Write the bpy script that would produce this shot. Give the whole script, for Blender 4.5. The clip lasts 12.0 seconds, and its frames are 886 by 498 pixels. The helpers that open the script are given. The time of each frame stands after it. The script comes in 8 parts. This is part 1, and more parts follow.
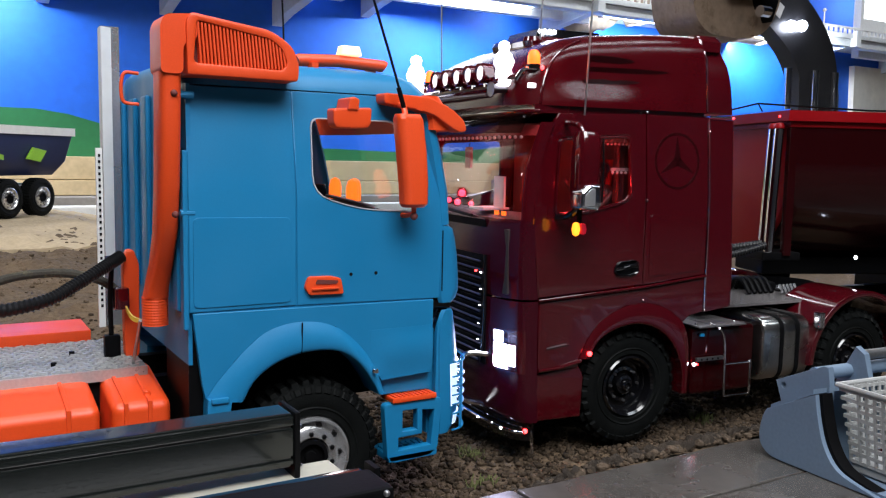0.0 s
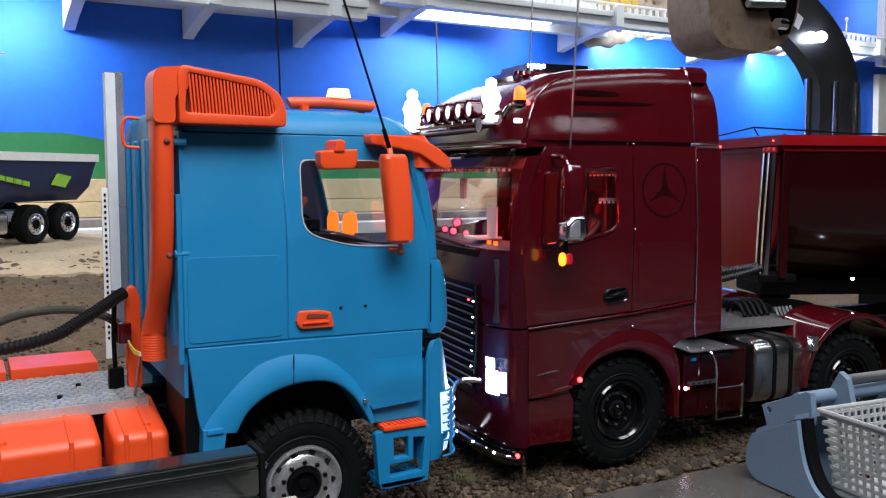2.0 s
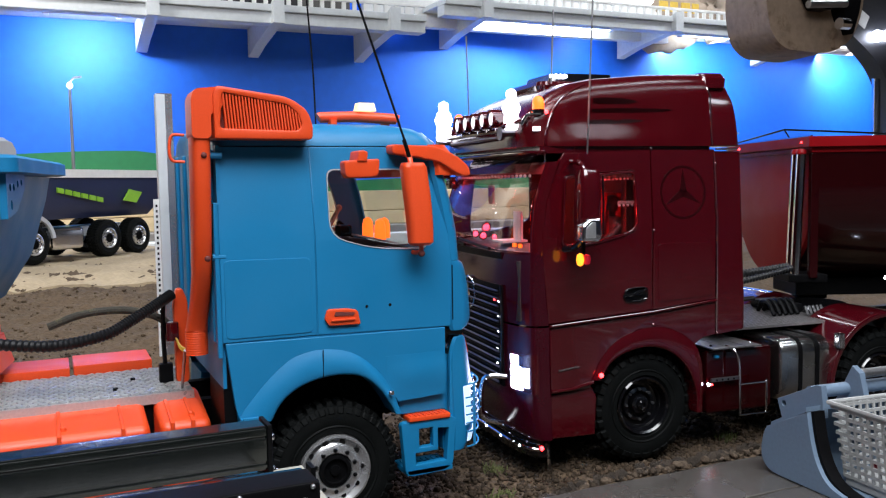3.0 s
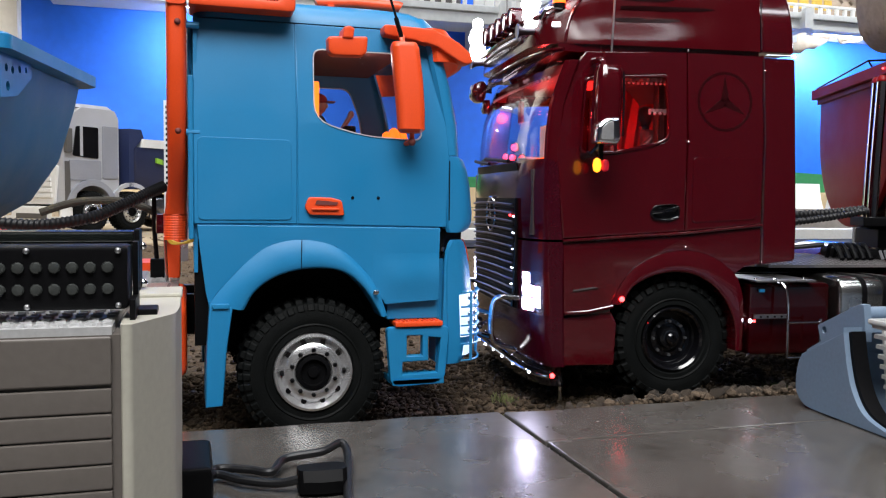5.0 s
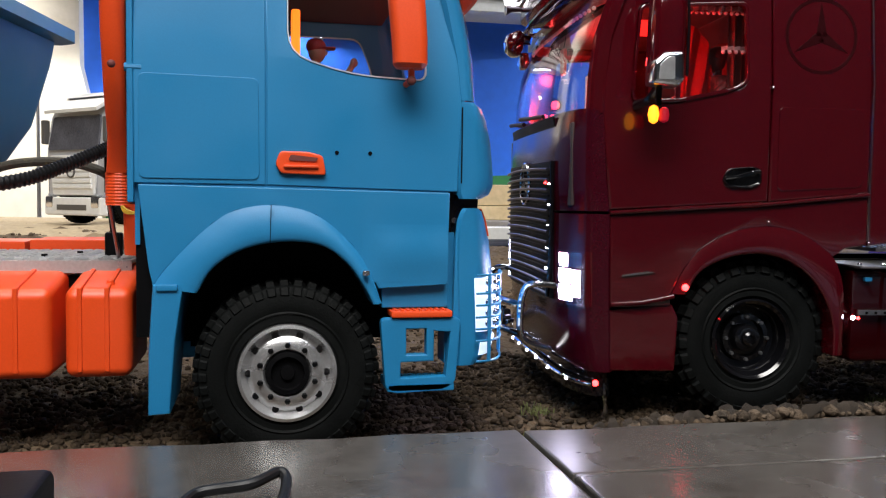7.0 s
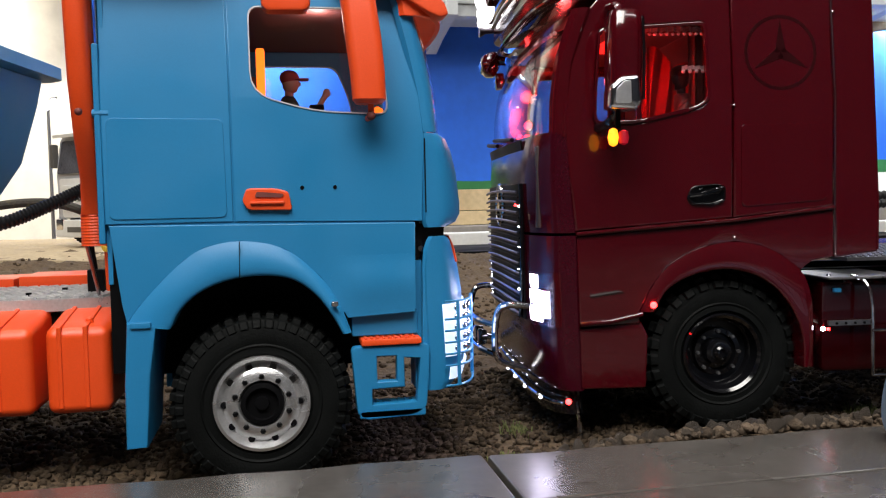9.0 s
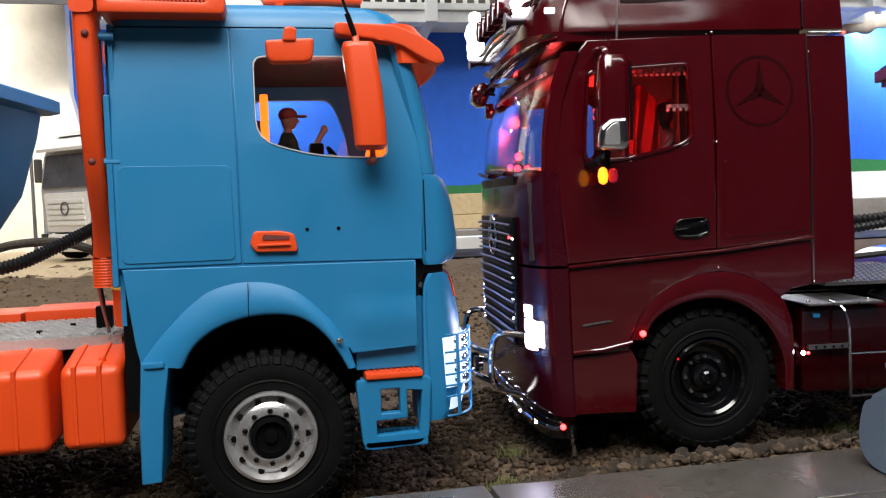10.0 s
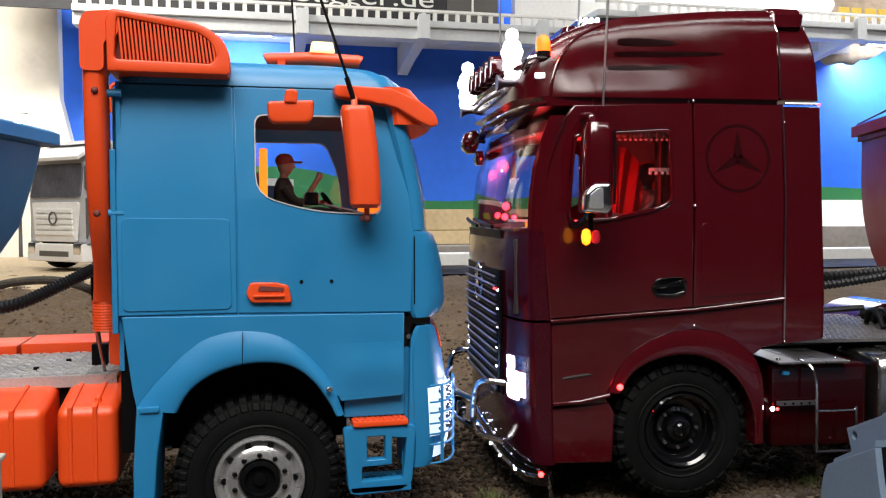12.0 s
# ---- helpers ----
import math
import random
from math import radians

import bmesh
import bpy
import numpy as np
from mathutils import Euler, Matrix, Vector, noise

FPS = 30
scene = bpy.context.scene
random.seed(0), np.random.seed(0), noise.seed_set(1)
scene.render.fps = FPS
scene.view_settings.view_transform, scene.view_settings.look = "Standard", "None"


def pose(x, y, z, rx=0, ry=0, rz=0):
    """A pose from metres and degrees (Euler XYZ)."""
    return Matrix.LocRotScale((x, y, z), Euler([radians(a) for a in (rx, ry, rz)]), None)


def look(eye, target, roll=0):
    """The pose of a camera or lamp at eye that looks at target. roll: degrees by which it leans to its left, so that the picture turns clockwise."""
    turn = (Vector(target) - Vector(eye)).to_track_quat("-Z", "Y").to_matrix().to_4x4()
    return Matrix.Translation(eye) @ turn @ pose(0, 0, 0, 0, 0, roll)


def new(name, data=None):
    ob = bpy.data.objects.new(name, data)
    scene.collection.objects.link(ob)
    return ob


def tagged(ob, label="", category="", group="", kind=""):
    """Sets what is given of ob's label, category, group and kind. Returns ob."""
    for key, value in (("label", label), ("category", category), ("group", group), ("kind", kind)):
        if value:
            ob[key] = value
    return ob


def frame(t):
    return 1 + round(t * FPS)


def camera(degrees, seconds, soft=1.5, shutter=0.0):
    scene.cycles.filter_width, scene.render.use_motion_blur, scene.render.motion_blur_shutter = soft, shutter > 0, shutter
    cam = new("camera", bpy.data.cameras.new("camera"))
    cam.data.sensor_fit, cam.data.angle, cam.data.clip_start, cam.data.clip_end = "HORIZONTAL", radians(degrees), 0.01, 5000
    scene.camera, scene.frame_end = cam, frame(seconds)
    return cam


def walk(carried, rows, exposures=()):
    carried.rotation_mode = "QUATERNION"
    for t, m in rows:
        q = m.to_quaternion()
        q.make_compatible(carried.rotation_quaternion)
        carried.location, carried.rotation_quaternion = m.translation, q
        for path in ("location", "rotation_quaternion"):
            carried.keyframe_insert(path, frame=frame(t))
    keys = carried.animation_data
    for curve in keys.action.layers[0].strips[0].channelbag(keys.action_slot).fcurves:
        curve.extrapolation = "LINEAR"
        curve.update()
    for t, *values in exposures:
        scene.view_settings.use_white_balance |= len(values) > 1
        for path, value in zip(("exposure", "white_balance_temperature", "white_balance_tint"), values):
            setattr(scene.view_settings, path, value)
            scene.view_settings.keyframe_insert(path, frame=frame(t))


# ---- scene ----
cam = camera(54.67, 12.0, soft=1.2)
PATH = [
    (0, (-0.1688, -0.4143, 0.2030), (0.8529, 1.2923, -0.0052), 1.08),
    (0.5, (-0.1590, -0.4050, 0.2054), (0.8464, 1.3121, 0.0035), 1.01),
    (1, (-0.1561, -0.4052, 0.2082), (0.8373, 1.3191, 0.0084), 1.02),
    (1.5, (-0.1581, -0.4172, 0.2135), (0.8290, 1.3123, 0.0278), 0.60),
    (2, (-0.1578, -0.4399, 0.2162), (0.8114, 1.3005, 0.0387), 0.18),
    (2.5, (-0.1570, -0.4591, 0.2148), (0.7508, 1.3149, 0.0449), -0.34),
    (2.7, (-0.1542, -0.4686, 0.2152), (0.7248, 1.3203, 0.0503), -0.61),
    (4.3, (-0.0936, -0.5132, 0.1758), (0.5159, 1.3892, 0.0798), -0.56),
    (4.5, (-0.0815, -0.5082, 0.1656), (0.5100, 1.3997, 0.0655), -0.24),
    (5, (-0.0651, -0.4759, 0.1414), (0.5005, 1.4388, 0.0230), 0.63),
    (5.5, (-0.0459, -0.4438, 0.1365), (0.4696, 1.4845, 0.0102), 1.02),
    (6, (-0.0336, -0.4123, 0.1307), (0.4430, 1.5266, 0.0143), 1.03),
    (6.5, (-0.0219, -0.3921, 0.1248), (0.4111, 1.5567, 0.0040), 1.05),
    (6.7, (-0.0173, -0.3855, 0.1203), (0.4051, 1.5658, 0.0026), 1.00),
    (8.5, (0.0138, -0.3777, 0.1274), (0.3829, 1.5852, 0.0236), -0.50),
    (9, (0.0119, -0.3950, 0.1323), (0.3831, 1.5674, 0.0272), -1.28),
    (9.5, (-0.0011, -0.4222, 0.1408), (0.3977, 1.5352, 0.0433), -1.79),
    (10, (0.0003, -0.4101, 0.1512), (0.4159, 1.5433, 0.0448), -1.99),
    (10.5, (0.0006, -0.4119, 0.1550), (0.4332, 1.5388, 0.0676), -1.33),
    (11, (0.0029, -0.4130, 0.1644), (0.4312, 1.5386, 0.0757), -0.79),
    (11.5, (0.0018, -0.4167, 0.1663), (0.4379, 1.5334, 0.0848), -0.62),
    (12, (-0.0050, -0.4261, 0.1749), (0.4466, 1.5204, 0.0901), -0.13),
]
walk(cam, [(t, look(eye, target, roll)) for t, eye, target, roll in PATH], [(0, 0.0, 6050, 10), (2.5, 0.0, 5950, 10), (4.5, 0.15, 6150, 10), (5.5, 0.27, 6300, 10), (6.5, 0.18, 6400, 10), (8.5, 0.10, 6550, 10), (12, 0.12, 6600, 10)])


# world, the tubes under the gallery, and unseen lamps added to light the layout
world = bpy.data.worlds.new("world")
scene.world = world
world.use_nodes = True
world.node_tree.nodes["Background"].inputs[0].default_value = (0.75, 0.85, 1.0, 1)
world.node_tree.nodes["Background"].inputs[1].default_value = 0.03


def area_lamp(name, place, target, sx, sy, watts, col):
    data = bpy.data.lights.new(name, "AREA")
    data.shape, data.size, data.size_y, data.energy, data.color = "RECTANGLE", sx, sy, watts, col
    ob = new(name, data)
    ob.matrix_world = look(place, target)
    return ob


# key, glint, bank and gallery lamps: unseen, added and placed by brightness
area_lamp("added_key_lamp", (-0.20, -0.95, 1.48), (0.08, 0.0, 0.15), 1.3, 0.8, 40, (1.0, 0.965, 0.92))
area_lamp("added_glint_lamp", (0.35, -0.45, 2.3), (0.35, -0.4, 0.0), 2.0, 0.05, 7, (0.97, 0.98, 1.0))
area_lamp("added_bank_lamp", (-0.3, 0.6, 2.4), (-0.25, 0.9, 0.0), 1.4, 0.12, 22, (1.0, 0.97, 0.93))
area_lamp("added_gallery_lamp", (3.0, 1.7, 2.4), (3.3, 2.4, 0.6), 1.8, 0.2, 58, (1.0, 0.97, 0.92))
# tubes at 2.9 and 3.9 are unseen, added to brighten the eastern wall
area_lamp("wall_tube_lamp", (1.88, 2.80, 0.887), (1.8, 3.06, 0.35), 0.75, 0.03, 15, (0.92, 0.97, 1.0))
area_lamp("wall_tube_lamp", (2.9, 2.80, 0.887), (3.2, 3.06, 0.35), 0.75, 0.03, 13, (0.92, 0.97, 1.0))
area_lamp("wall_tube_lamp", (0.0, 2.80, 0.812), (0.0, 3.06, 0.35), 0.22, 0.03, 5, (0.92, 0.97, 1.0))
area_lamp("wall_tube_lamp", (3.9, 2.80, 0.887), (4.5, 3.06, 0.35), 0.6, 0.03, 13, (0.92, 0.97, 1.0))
# unseen flood added to brighten the white wall
area_lamp("added_wall_flood", (-1.0, 2.0, 1.6), (-1.1, 3.0, 0.5), 1.0, 0.2, 46, (1.0, 0.95, 0.86))


def spot(name, place, target, watts, angle, col, size=0.004):
    data = bpy.data.lights.new(name, "SPOT")
    data.energy, data.color, data.spot_size, data.spot_blend, data.shadow_soft_size = watts, col, radians(angle), 0.6, size
    ob = new(name, data)
    ob.matrix_world = look(place, target)
    return ob


def point(name, place, watts, col, size=0.004):
    data = bpy.data.lights.new(name, "POINT")
    data.energy, data.color, data.shadow_soft_size = watts, col, size
    ob = new(name, data)
    ob.location = place
    return ob


# ---------------------------------------------------------------- materials
def mat(name, col, rough=0.5, metal=0.0, grain=400.0, vary=0.12, bump=0.05, coat=0.0, stain=12.0, dirt=None, dirt_amount=0.0, per_piece=0.0, spec=0.5, deep=0.0008, island=0.0):
    m = bpy.data.materials.new(name)
    m.use_nodes = True
    nt = m.node_tree
    b = nt.nodes["Principled BSDF"]
    tc = nt.nodes.new("ShaderNodeTexCoord")
    n1 = nt.nodes.new("ShaderNodeTexNoise")
    n1.inputs["Scale"].default_value, n1.inputs["Detail"].default_value = grain, 4
    n2 = nt.nodes.new("ShaderNodeTexNoise")
    n2.inputs["Scale"].default_value, n2.inputs["Detail"].default_value = stain, 5
    for n in (n1, n2):
        nt.links.new(tc.outputs["Object"], n.inputs["Vector"])
    add = nt.nodes.new("ShaderNodeMath")
    add.operation = "ADD"
    nt.links.new(n1.outputs["Fac"], add.inputs[0])
    nt.links.new(n2.outputs["Fac"], add.inputs[1])
    last = add.outputs[0]
    if per_piece:
        info = nt.nodes.new("ShaderNodeObjectInfo")
        mul = nt.nodes.new("ShaderNodeMath")
        mul.operation = "MULTIPLY_ADD"
        mul.inputs[1].default_value = per_piece
        nt.links.new(info.outputs["Random"], mul.inputs[0])
        nt.links.new(last, mul.inputs[2])
        last = mul.outputs[0]
    if island:
        geo = nt.nodes.new("ShaderNodeNewGeometry")
        mul = nt.nodes.new("ShaderNodeMath")
        mul.operation = "MULTIPLY_ADD"
        mul.inputs[1].default_value = island
        nt.links.new(geo.outputs["Random Per Island"], mul.inputs[0])
        nt.links.new(last, mul.inputs[2])
        last = mul.outputs[0]
    ramp = nt.nodes.new("ShaderNodeMapRange")
    ramp.inputs["From Min"].default_value, ramp.inputs["From Max"].default_value = 0.6, 1.4 + per_piece + island
    ramp.inputs["To Min"].default_value, ramp.inputs["To Max"].default_value = 1 - vary, 1 + vary
    nt.links.new(last, ramp.inputs["Value"])
    mix = nt.nodes.new("ShaderNodeVectorMath")
    mix.operation = "SCALE"
    mix.inputs[0].default_value = col
    nt.links.new(ramp.outputs[0], mix.inputs["Scale"])
    out = mix.outputs[0]
    if dirt:
        n3 = nt.nodes.new("ShaderNodeTexNoise")
        n3.inputs["Scale"].default_value, n3.inputs["Detail"].default_value, n3.inputs["Roughness"].default_value = stain * 2.3, 8, 0.7
        nt.links.new(tc.outputs["Object"], n3.inputs["Vector"])
        r2 = nt.nodes.new("ShaderNodeMapRange")
        r2.inputs["From Min"].default_value, r2.inputs["From Max"].default_value = 0.55, 0.7
        r2.inputs["To Max"].default_value = dirt_amount
        nt.links.new(n3.outputs["Fac"], r2.inputs["Value"])
        cm = nt.nodes.new("ShaderNodeMix")
        cm.data_type = "RGBA"
        nt.links.new(r2.outputs[0], cm.inputs["Factor"])
        nt.links.new(out, cm.inputs["A"])
        cm.inputs["B"].default_value = (*dirt, 1)
        out = cm.outputs["Result"]
    nt.links.new(out, b.inputs["Base Color"])
    rr = nt.nodes.new("ShaderNodeMapRange")
    rr.inputs["From Min"].default_value, rr.inputs["From Max"].default_value = 0.3, 0.7
    rr.inputs["To Min"].default_value, rr.inputs["To Max"].default_value = max(rough - 0.08, 0.02), min(rough + 0.1, 1)
    nt.links.new(n2.outputs["Fac"], rr.inputs["Value"])
    nt.links.new(rr.outputs[0], b.inputs["Roughness"])
    b.inputs["Metallic"].default_value = metal
    b.inputs["Specular IOR Level"].default_value = spec
    b.inputs["Coat Weight"].default_value = coat
    b.inputs["Coat Roughness"].default_value = 0.06
    if bump:
        bp = nt.nodes.new("ShaderNodeBump")
        bp.inputs["Strength"].default_value, bp.inputs["Distance"].default_value = bump, deep
        nt.links.new(n1.outputs["Fac"], bp.inputs["Height"])
        nt.links.new(bp.outputs[0], b.inputs["Normal"])
    return m


def glow(name, col, strength):
    m = bpy.data.materials.new(name)
    m.use_nodes = True
    b = m.node_tree.nodes["Principled BSDF"]
    b.inputs["Base Color"].default_value = (*col, 1)
    b.inputs["Emission Color"].default_value = (*col, 1)
    b.inputs["Emission Strength"].default_value = strength
    return m


def glass(name, tint, gloss=0.5):
    m = bpy.data.materials.new(name)
    m.use_nodes = True
    nt = m.node_tree
    nt.nodes.remove(nt.nodes["Principled BSDF"])
    tr = nt.nodes.new("ShaderNodeBsdfTransparent")
    tr.inputs[0].default_value = (*tint, 1)
    gl = nt.nodes.new("ShaderNodeBsdfGlossy")
    gl.inputs["Roughness"].default_value = 0.03
    lw = nt.nodes.new("ShaderNodeLayerWeight")
    pw = nt.nodes.new("ShaderNodeMath")
    pw.operation, pw.inputs[1].default_value = "POWER", 4.0
    nt.links.new(lw.outputs["Facing"], pw.inputs[0])
    fr = nt.nodes.new("ShaderNodeMath")
    fr.operation, fr.inputs[1].default_value, fr.inputs[2].default_value = "MULTIPLY_ADD", gloss, 0.03
    nt.links.new(pw.outputs[0], fr.inputs[0])
    mx = nt.nodes.new("ShaderNodeMixShader")
    nt.links.new(fr.outputs[0], mx.inputs[0])
    nt.links.new(tr.outputs[0], mx.inputs[1])
    nt.links.new(gl.outputs[0], mx.inputs[2])
    nt.links.new(mx.outputs[0], nt.nodes["Material Output"].inputs[0])
    return m


M_BLUE = mat("blue_plastic", (0.012, 0.178, 0.385), 0.42, grain=1500, vary=0.06, bump=0.03, stain=30)
# pale blue base colour stands in for the visor's reflection
M_GLOSSBLUE = mat("visor_blue_reflection", (0.10, 0.28, 0.50), 0.08, grain=300, vary=0.1, bump=0.0, coat=1.0)
M_ORANGE = mat("orange_plastic", (0.74, 0.068, 0.009), 0.42, grain=1500, vary=0.07, bump=0.03, stain=30)
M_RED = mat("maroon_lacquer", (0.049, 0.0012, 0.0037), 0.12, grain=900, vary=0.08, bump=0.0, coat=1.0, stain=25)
M_ROOF = mat("maroon_textured_lacquer", (0.048, 0.0011, 0.003), 0.15, grain=1300, vary=0.15, bump=0.42, deep=0.00016, stain=25)
# front sheets: darker and bluer than the body's maroon, with no clear coat
M_FRONT = mat("darker_maroon_lacquer", (0.034, 0.0012, 0.0055), 0.17, grain=900, vary=0.08, bump=0.0, stain=25)
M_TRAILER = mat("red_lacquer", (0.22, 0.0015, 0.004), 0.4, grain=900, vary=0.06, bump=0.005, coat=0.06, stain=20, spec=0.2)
M_TRAILERSIDE = mat("near_black_red_lacquer", (0.016, 0.0006, 0.0012), 0.16, grain=900, vary=0.1, bump=0.0, coat=0.3, stain=20, spec=0.3)
M_HOOD = mat("warm_grey_machine_paint", (0.100, 0.087, 0.077), 0.5, grain=500, vary=0.1, bump=0.05, stain=15)
M_BAR = mat("polished_black_bar", (0.005, 0.0065, 0.006), 0.2, grain=500, vary=0.2, bump=0.01, coat=0.5)
# deck plate, darker than its raised treads to set the pattern off
M_DECKBASE = mat("darker_aluminium_plate", (0.34, 0.34, 0.34), 0.4, 0.6, grain=600, vary=0.2, bump=0.05)
M_DECKPLATE = mat("dull_chequer_plate", (0.22, 0.21, 0.21), 0.4, 0.8, grain=600, vary=0.3, bump=0.05)
M_TYRE = mat("tyre_rubber", (0.0038, 0.0044, 0.0044), 0.6, grain=900, vary=0.35, bump=0.25, stain=60, dirt=(0.02, 0.018, 0.014), dirt_amount=0.08, spec=0.09)
M_BLACK = mat("black_plastic", (0.0035, 0.0035, 0.004), 0.45, grain=900, vary=0.3, bump=0.05, spec=0.08)
M_GLOSSBLACK = mat("gloss_black", (0.004, 0.004, 0.005), 0.10, grain=500, vary=0.2, bump=0.0, coat=0.5)
M_ALU = mat("turned_aluminium", (0.70, 0.70, 0.71), 0.27, 0.85, grain=700, vary=0.12, bump=0.04)
M_CHROME = mat("chrome", (0.75, 0.75, 0.78), 0.1, 1.0, grain=500, vary=0.08, bump=0.0)
M_STEEL = mat("dull_steel", (0.32, 0.32, 0.33), 0.42, 1.0, grain=700, vary=0.2, bump=0.06)
M_CHEQUER = mat("chequer_plate", (0.62, 0.62, 0.62), 0.35, 0.55, grain=600, vary=0.15, bump=0.05)
M_CONCRETE = mat("concrete_slab", (0.062, 0.057, 0.052), 0.22, grain=180, vary=0.35, bump=0.03, stain=14, dirt=(0.035, 0.030, 0.026), dirt_amount=0.8, spec=0.6)
M_EARTH = mat("sandy_earth", (0.105, 0.070, 0.040), 0.95, grain=160, vary=0.4, bump=1.0, deep=0.006, stain=8, dirt=(0.17, 0.12, 0.072), dirt_amount=0.6)
M_SAND = mat("pale_sand", (0.42, 0.33, 0.21), 0.95, grain=120, vary=0.25, bump=0.6, deep=0.002, stain=6)
M_BRIGHTSLAT = mat("chrome_slat", (0.14, 0.13, 0.145), 0.34, 1.0, grain=500, vary=0.15, bump=0.0)
M_STONE = mat("gravel_stone", (0.088, 0.064, 0.044), 0.95, grain=380, vary=0.6, bump=1.0, deep=0.0030, stain=40, per_piece=0.9)
M_EDGESTONE = mat("edge_stone", (0.085, 0.062, 0.043), 0.95, grain=380, vary=0.75, island=0.9, bump=1.0, deep=0.0026, stain=30, spec=0.2)
M_GRAVEL = mat("fine_gravel", (0.056, 0.039, 0.025), 0.95, grain=420, vary=0.7, island=1.2, bump=1.0, deep=0.0016, stain=15, spec=0.2)
M_SKYBLUE = mat("blue_wall_paint", (0.014, 0.135, 0.70), 0.6, grain=30, vary=0.1, bump=0.05, stain=1.2)
M_GREEN = mat("green_wall_paint", (0.018, 0.16, 0.05), 0.6, grain=40, vary=0.15, bump=0.05, stain=2)
M_WHITEWALL = mat("rough_white_wall", (0.84, 0.79, 0.69), 0.85, grain=25, vary=0.10, bump=0.6, stain=2.5, dirt=(0.66, 0.60, 0.52), dirt_amount=0.35)
M_GREYPAINT = mat("grey_painted_steel", (0.60, 0.63, 0.65), 0.5, grain=60, vary=0.1, bump=0.05, stain=4)
M_WHITEPAINT = mat("white_paint", (0.78, 0.78, 0.76), 0.5, grain=80, vary=0.08, bump=0.05, stain=5)
M_BANNER = mat("black_banner", (0.02, 0.02, 0.023), 0.6, grain=60, vary=0.2, bump=0.03)
M_WOOD = mat("pale_wood", (0.55, 0.42, 0.24), 0.7, grain=50, vary=0.2, bump=0.1, stain=6)
M_PLINTH = mat("grey_stone_plinth", (0.26, 0.24, 0.22), 0.8, grain=40, vary=0.25, bump=0.2, stain=6)
M_BUCKET = mat("blue_grey_paint", (0.135, 0.19, 0.265), 0.5, grain=500, vary=0.1, bump=0.06, stain=20, dirt=(0.12, 0.16, 0.22), dirt_amount=0.5)
M_BASKET = mat("light_grey_plastic", (0.33, 0.335, 0.33), 0.5, grain=500, vary=0.08, bump=0.03)
M_MACHINE = mat("grey_machine_paint", (0.095, 0.09, 0.085), 0.5, grain=500, vary=0.1, bump=0.05, stain=15)
M_CREAM = mat("cream_machine_paint", (0.36, 0.345, 0.29), 0.45, grain=500, vary=0.08, bump=0.04, stain=15)
M_REDCLOTH = mat("red_curtain_cloth", (0.30, 0.008, 0.010), 0.85, grain=700, vary=0.2, bump=0.3)
M_LACE = mat("white_lace", (0.75, 0.72, 0.72), 0.8, grain=700, vary=0.1, bump=0.2)
M_DASH = mat("dark_dashboard", (0.03, 0.022, 0.022), 0.5, grain=600, vary=0.2, bump=0.1)
M_INTERIOR = mat("red_brown_interior", (0.14, 0.03, 0.025), 0.7, grain=500, vary=0.2, bump=0.15)
M_SKIN = mat("figure_plastic", (0.45, 0.22, 0.15), 0.5, grain=500, vary=0.1, bump=0.02)
M_CAP = mat("red_cap_paint", (0.30, 0.025, 0.02), 0.6, grain=500, vary=0.15, bump=0.05)
M_PAPER = mat("white_paper", (0.75, 0.76, 0.8), 0.7, grain=200, vary=0.05, bump=0.0)
M_BOOM = mat("dark_grey_boom", (0.022, 0.022, 0.024), 0.38, grain=120, vary=0.4, bump=0.05, stain=10)
M_SIGNYELLOW = mat("yellow_sign_paint", (0.62, 0.42, 0.06), 0.6, grain=80, vary=0.15, bump=0.02)
M_ROCK = mat("grey_rock", (0.34, 0.275, 0.215), 0.9, grain=30, vary=0.35, bump=0.8, stain=6)
M_EARTHYSTEEL = mat("earth_caked_steel", (0.25, 0.18, 0.125), 0.75, grain=40, vary=0.3, bump=0.4, stain=8, dirt=(0.13, 0.08, 0.045), dirt_amount=0.9)
M_SILVER = mat("silver_paint", (0.50, 0.51, 0.54), 0.35, 0.15, grain=500, vary=0.1, bump=0.02, stain=20)
M_DULLSILVER = mat("dull_silver_paint", (0.30, 0.31, 0.35), 0.45, 0.1, grain=500, vary=0.1, bump=0.02, stain=20)
M_NAVY = mat("navy_paint", (0.02, 0.03, 0.09), 0.4, grain=300, vary=0.15, bump=0.02)
M_YELLOWGREEN = mat("lime_paint", (0.25, 0.5, 0.03), 0.5, grain=300, vary=0.1, bump=0.0)
M_HOSE = mat("black_hose", (0.009, 0.009, 0.010), 0.4, grain=900, vary=0.2, bump=0.05, spec=0.25)
M_YELLOW = mat("yellow_wire", (0.6, 0.38, 0.03), 0.5, grain=500, vary=0.1, bump=0.0)
M_MOSS = mat("dry_moss", (0.10, 0.11, 0.035), 0.95, grain=400, vary=0.4, bump=0.4)
# darkened so that the unseen hall throws little light back
M_HALL = mat("hall_plaster", (0.06, 0.06, 0.063), 0.9, grain=20, vary=0.1, bump=0.2, stain=1)
M_AMBER = glow("amber_lens", (1.0, 0.33, 0.015), 2.0)
M_ORANGELAMP = glow("orange_lamp_glow", (1.0, 0.13, 0.008), 2.0)
M_WHITELED = glow("white_led", (0.85, 0.87, 1.0), 30.0)
M_HEADLIGHT = glow("headlight_glow", (0.80, 0.74, 1.0), 25.0)
M_REDLED = glow("red_led", (1.0, 0.02, 0.02), 18.0)
M_NEON = glow("orange_neon", (1.0, 0.14, 0.01), 2.6)
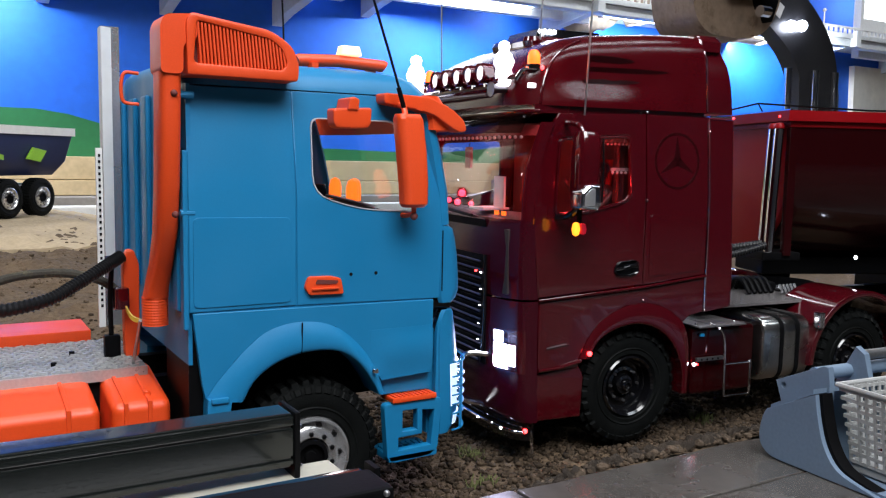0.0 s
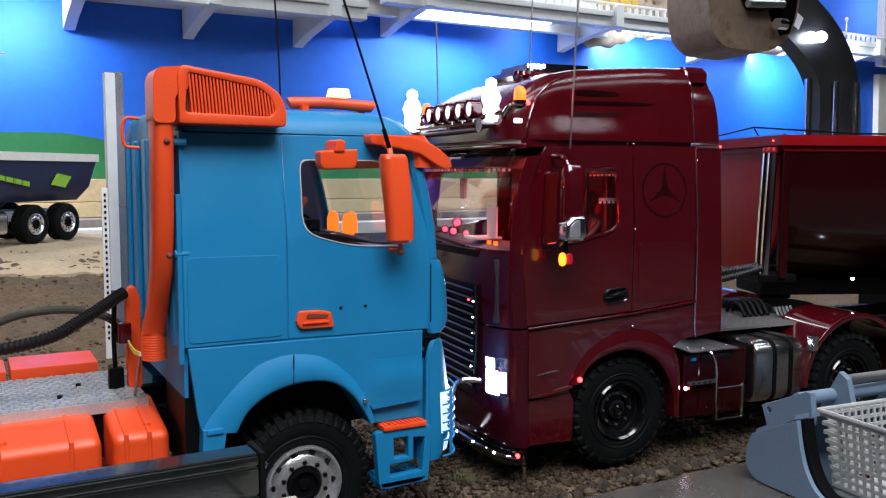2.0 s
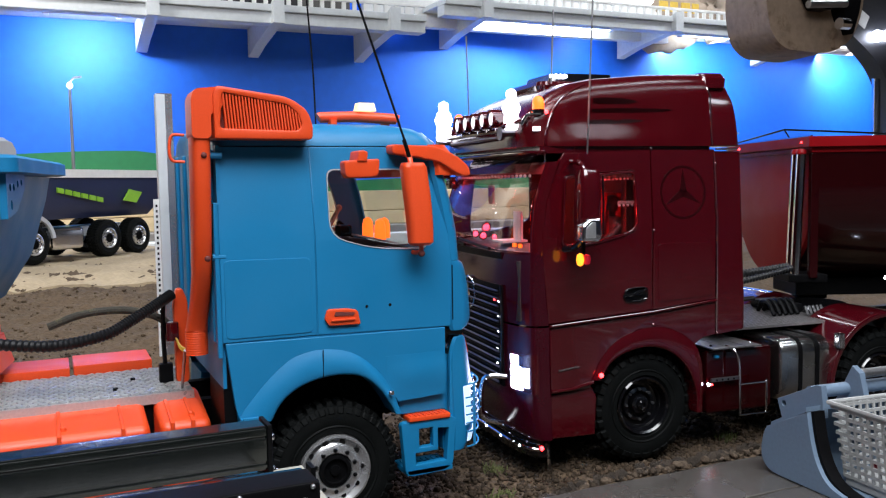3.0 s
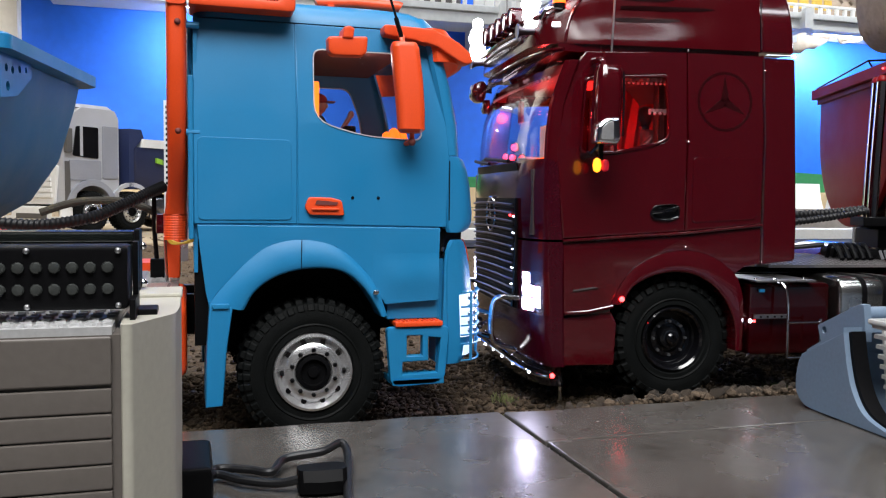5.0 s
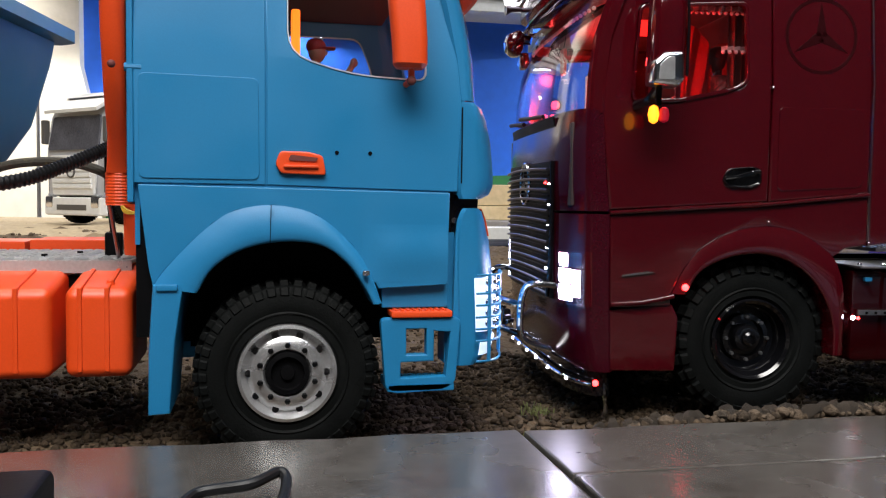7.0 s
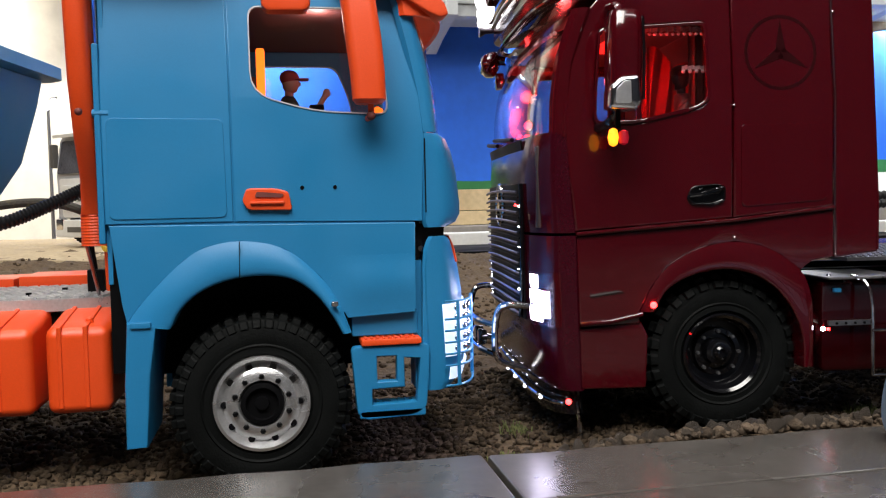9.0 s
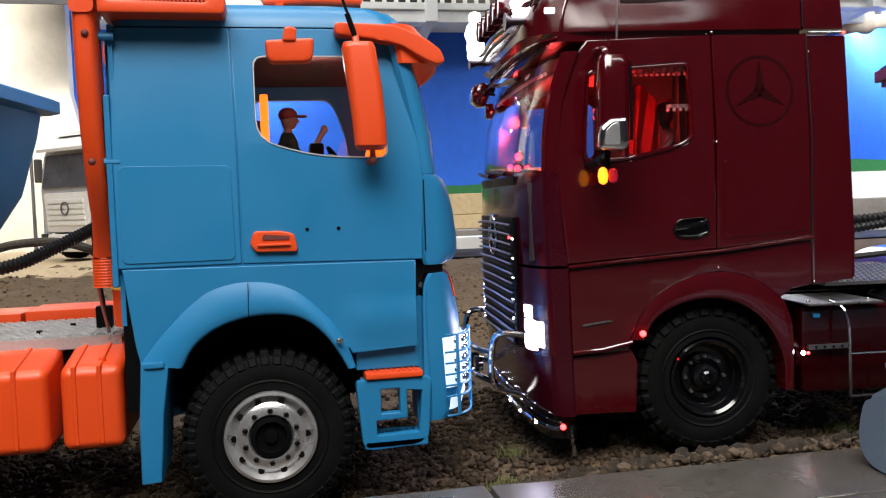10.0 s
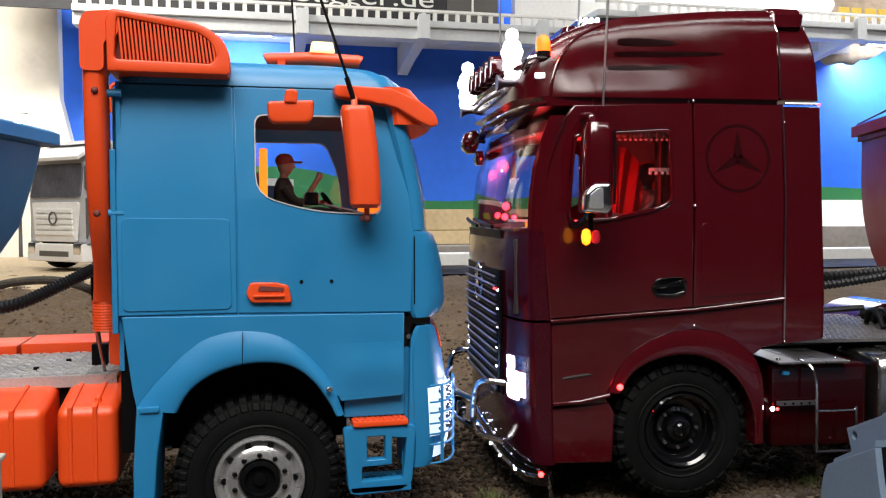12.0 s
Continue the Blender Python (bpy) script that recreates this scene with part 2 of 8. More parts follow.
M_PINK = glow("pink_lamp_glow", (1.0, 0.16, 0.24), 5.0)
M_BLUELED = glow("cool_white_lens", (0.66, 0.80, 1.0), 0.8)
M_LEDGREY = mat("unlit_led_lens", (0.035, 0.038, 0.036), 0.25, grain=500, vary=0.3, bump=0.0)
M_DIMGLASS = mat("grey_model_glass", (0.085, 0.085, 0.10), 0.12, grain=300, vary=0.5, bump=0.0, coat=1.0, stain=40)
M_LAMPLENS = glow("roof_lamp_lens", (1.0, 0.93, 0.95), 0.9)
M_TANK = mat("brushed_tank_aluminium", (0.46, 0.46, 0.45), 0.24, 1.0, grain=900, vary=0.2, bump=0.05)
M_DECAL = mat("dark_emblem_and_louvre", (0.018, 0.0010, 0.0020), 0.3, grain=500, vary=0.2, bump=0.0, spec=0.15)
M_BRAID = mat("worn_dark_braid", (0.030, 0.026, 0.018), 0.8, grain=700, vary=0.4, bump=0.5, stain=60, dirt=(0.16, 0.13, 0.05), dirt_amount=0.8)
M_REDGLOW = glow("red_cabin_light", (1.0, 0.02, 0.015), 3.0)
M_WHITEGLOW = glow("white_lamp_glow", (1.0, 0.97, 1.0), 2.2)
M_TUBE = glow("fluorescent_tube", (0.92, 0.97, 1.0), 35.0)
M_FIGGLOW = glow("bright_white_lamp", (1.0, 0.97, 1.0), 4.0)
M_PANEL = glow("panel_diffuser", (0.95, 0.98, 1.0), 3.0)
M_CEILING = glow("added_ceiling_diffuser", (0.95, 0.98, 1.0), 9.0)
M_GLASS = glass("clear_glass", (0.94, 0.96, 0.97))
M_TINT = glass("smoked_glass", (0.80, 0.72, 0.73))
M_PINKGLASS = glass("pink_lamp_glass", (1.0, 0.28, 0.36))
M_VISOR = glass("dark_visor_glass", (0.62, 0.46, 0.47), 0.12)
M_LENS = glass("clear_lens", (0.9, 0.92, 0.95))


# ---------------------------------------------------------------- geometry helpers
def part(name, bm, material, parent=None, label="", smooth=35):
    bmesh.ops.recalc_face_normals(bm, faces=bm.faces[:])
    me = bpy.data.meshes.new(name)
    bm.to_mesh(me)
    bm.free()
    me.materials.append(material)
    if smooth:
        me.polygons.foreach_set("use_smooth", [True] * len(me.polygons))
        me.set_sharp_from_angle(angle=radians(smooth))
    ob = new(name, me)
    if smooth == 35 and 8 < len(me.polygons) < 4000:
        ob.modifiers.new("weighted_normal", "WEIGHTED_NORMAL").keep_sharp = True
    if parent:
        ob.parent = parent
    if label:
        ob["label"] = label
    return ob


def thing(name, place, label, category, group="", kind=""):
    ob = new(name)
    ob.empty_display_size = 0.01
    ob.matrix_world = place if isinstance(place, Matrix) else pose(*place)
    return tagged(ob, label, category, group, kind)


def block(bm, x0, x1, y0, y1, z0, z1, bev=0.0, seg=2, m=None):
    got = bmesh.ops.create_cube(bm, size=1)["verts"]
    for v in got:
        v.co = Vector(((x0 + x1) / 2 + v.co.x * (x1 - x0), (y0 + y1) / 2 + v.co.y * (y1 - y0), (z0 + z1) / 2 + v.co.z * (z1 - z0)))
    if m is not None:
        bmesh.ops.transform(bm, matrix=m, verts=got)
    if bev:
        edges = list({e for v in got for e in v.link_edges})
        bmesh.ops.bevel(bm, geom=edges, offset=bev, segments=seg, affect="EDGES", profile=0.5)
    return bm


def boxed(*a, **k):
    return block(bmesh.new(), *a, **k)


AXIS = {"y": lambda a, b, c: (a, c, b), "x": lambda a, b, c: (c, a, b), "z": lambda a, b, c: (a, b, c)}


def plate(pts, axis, a, b, holes=(), bev=0.0, bm=None):
    """A sheet with the outline pts and holes, from a to b along the axis."""
    bm = bm or bmesh.new()
    f = AXIS[axis]
    edges, loops = [], [pts, *holes]
    made = []
    for loop in loops:
        vs = [bm.verts.new(f(p[0], p[1], a)) for p in loop]
        made += vs
        edges += [bm.edges.new((vs[i], vs[(i + 1) % len(vs)])) for i in range(len(vs))]
    got = bmesh.ops.triangle_fill(bm, use_beauty=True, use_dissolve=False, edges=edges)
    faces = [g for g in got["geom"] if isinstance(g, bmesh.types.BMFace)]
    ext = bmesh.ops.extrude_face_region(bm, geom=faces)
    up = [g for g in ext["geom"] if isinstance(g, bmesh.types.BMVert)]
    d = Vector(f(0, 0, b - a))
    for v in up:
        v.co += d
    if bev:
        rim = [e for v in made for e in v.link_edges if e.other_vert(v) in made and len(e.link_faces) == 2 and abs(e.calc_face_angle(0)) > 0.5]
        bmesh.ops.bevel(bm, geom=list(set(rim)), offset=bev, segments=2, affect="EDGES", profile=0.5)
    return bm


def arc(cx, cy, r, a0, a1, n=12, ry=None):
    ry = ry or r
    return [(cx + r * math.cos(radians(a0 + (a1 - a0) * i / n)), cy + ry * math.sin(radians(a0 + (a1 - a0) * i / n))) for i in range(n + 1)]


def rounded(pts, r, n=4):
    """A 2D outline with its corners rounded."""
    out = []
    for i, p in enumerate(pts):
        p, q, s = Vector(p), Vector(pts[i - 1]), Vector(pts[(i + 1) % len(pts)])
        rr = r[i] if isinstance(r, (list, tuple)) else r
        a, b = (q - p), (s - p)
        k = min(rr, a.length * 0.45, b.length * 0.45)
        a, b = p + a.normalized() * k, p + b.normalized() * k
        for j in range(n + 1):
            t = j / n
            out.append(tuple((1 - t) ** 2 * a + 2 * t * (1 - t) * p + t * t * b))
    return out


def soft(pts, n=4):
    """A smooth 2D line through pts."""
    return [(p.x, p.y) for p in curve([(x, y, 0) for x, y in pts], n)]


def resample(pts, n):
    """n + 1 points at even steps along a 2D line."""
    P = [Vector(p) for p in soft(pts, 6)]
    run = [0.0]
    for a, b in zip(P, P[1:]):
        run.append(run[-1] + (b - a).length)
    out = []
    for i in range(n + 1):
        d, k = run[-1] * i / n, 0
        while k < len(P) - 2 and run[k + 1] < d:
            k += 1
        t = (d - run[k]) / max(run[k + 1] - run[k], 1e-9)
        out.append(P[k].lerp(P[k + 1], min(1, max(0, t))))
    return out


def arch_fender(inner, outer, i0, i1, n=36, bulge=1.0):
    """A rounded wheel arch between an inner and an outer line, from step i0 to i1."""
    a, b = resample(inner, n), resample(outer, n)
    section = ((0, 0.018), (0, -0.0026), (0.03, -0.0038), (0.10, -0.0047), (0.25, -0.0052), (0.45, -0.0049), (0.65, -0.0038), (0.85, -0.0020), (1.0, -0.0003), (1.0, 0.002))
    rows = []
    for i in range(i0, i1 + 1):
        rows.append([(*a[i].lerp(b[i], u), y * (bulge if y < 0 else 1)) for u, y in section])
    return loft([[(x, y, z) for x, z, y in row] for row in rows])


def lathe(profile, centre=(0, 0, 0), axis="y", seg=48, bm=None, closed=False, front=True):
    """Turns (radius, distance) pairs round an axis."""
    bm = bm or bmesh.new()
    rows = []
    for r, h in profile:
        row = []
        for i in range(seg):
            a = 2 * math.pi * i / seg
            c, s = r * math.cos(a), r * math.sin(a)
            p = {"y": (c, h, s), "x": (h, c, s), "z": (c, s, h)}[axis]
            row.append(bm.verts.new(Vector(p) + Vector(centre)))
        rows.append(row)
    n = len(rows)
    for k in range(n if closed else n - 1):
        a, b = rows[k], rows[(k + 1) % n]
        for i in range(seg):
            bm.faces.new((a[i], a[(i + 1) % seg], b[(i + 1) % seg], b[i]))
    if not closed:
        for row in (([rows[0]] if front else []) + [rows[-1]]):
            bm.faces.new(row)
    return bm


def tube(pts, r, seg=10, closed=False, bm=None, wave=0.0):
    """A round bar along points; wave makes it corrugated."""
    bm = bm or bmesh.new()
    P = [Vector(p) for p in pts]
    n = len(P)
    rows, up = [], None
    for i in range(n):
        t = (P[(i + 1) % n] - P[i - 1]) if closed or 0 < i < n - 1 else (P[1] - P[0] if i == 0 else P[-1] - P[-2])
        t.normalize()
        if up is None:
            up = t.orthogonal().normalized()
        up = (up - t * up.dot(t)).normalized()
        side = t.cross(up)
        rr = r * (1 + wave * (i % 2))
        rows.append([bm.verts.new(P[i] + rr * (math.cos(2 * math.pi * k / seg) * up + math.sin(2 * math.pi * k / seg) * side)) for k in range(seg)])
    for i in range(n if closed else n - 1):
        a, b = rows[i], rows[(i + 1) % n]
        for k in range(seg):
            bm.faces.new((a[k], a[(k + 1) % seg], b[(k + 1) % seg], b[k]))
    if not closed:
        bm.faces.new(rows[0])
        bm.faces.new(rows[-1])
    return bm


def curve(pts, n=8):
    """Catmull-Rom points through pts."""
    P = [Vector(p) for p in pts]
    P = [2 * P[0] - P[1], *P, 2 * P[-1] - P[-2]]
    out = []
    for i in range(1, len(P) - 2):
        for j in range(n):
            t = j / n
            a, b, c, d = P[i - 1], P[i], P[i + 1], P[i + 2]
            out.append(0.5 * ((2 * b) + (c - a) * t + (2 * a - 5 * b + 4 * c - d) * t * t + (3 * b - a - 3 * c + d) * t ** 3))
    out.append(P[-2])
    return out


def loft(rows, caps=True, bm=None, closed=True):
    """Joins rings of points."""
    bm = bm or bmesh.new()
    R = [[bm.verts.new(p) for p in row] for row in rows]
    n = len(R[0])
    for a, b in zip(R, R[1:]):
        for i in range(n if closed else n - 1):
            bm.faces.new((a[i], a[(i + 1) % n], b[(i + 1) % n], b[i]))
    if caps:
        bm.faces.new(R[0])
        bm.faces.new(R[-1])
    return bm


def ring_rect(x0, x1, y0, y1, z, r, n=5):
    out = []
    for cx, cy, a0 in ((x1 - r, y1 - r, 0), (x0 + r, y1 - r, 90), (x0 + r, y0 + r, 180), (x1 - r, y0 + r, 270)):
        for i in range(n + 1):
            a = radians(a0 + 90 * i / n)
            out.append((cx + r * math.cos(a), cy + r * math.sin(a), z))
    return out


def front_sheet(rows, sign, width, n=30, power=3.2, thick=0.0018, s0=-1.0, s1=1.0, bulge=None):
    """A curved front: rows of height, corner and depth; sign tells which way it faces."""
    bm = bmesh.new()
    grid = []
    for z, ua, d in rows:
        row = []
        for i in range(n + 1):
            s = s0 + (s1 - s0) * (0.5 - 0.5 * math.cos(math.pi * i / n))
            row.append(bm.verts.new((ua + sign * d * max(0, 1 - abs(s) ** power) ** (1 / power), width / 2 * (1 + s), z)))
        grid.append(row)
    for a, b in zip(grid, grid[1:]):
        for i in range(n):
            bm.faces.new((a[i], a[i + 1], b[i + 1], b[i]))
    if thick:
        back = []
        for row in grid:
            back.append([bm.verts.new((v.co.x - sign * thick, v.co.y - thick * (2 * v.co.y / width - 1) ** 3, v.co.z)) for v in row])
        for a, b in zip(back, back[1:]):
            for i in range(n):
                bm.faces.new((a[i], b[i], b[i + 1], a[i + 1]))
        for a, b in ((grid[0], back[0]), (grid[-1], back[-1])):
            for i in range(n):
                bm.faces.new((a[i], b[i], b[i + 1], a[i + 1]))
        for k in (0, n):
            for a, b, c, d in zip(grid, grid[1:], back, back[1:]):
                bm.faces.new((a[k], b[k], d[k], c[k]))
    return bm


def front_at(ua, d, sign, width, v, power=3.2):
    s = 2 * v / width - 1
    return ua + sign * d * max(0, 1 - abs(s) ** power) ** (1 / power)


def dot(name, place, r, material, parent, flat=0.6, label=""):
    bm = bmesh.new()
    bmesh.ops.create_uvsphere(bm, u_segments=10, v_segments=6, radius=r)
    for v in bm.verts:
        v.co += Vector(place)
    return part(name, bm, material, parent, label)


TYRES = {}


def tyre_mesh(R, W, rim, lugs=36, step=8, deep=0.985, side=0.0007):
    """A truck tyre in one skin: two rows of staggered tread blocks and shoulder blocks."""
    R0, seg = R * 0.962, lugs * step
    rows = [(rim, 0.002, 0), (rim + 0.002, -0.0006, 0), (rim + 0.0045, -0.0004, 0), (rim + 0.0055, -0.0010, 0), (rim + 0.0062, -0.0004, 0), (R0 * 0.78, -0.0012, 0), (R0 * 0.875, -0.0002, 0), (R0 * 0.885, -0.0002, 3), (R0 * 0.965, 0.0012, 3), (R0 * 0.985, 0.0024, 1), (R, 0.0030, 1), (R * 1.004, W * 0.44, 1), (R0, W * 0.45, 0), (R0, W * 0.55, 0), (R * 1.004, W * 0.56, 2), (R, W - 0.003, 2), (R0 * 0.97, W - 0.002, 2), (R0 * 0.8, W, 0), (rim, W - 0.002, 0)]
    verts = []
    for r, y, kind in rows:
        for i in range(seg):
            slant = int(2.4 * (y / W - 0.25) * (1 if kind == 1 else -1) * 2) if kind in (1, 2) else 0
            phase = (i + slant + (step // 2 if kind == 2 else 0)) % step
            rr, yy = r, y
            if kind in (1, 2) and phase >= 5:
                rr = min(r, R0 * deep)
            if kind == 3 and phase < 5:
                yy = y - side
            a = 2 * math.pi * i / seg
            verts.append((rr * math.cos(a), yy, rr * math.sin(a)))
    n = len(rows)
    faces = [(k * seg + i, k * seg + (i + 1) % seg, ((k + 1) % n) * seg + (i + 1) % seg, ((k + 1) % n) * seg + i) for k in range(n) for i in range(seg)]
    me = bpy.data.meshes.new("tyre")
    me.from_pydata(verts, [], faces)
    me.materials.append(M_TYRE)
    me.polygons.foreach_set("use_smooth", [True] * len(me.polygons))
    me.set_sharp_from_angle(angle=radians(28))
    return me


def wheel(name, place, label, rim_mat, parent, R=0.0415, W=0.030, rim=0.0215, dished=False, flip=False):
    """A truck wheel: its outer face looks to -y, at the given centre of that face."""
    w = new(name)
    w.parent = parent
    w.matrix_basis = pose(*place, 0, 0, 180 if flip else 0)
    w["label"] = label
    key = (R, W, rim, dished)
    if key not in TYRES:
        TYRES[key] = tyre_mesh(R, W, rim, 28, 8, 0.955, 0.0014) if dished else tyre_mesh(R, W, rim, 40, 8, 0.975)
    tyre = new("tyre", TYRES[key])
    tyre.parent = w
    if dished:
        part("rim", lathe([(rim + 0.0006, 0.0), (rim - 0.0005, -0.0012), (rim - 0.0020, 0.0), (rim - 0.0030, 0.0060), (0.0166, 0.0064), (0.0160, 0.0090), (0.0128, 0.0094), (0.0122, 0.0066), (0.0098, 0.0062), (0.0092, 0.0092), (0.0072, 0.0092), (0.0066, 0.0045), (0.0040, 0.0035)], seg=48, front=False), rim_mat, w)
        part("hub_nut", lathe([(0.0034, 0.0042), (0.0034, 0.0020), (0.0022, 0.0012), (0.0020, 0.0026), (0.0010, 0.0024)], seg=16), M_GLOSSBLACK, w)
        part("rim_ring", lathe([(0.0172 + 0.0005 * math.cos(a), 0.0062 + 0.0006 * math.sin(a)) for a in [2 * math.pi * i / 8 for i in range(8)]], seg=40, closed=True), rim_mat, w)
        for i in range(8):
            a = 2 * math.pi * i / 8
            part("wheel_nut", lathe([(0.0009, 0), (0.0009, 0.003)], (0.0110 * math.cos(a), 0.0045, 0.0110 * math.sin(a)), seg=6), M_STEEL, w)
    else:
        part("rim", lathe([(rim + 0.0008, 0.001), (rim + 0.0004, -0.0016), (rim - 0.001, -0.0020), (rim - 0.0022, 0.0004), (0.0178, 0.0022), (0.0160, 0.0004), (0.0125, -0.0008), (0.0108, -0.0006), (0.0098, 0.0012)], seg=56, front=False), rim_mat, w)
        part("hub", lathe([(0.0099, 0.0008), (0.0096, -0.0012), (0.0075, -0.0016), (0.0072, 0.0008), (0.0035, 0.0012), (0.003, -0.0006), (0.0012, -0.0008)], seg=32), M_BLACK, w)
        for i in range(10):
            a = 2 * math.pi * (i + 0.5) / 10
            part("wheel_nut", lathe([(0.00135, 0.001), (0.00135, -0.0016), (0.0008, -0.0021)], (0.0127 * math.cos(a), 0, 0.0127 * math.sin(a)), seg=6), M_BLACK, w)
            a = 2 * math.pi * i / 10
            part("hand_hole", lathe([(0.0016, 0.003), (0.0016, 0.0008)], (0.0172 * math.cos(a), 0, 0.0172 * math.sin(a)), seg=14), M_GLOSSBLACK, w)
    return w


# ---------------------------------------------------------------- setting
def smoothstep(a, b, x):
    t = min(1.0, max(0.0, (x - a) / (b - a)))
    return t * t * (3 - 2 * t)


def ground_height(x, y):
    z = 0.003 + 0.009 * smoothstep(0.08, 0.2, x)
    z += 0.016 * (1 - smoothstep(-0.055, -0.015, y)) * (1 - 0.75 * (1 - smoothstep(-0.08, 0.05, x)))
    z += (0.058 * smoothstep(0.3, 1.15, y) - 0.05 * smoothstep(1.9, 2.3, y)) * (1 - smoothstep(0.05, 0.40, x))
    z += (0.016 * smoothstep(0.3, 0.9, y) - 0.045 * smoothstep(1.3, 1.7, y)) * smoothstep(0.05, 0.40, x)
    lump = (noise.noise(Vector((x * 9, y * 9, 0))) * 0.012 + noise.noise(Vector((x * 28, y * 28, 4))) * 0.008 + noise.noise(Vector((x * 70, y * 70, 9))) * 0.003) * smoothstep(0.2, 0.5, y) * (1 - smoothstep(1.1, 1.4, y))
    fine = noise.noise(Vector((x * 60, y * 60, 3))) * 0.0022 + noise.noise(Vector((x * 180, y * 180, 7))) * 0.0014
    rut = -0.004 * math.exp(-((y - 0.02) / 0.02) ** 2) - 0.003 * math.exp(-((y - 0.155) / 0.02) ** 2)
    return z + lump + fine * (1 if y < 1 else 2.5) + rut


def build_ground():
    xs = [-3.0 + 0.12 * i for i in range(20)] + [-0.63 + 0.012 * i for i in range(22)] + [-0.36 + 0.0045 * i for i in range(250)] + [0.78 + 0.12 * i for i in range(44)]
    ys = [-0.0575 + 0.0045 * i for i in range(90)] + [0.36 + 0.009 * i for i in range(90)] + [1.18 + 0.035 * i for i in range(53)]
    verts = [(x, y, ground_height(x, y)) for y in ys for x in xs]
    n = len(xs)
    faces = [(j * n + i, j * n + i + 1, (j + 1) * n + i + 1, (j + 1) * n + i) for j in range(len(ys) - 1) for i in range(n - 1)]
    me = bpy.data.meshes.new("ground")
    me.from_pydata(verts, [], faces)
    me.materials.append(M_EARTH)
    me.polygons.foreach_set("use_smooth", [True] * len(me.polygons))
    ob = new("ground", me)
    return tagged(ob, "brown sandy earth with ruts and lumps", "ground", kind="structure")


GROUND = build_ground()


def sand_road():
    xs = [-2.9 + 0.1 * i for i in range(26)] + [-0.3 + 0.02 * i for i in range(28)]
    ys = [1.0 + 0.03 * j for j in range(32)]
    bm = bmesh.new()
    grid = [[bm.verts.new((x, y + 0.03 * noise.noise(Vector((x * 5, y, 2))), ground_height(x, y) + 0.004 + 0.004 * noise.noise(Vector((x * 12, y * 12, 5))))) for x in xs] for y in ys]
    for a, b in zip(grid, grid[1:]):
        for i in range(len(xs) - 1):
            bm.faces.new((a[i], a[i + 1], b[i + 1], b[i]))
    ext = bmesh.ops.extrude_face_region(bm, geom=bm.faces[:])
    for v in ext["geom"]:
        if isinstance(v, bmesh.types.BMVert):
            v.co.z -= 0.02
    return bm


tagged(part("sand_road", sand_road(), M_SAND, None, smooth=60), "pale sand road on top of the earth bank", "road", kind="structure")

tagged(part("floor", boxed(-3.2, 6.3, -3.2, 3.2, -0.12, -0.06), M_HALL), "grey hall floor under the layout", "floor", kind="structure")
tagged(part("layout_base", boxed(-3.0, 6.05, -0.95, 3.05, -0.058, -0.035), M_PLINTH), "grey base board under the model landscape", "base", kind="structure")


def slab(x0, x1, y0, y1, top):
    bm = boxed(x0, x1, y0, y1, -0.03, top, bev=0.0014)
    bmesh.ops.subdivide_edges(bm, edges=[e for e in bm.edges if e.calc_length() > 0.08], cuts=34, use_grid_fill=True)
    for v in bm.verts:
        if v.co.y > y1 - 0.004:
            v.co.y += 0.0022 * noise.noise(Vector((v.co.x * 45, 5, v.co.z * 30))) + 0.0014 * noise.noise(Vector((v.co.x * 140, 8, v.co.z * 90)))
            if v.co.z > top - 0.002:
                v.co.z -= 0.0016 * max(0.0, noise.noise(Vector((v.co.x * 60, 2, 1))) - 0.1)
    return bm


paving = thing("pavement", (0, 0, 0), "smooth grey concrete paving slabs with open joints", "pavement", kind="structure")
for sx0, sx1, sy0, sy1, top in ((-0.75, 0.0897, -0.93, -0.0585, 0.0300), (0.0919, 0.95, -0.1145, -0.0595, 0.0296), (0.0919, 0.95, -0.93, -0.1158, 0.0300)):
    part("paving_slab", slab(sx0, sx1, sy0, sy1, top), M_CONCRETE, paving)

# walls of the hall
tagged(part("wall_north", boxed(-1.0, 6.2, 3.06, 3.16, -0.06, 2.6), M_SKYBLUE), "wall painted bright sky blue", "wall", kind="structure")
tagged(part("wall_west", plate([(-3.2, -0.06), (-0.58, -0.06), (-0.62, 0.42), (-0.66, 0.60), (-0.67, 2.6), (-3.2, 2.6)], "y", 2.98, 3.16), M_WHITEWALL), "rough white concrete wall", "wall", kind="structure")
# unseen sides and ceiling, assumed; their dark tone holds back bounced light
tagged(part("wall_east", boxed(6.1, 6.2, -3.2, 3.06, -0.06, 2.6), M_HALL), "unseen hall wall, assumed and kept dark against bounce", "wall", kind="structure")
tagged(part("wall_side", boxed(-3.2, -3.1, -3.2, 3.16, -0.06, 2.6), M_HALL), "unseen hall wall, assumed and kept dark against bounce", "wall", kind="structure")
tagged(part("wall_south", boxed(-3.1, 6.1, -3.2, -3.1, -0.06, 2.6), M_HALL), "unseen hall wall, assumed and kept dark against bounce", "wall", kind="structure")
tagged(part("ceiling", boxed(-3.2, 6.2, -3.2, 3.16, 2.6, 2.7), M_HALL), "unseen hall ceiling, assumed and kept dark against bounce", "ceiling", kind="structure")

# painted hills on the blue wall
hill = [(-0.62, 0.02), (-0.62, 0.35)]
for i in range(60):
    x = -0.6 + i * 0.11
    hill.append((x, 0.35 - 0.12 * smoothstep(0.15, 0.8, x) + 0.010 * math.sin(x * 5.3 + 1) + 0.055 * smoothstep(1.4, 2.8, x)))
hill.append((5.9, 0.02))
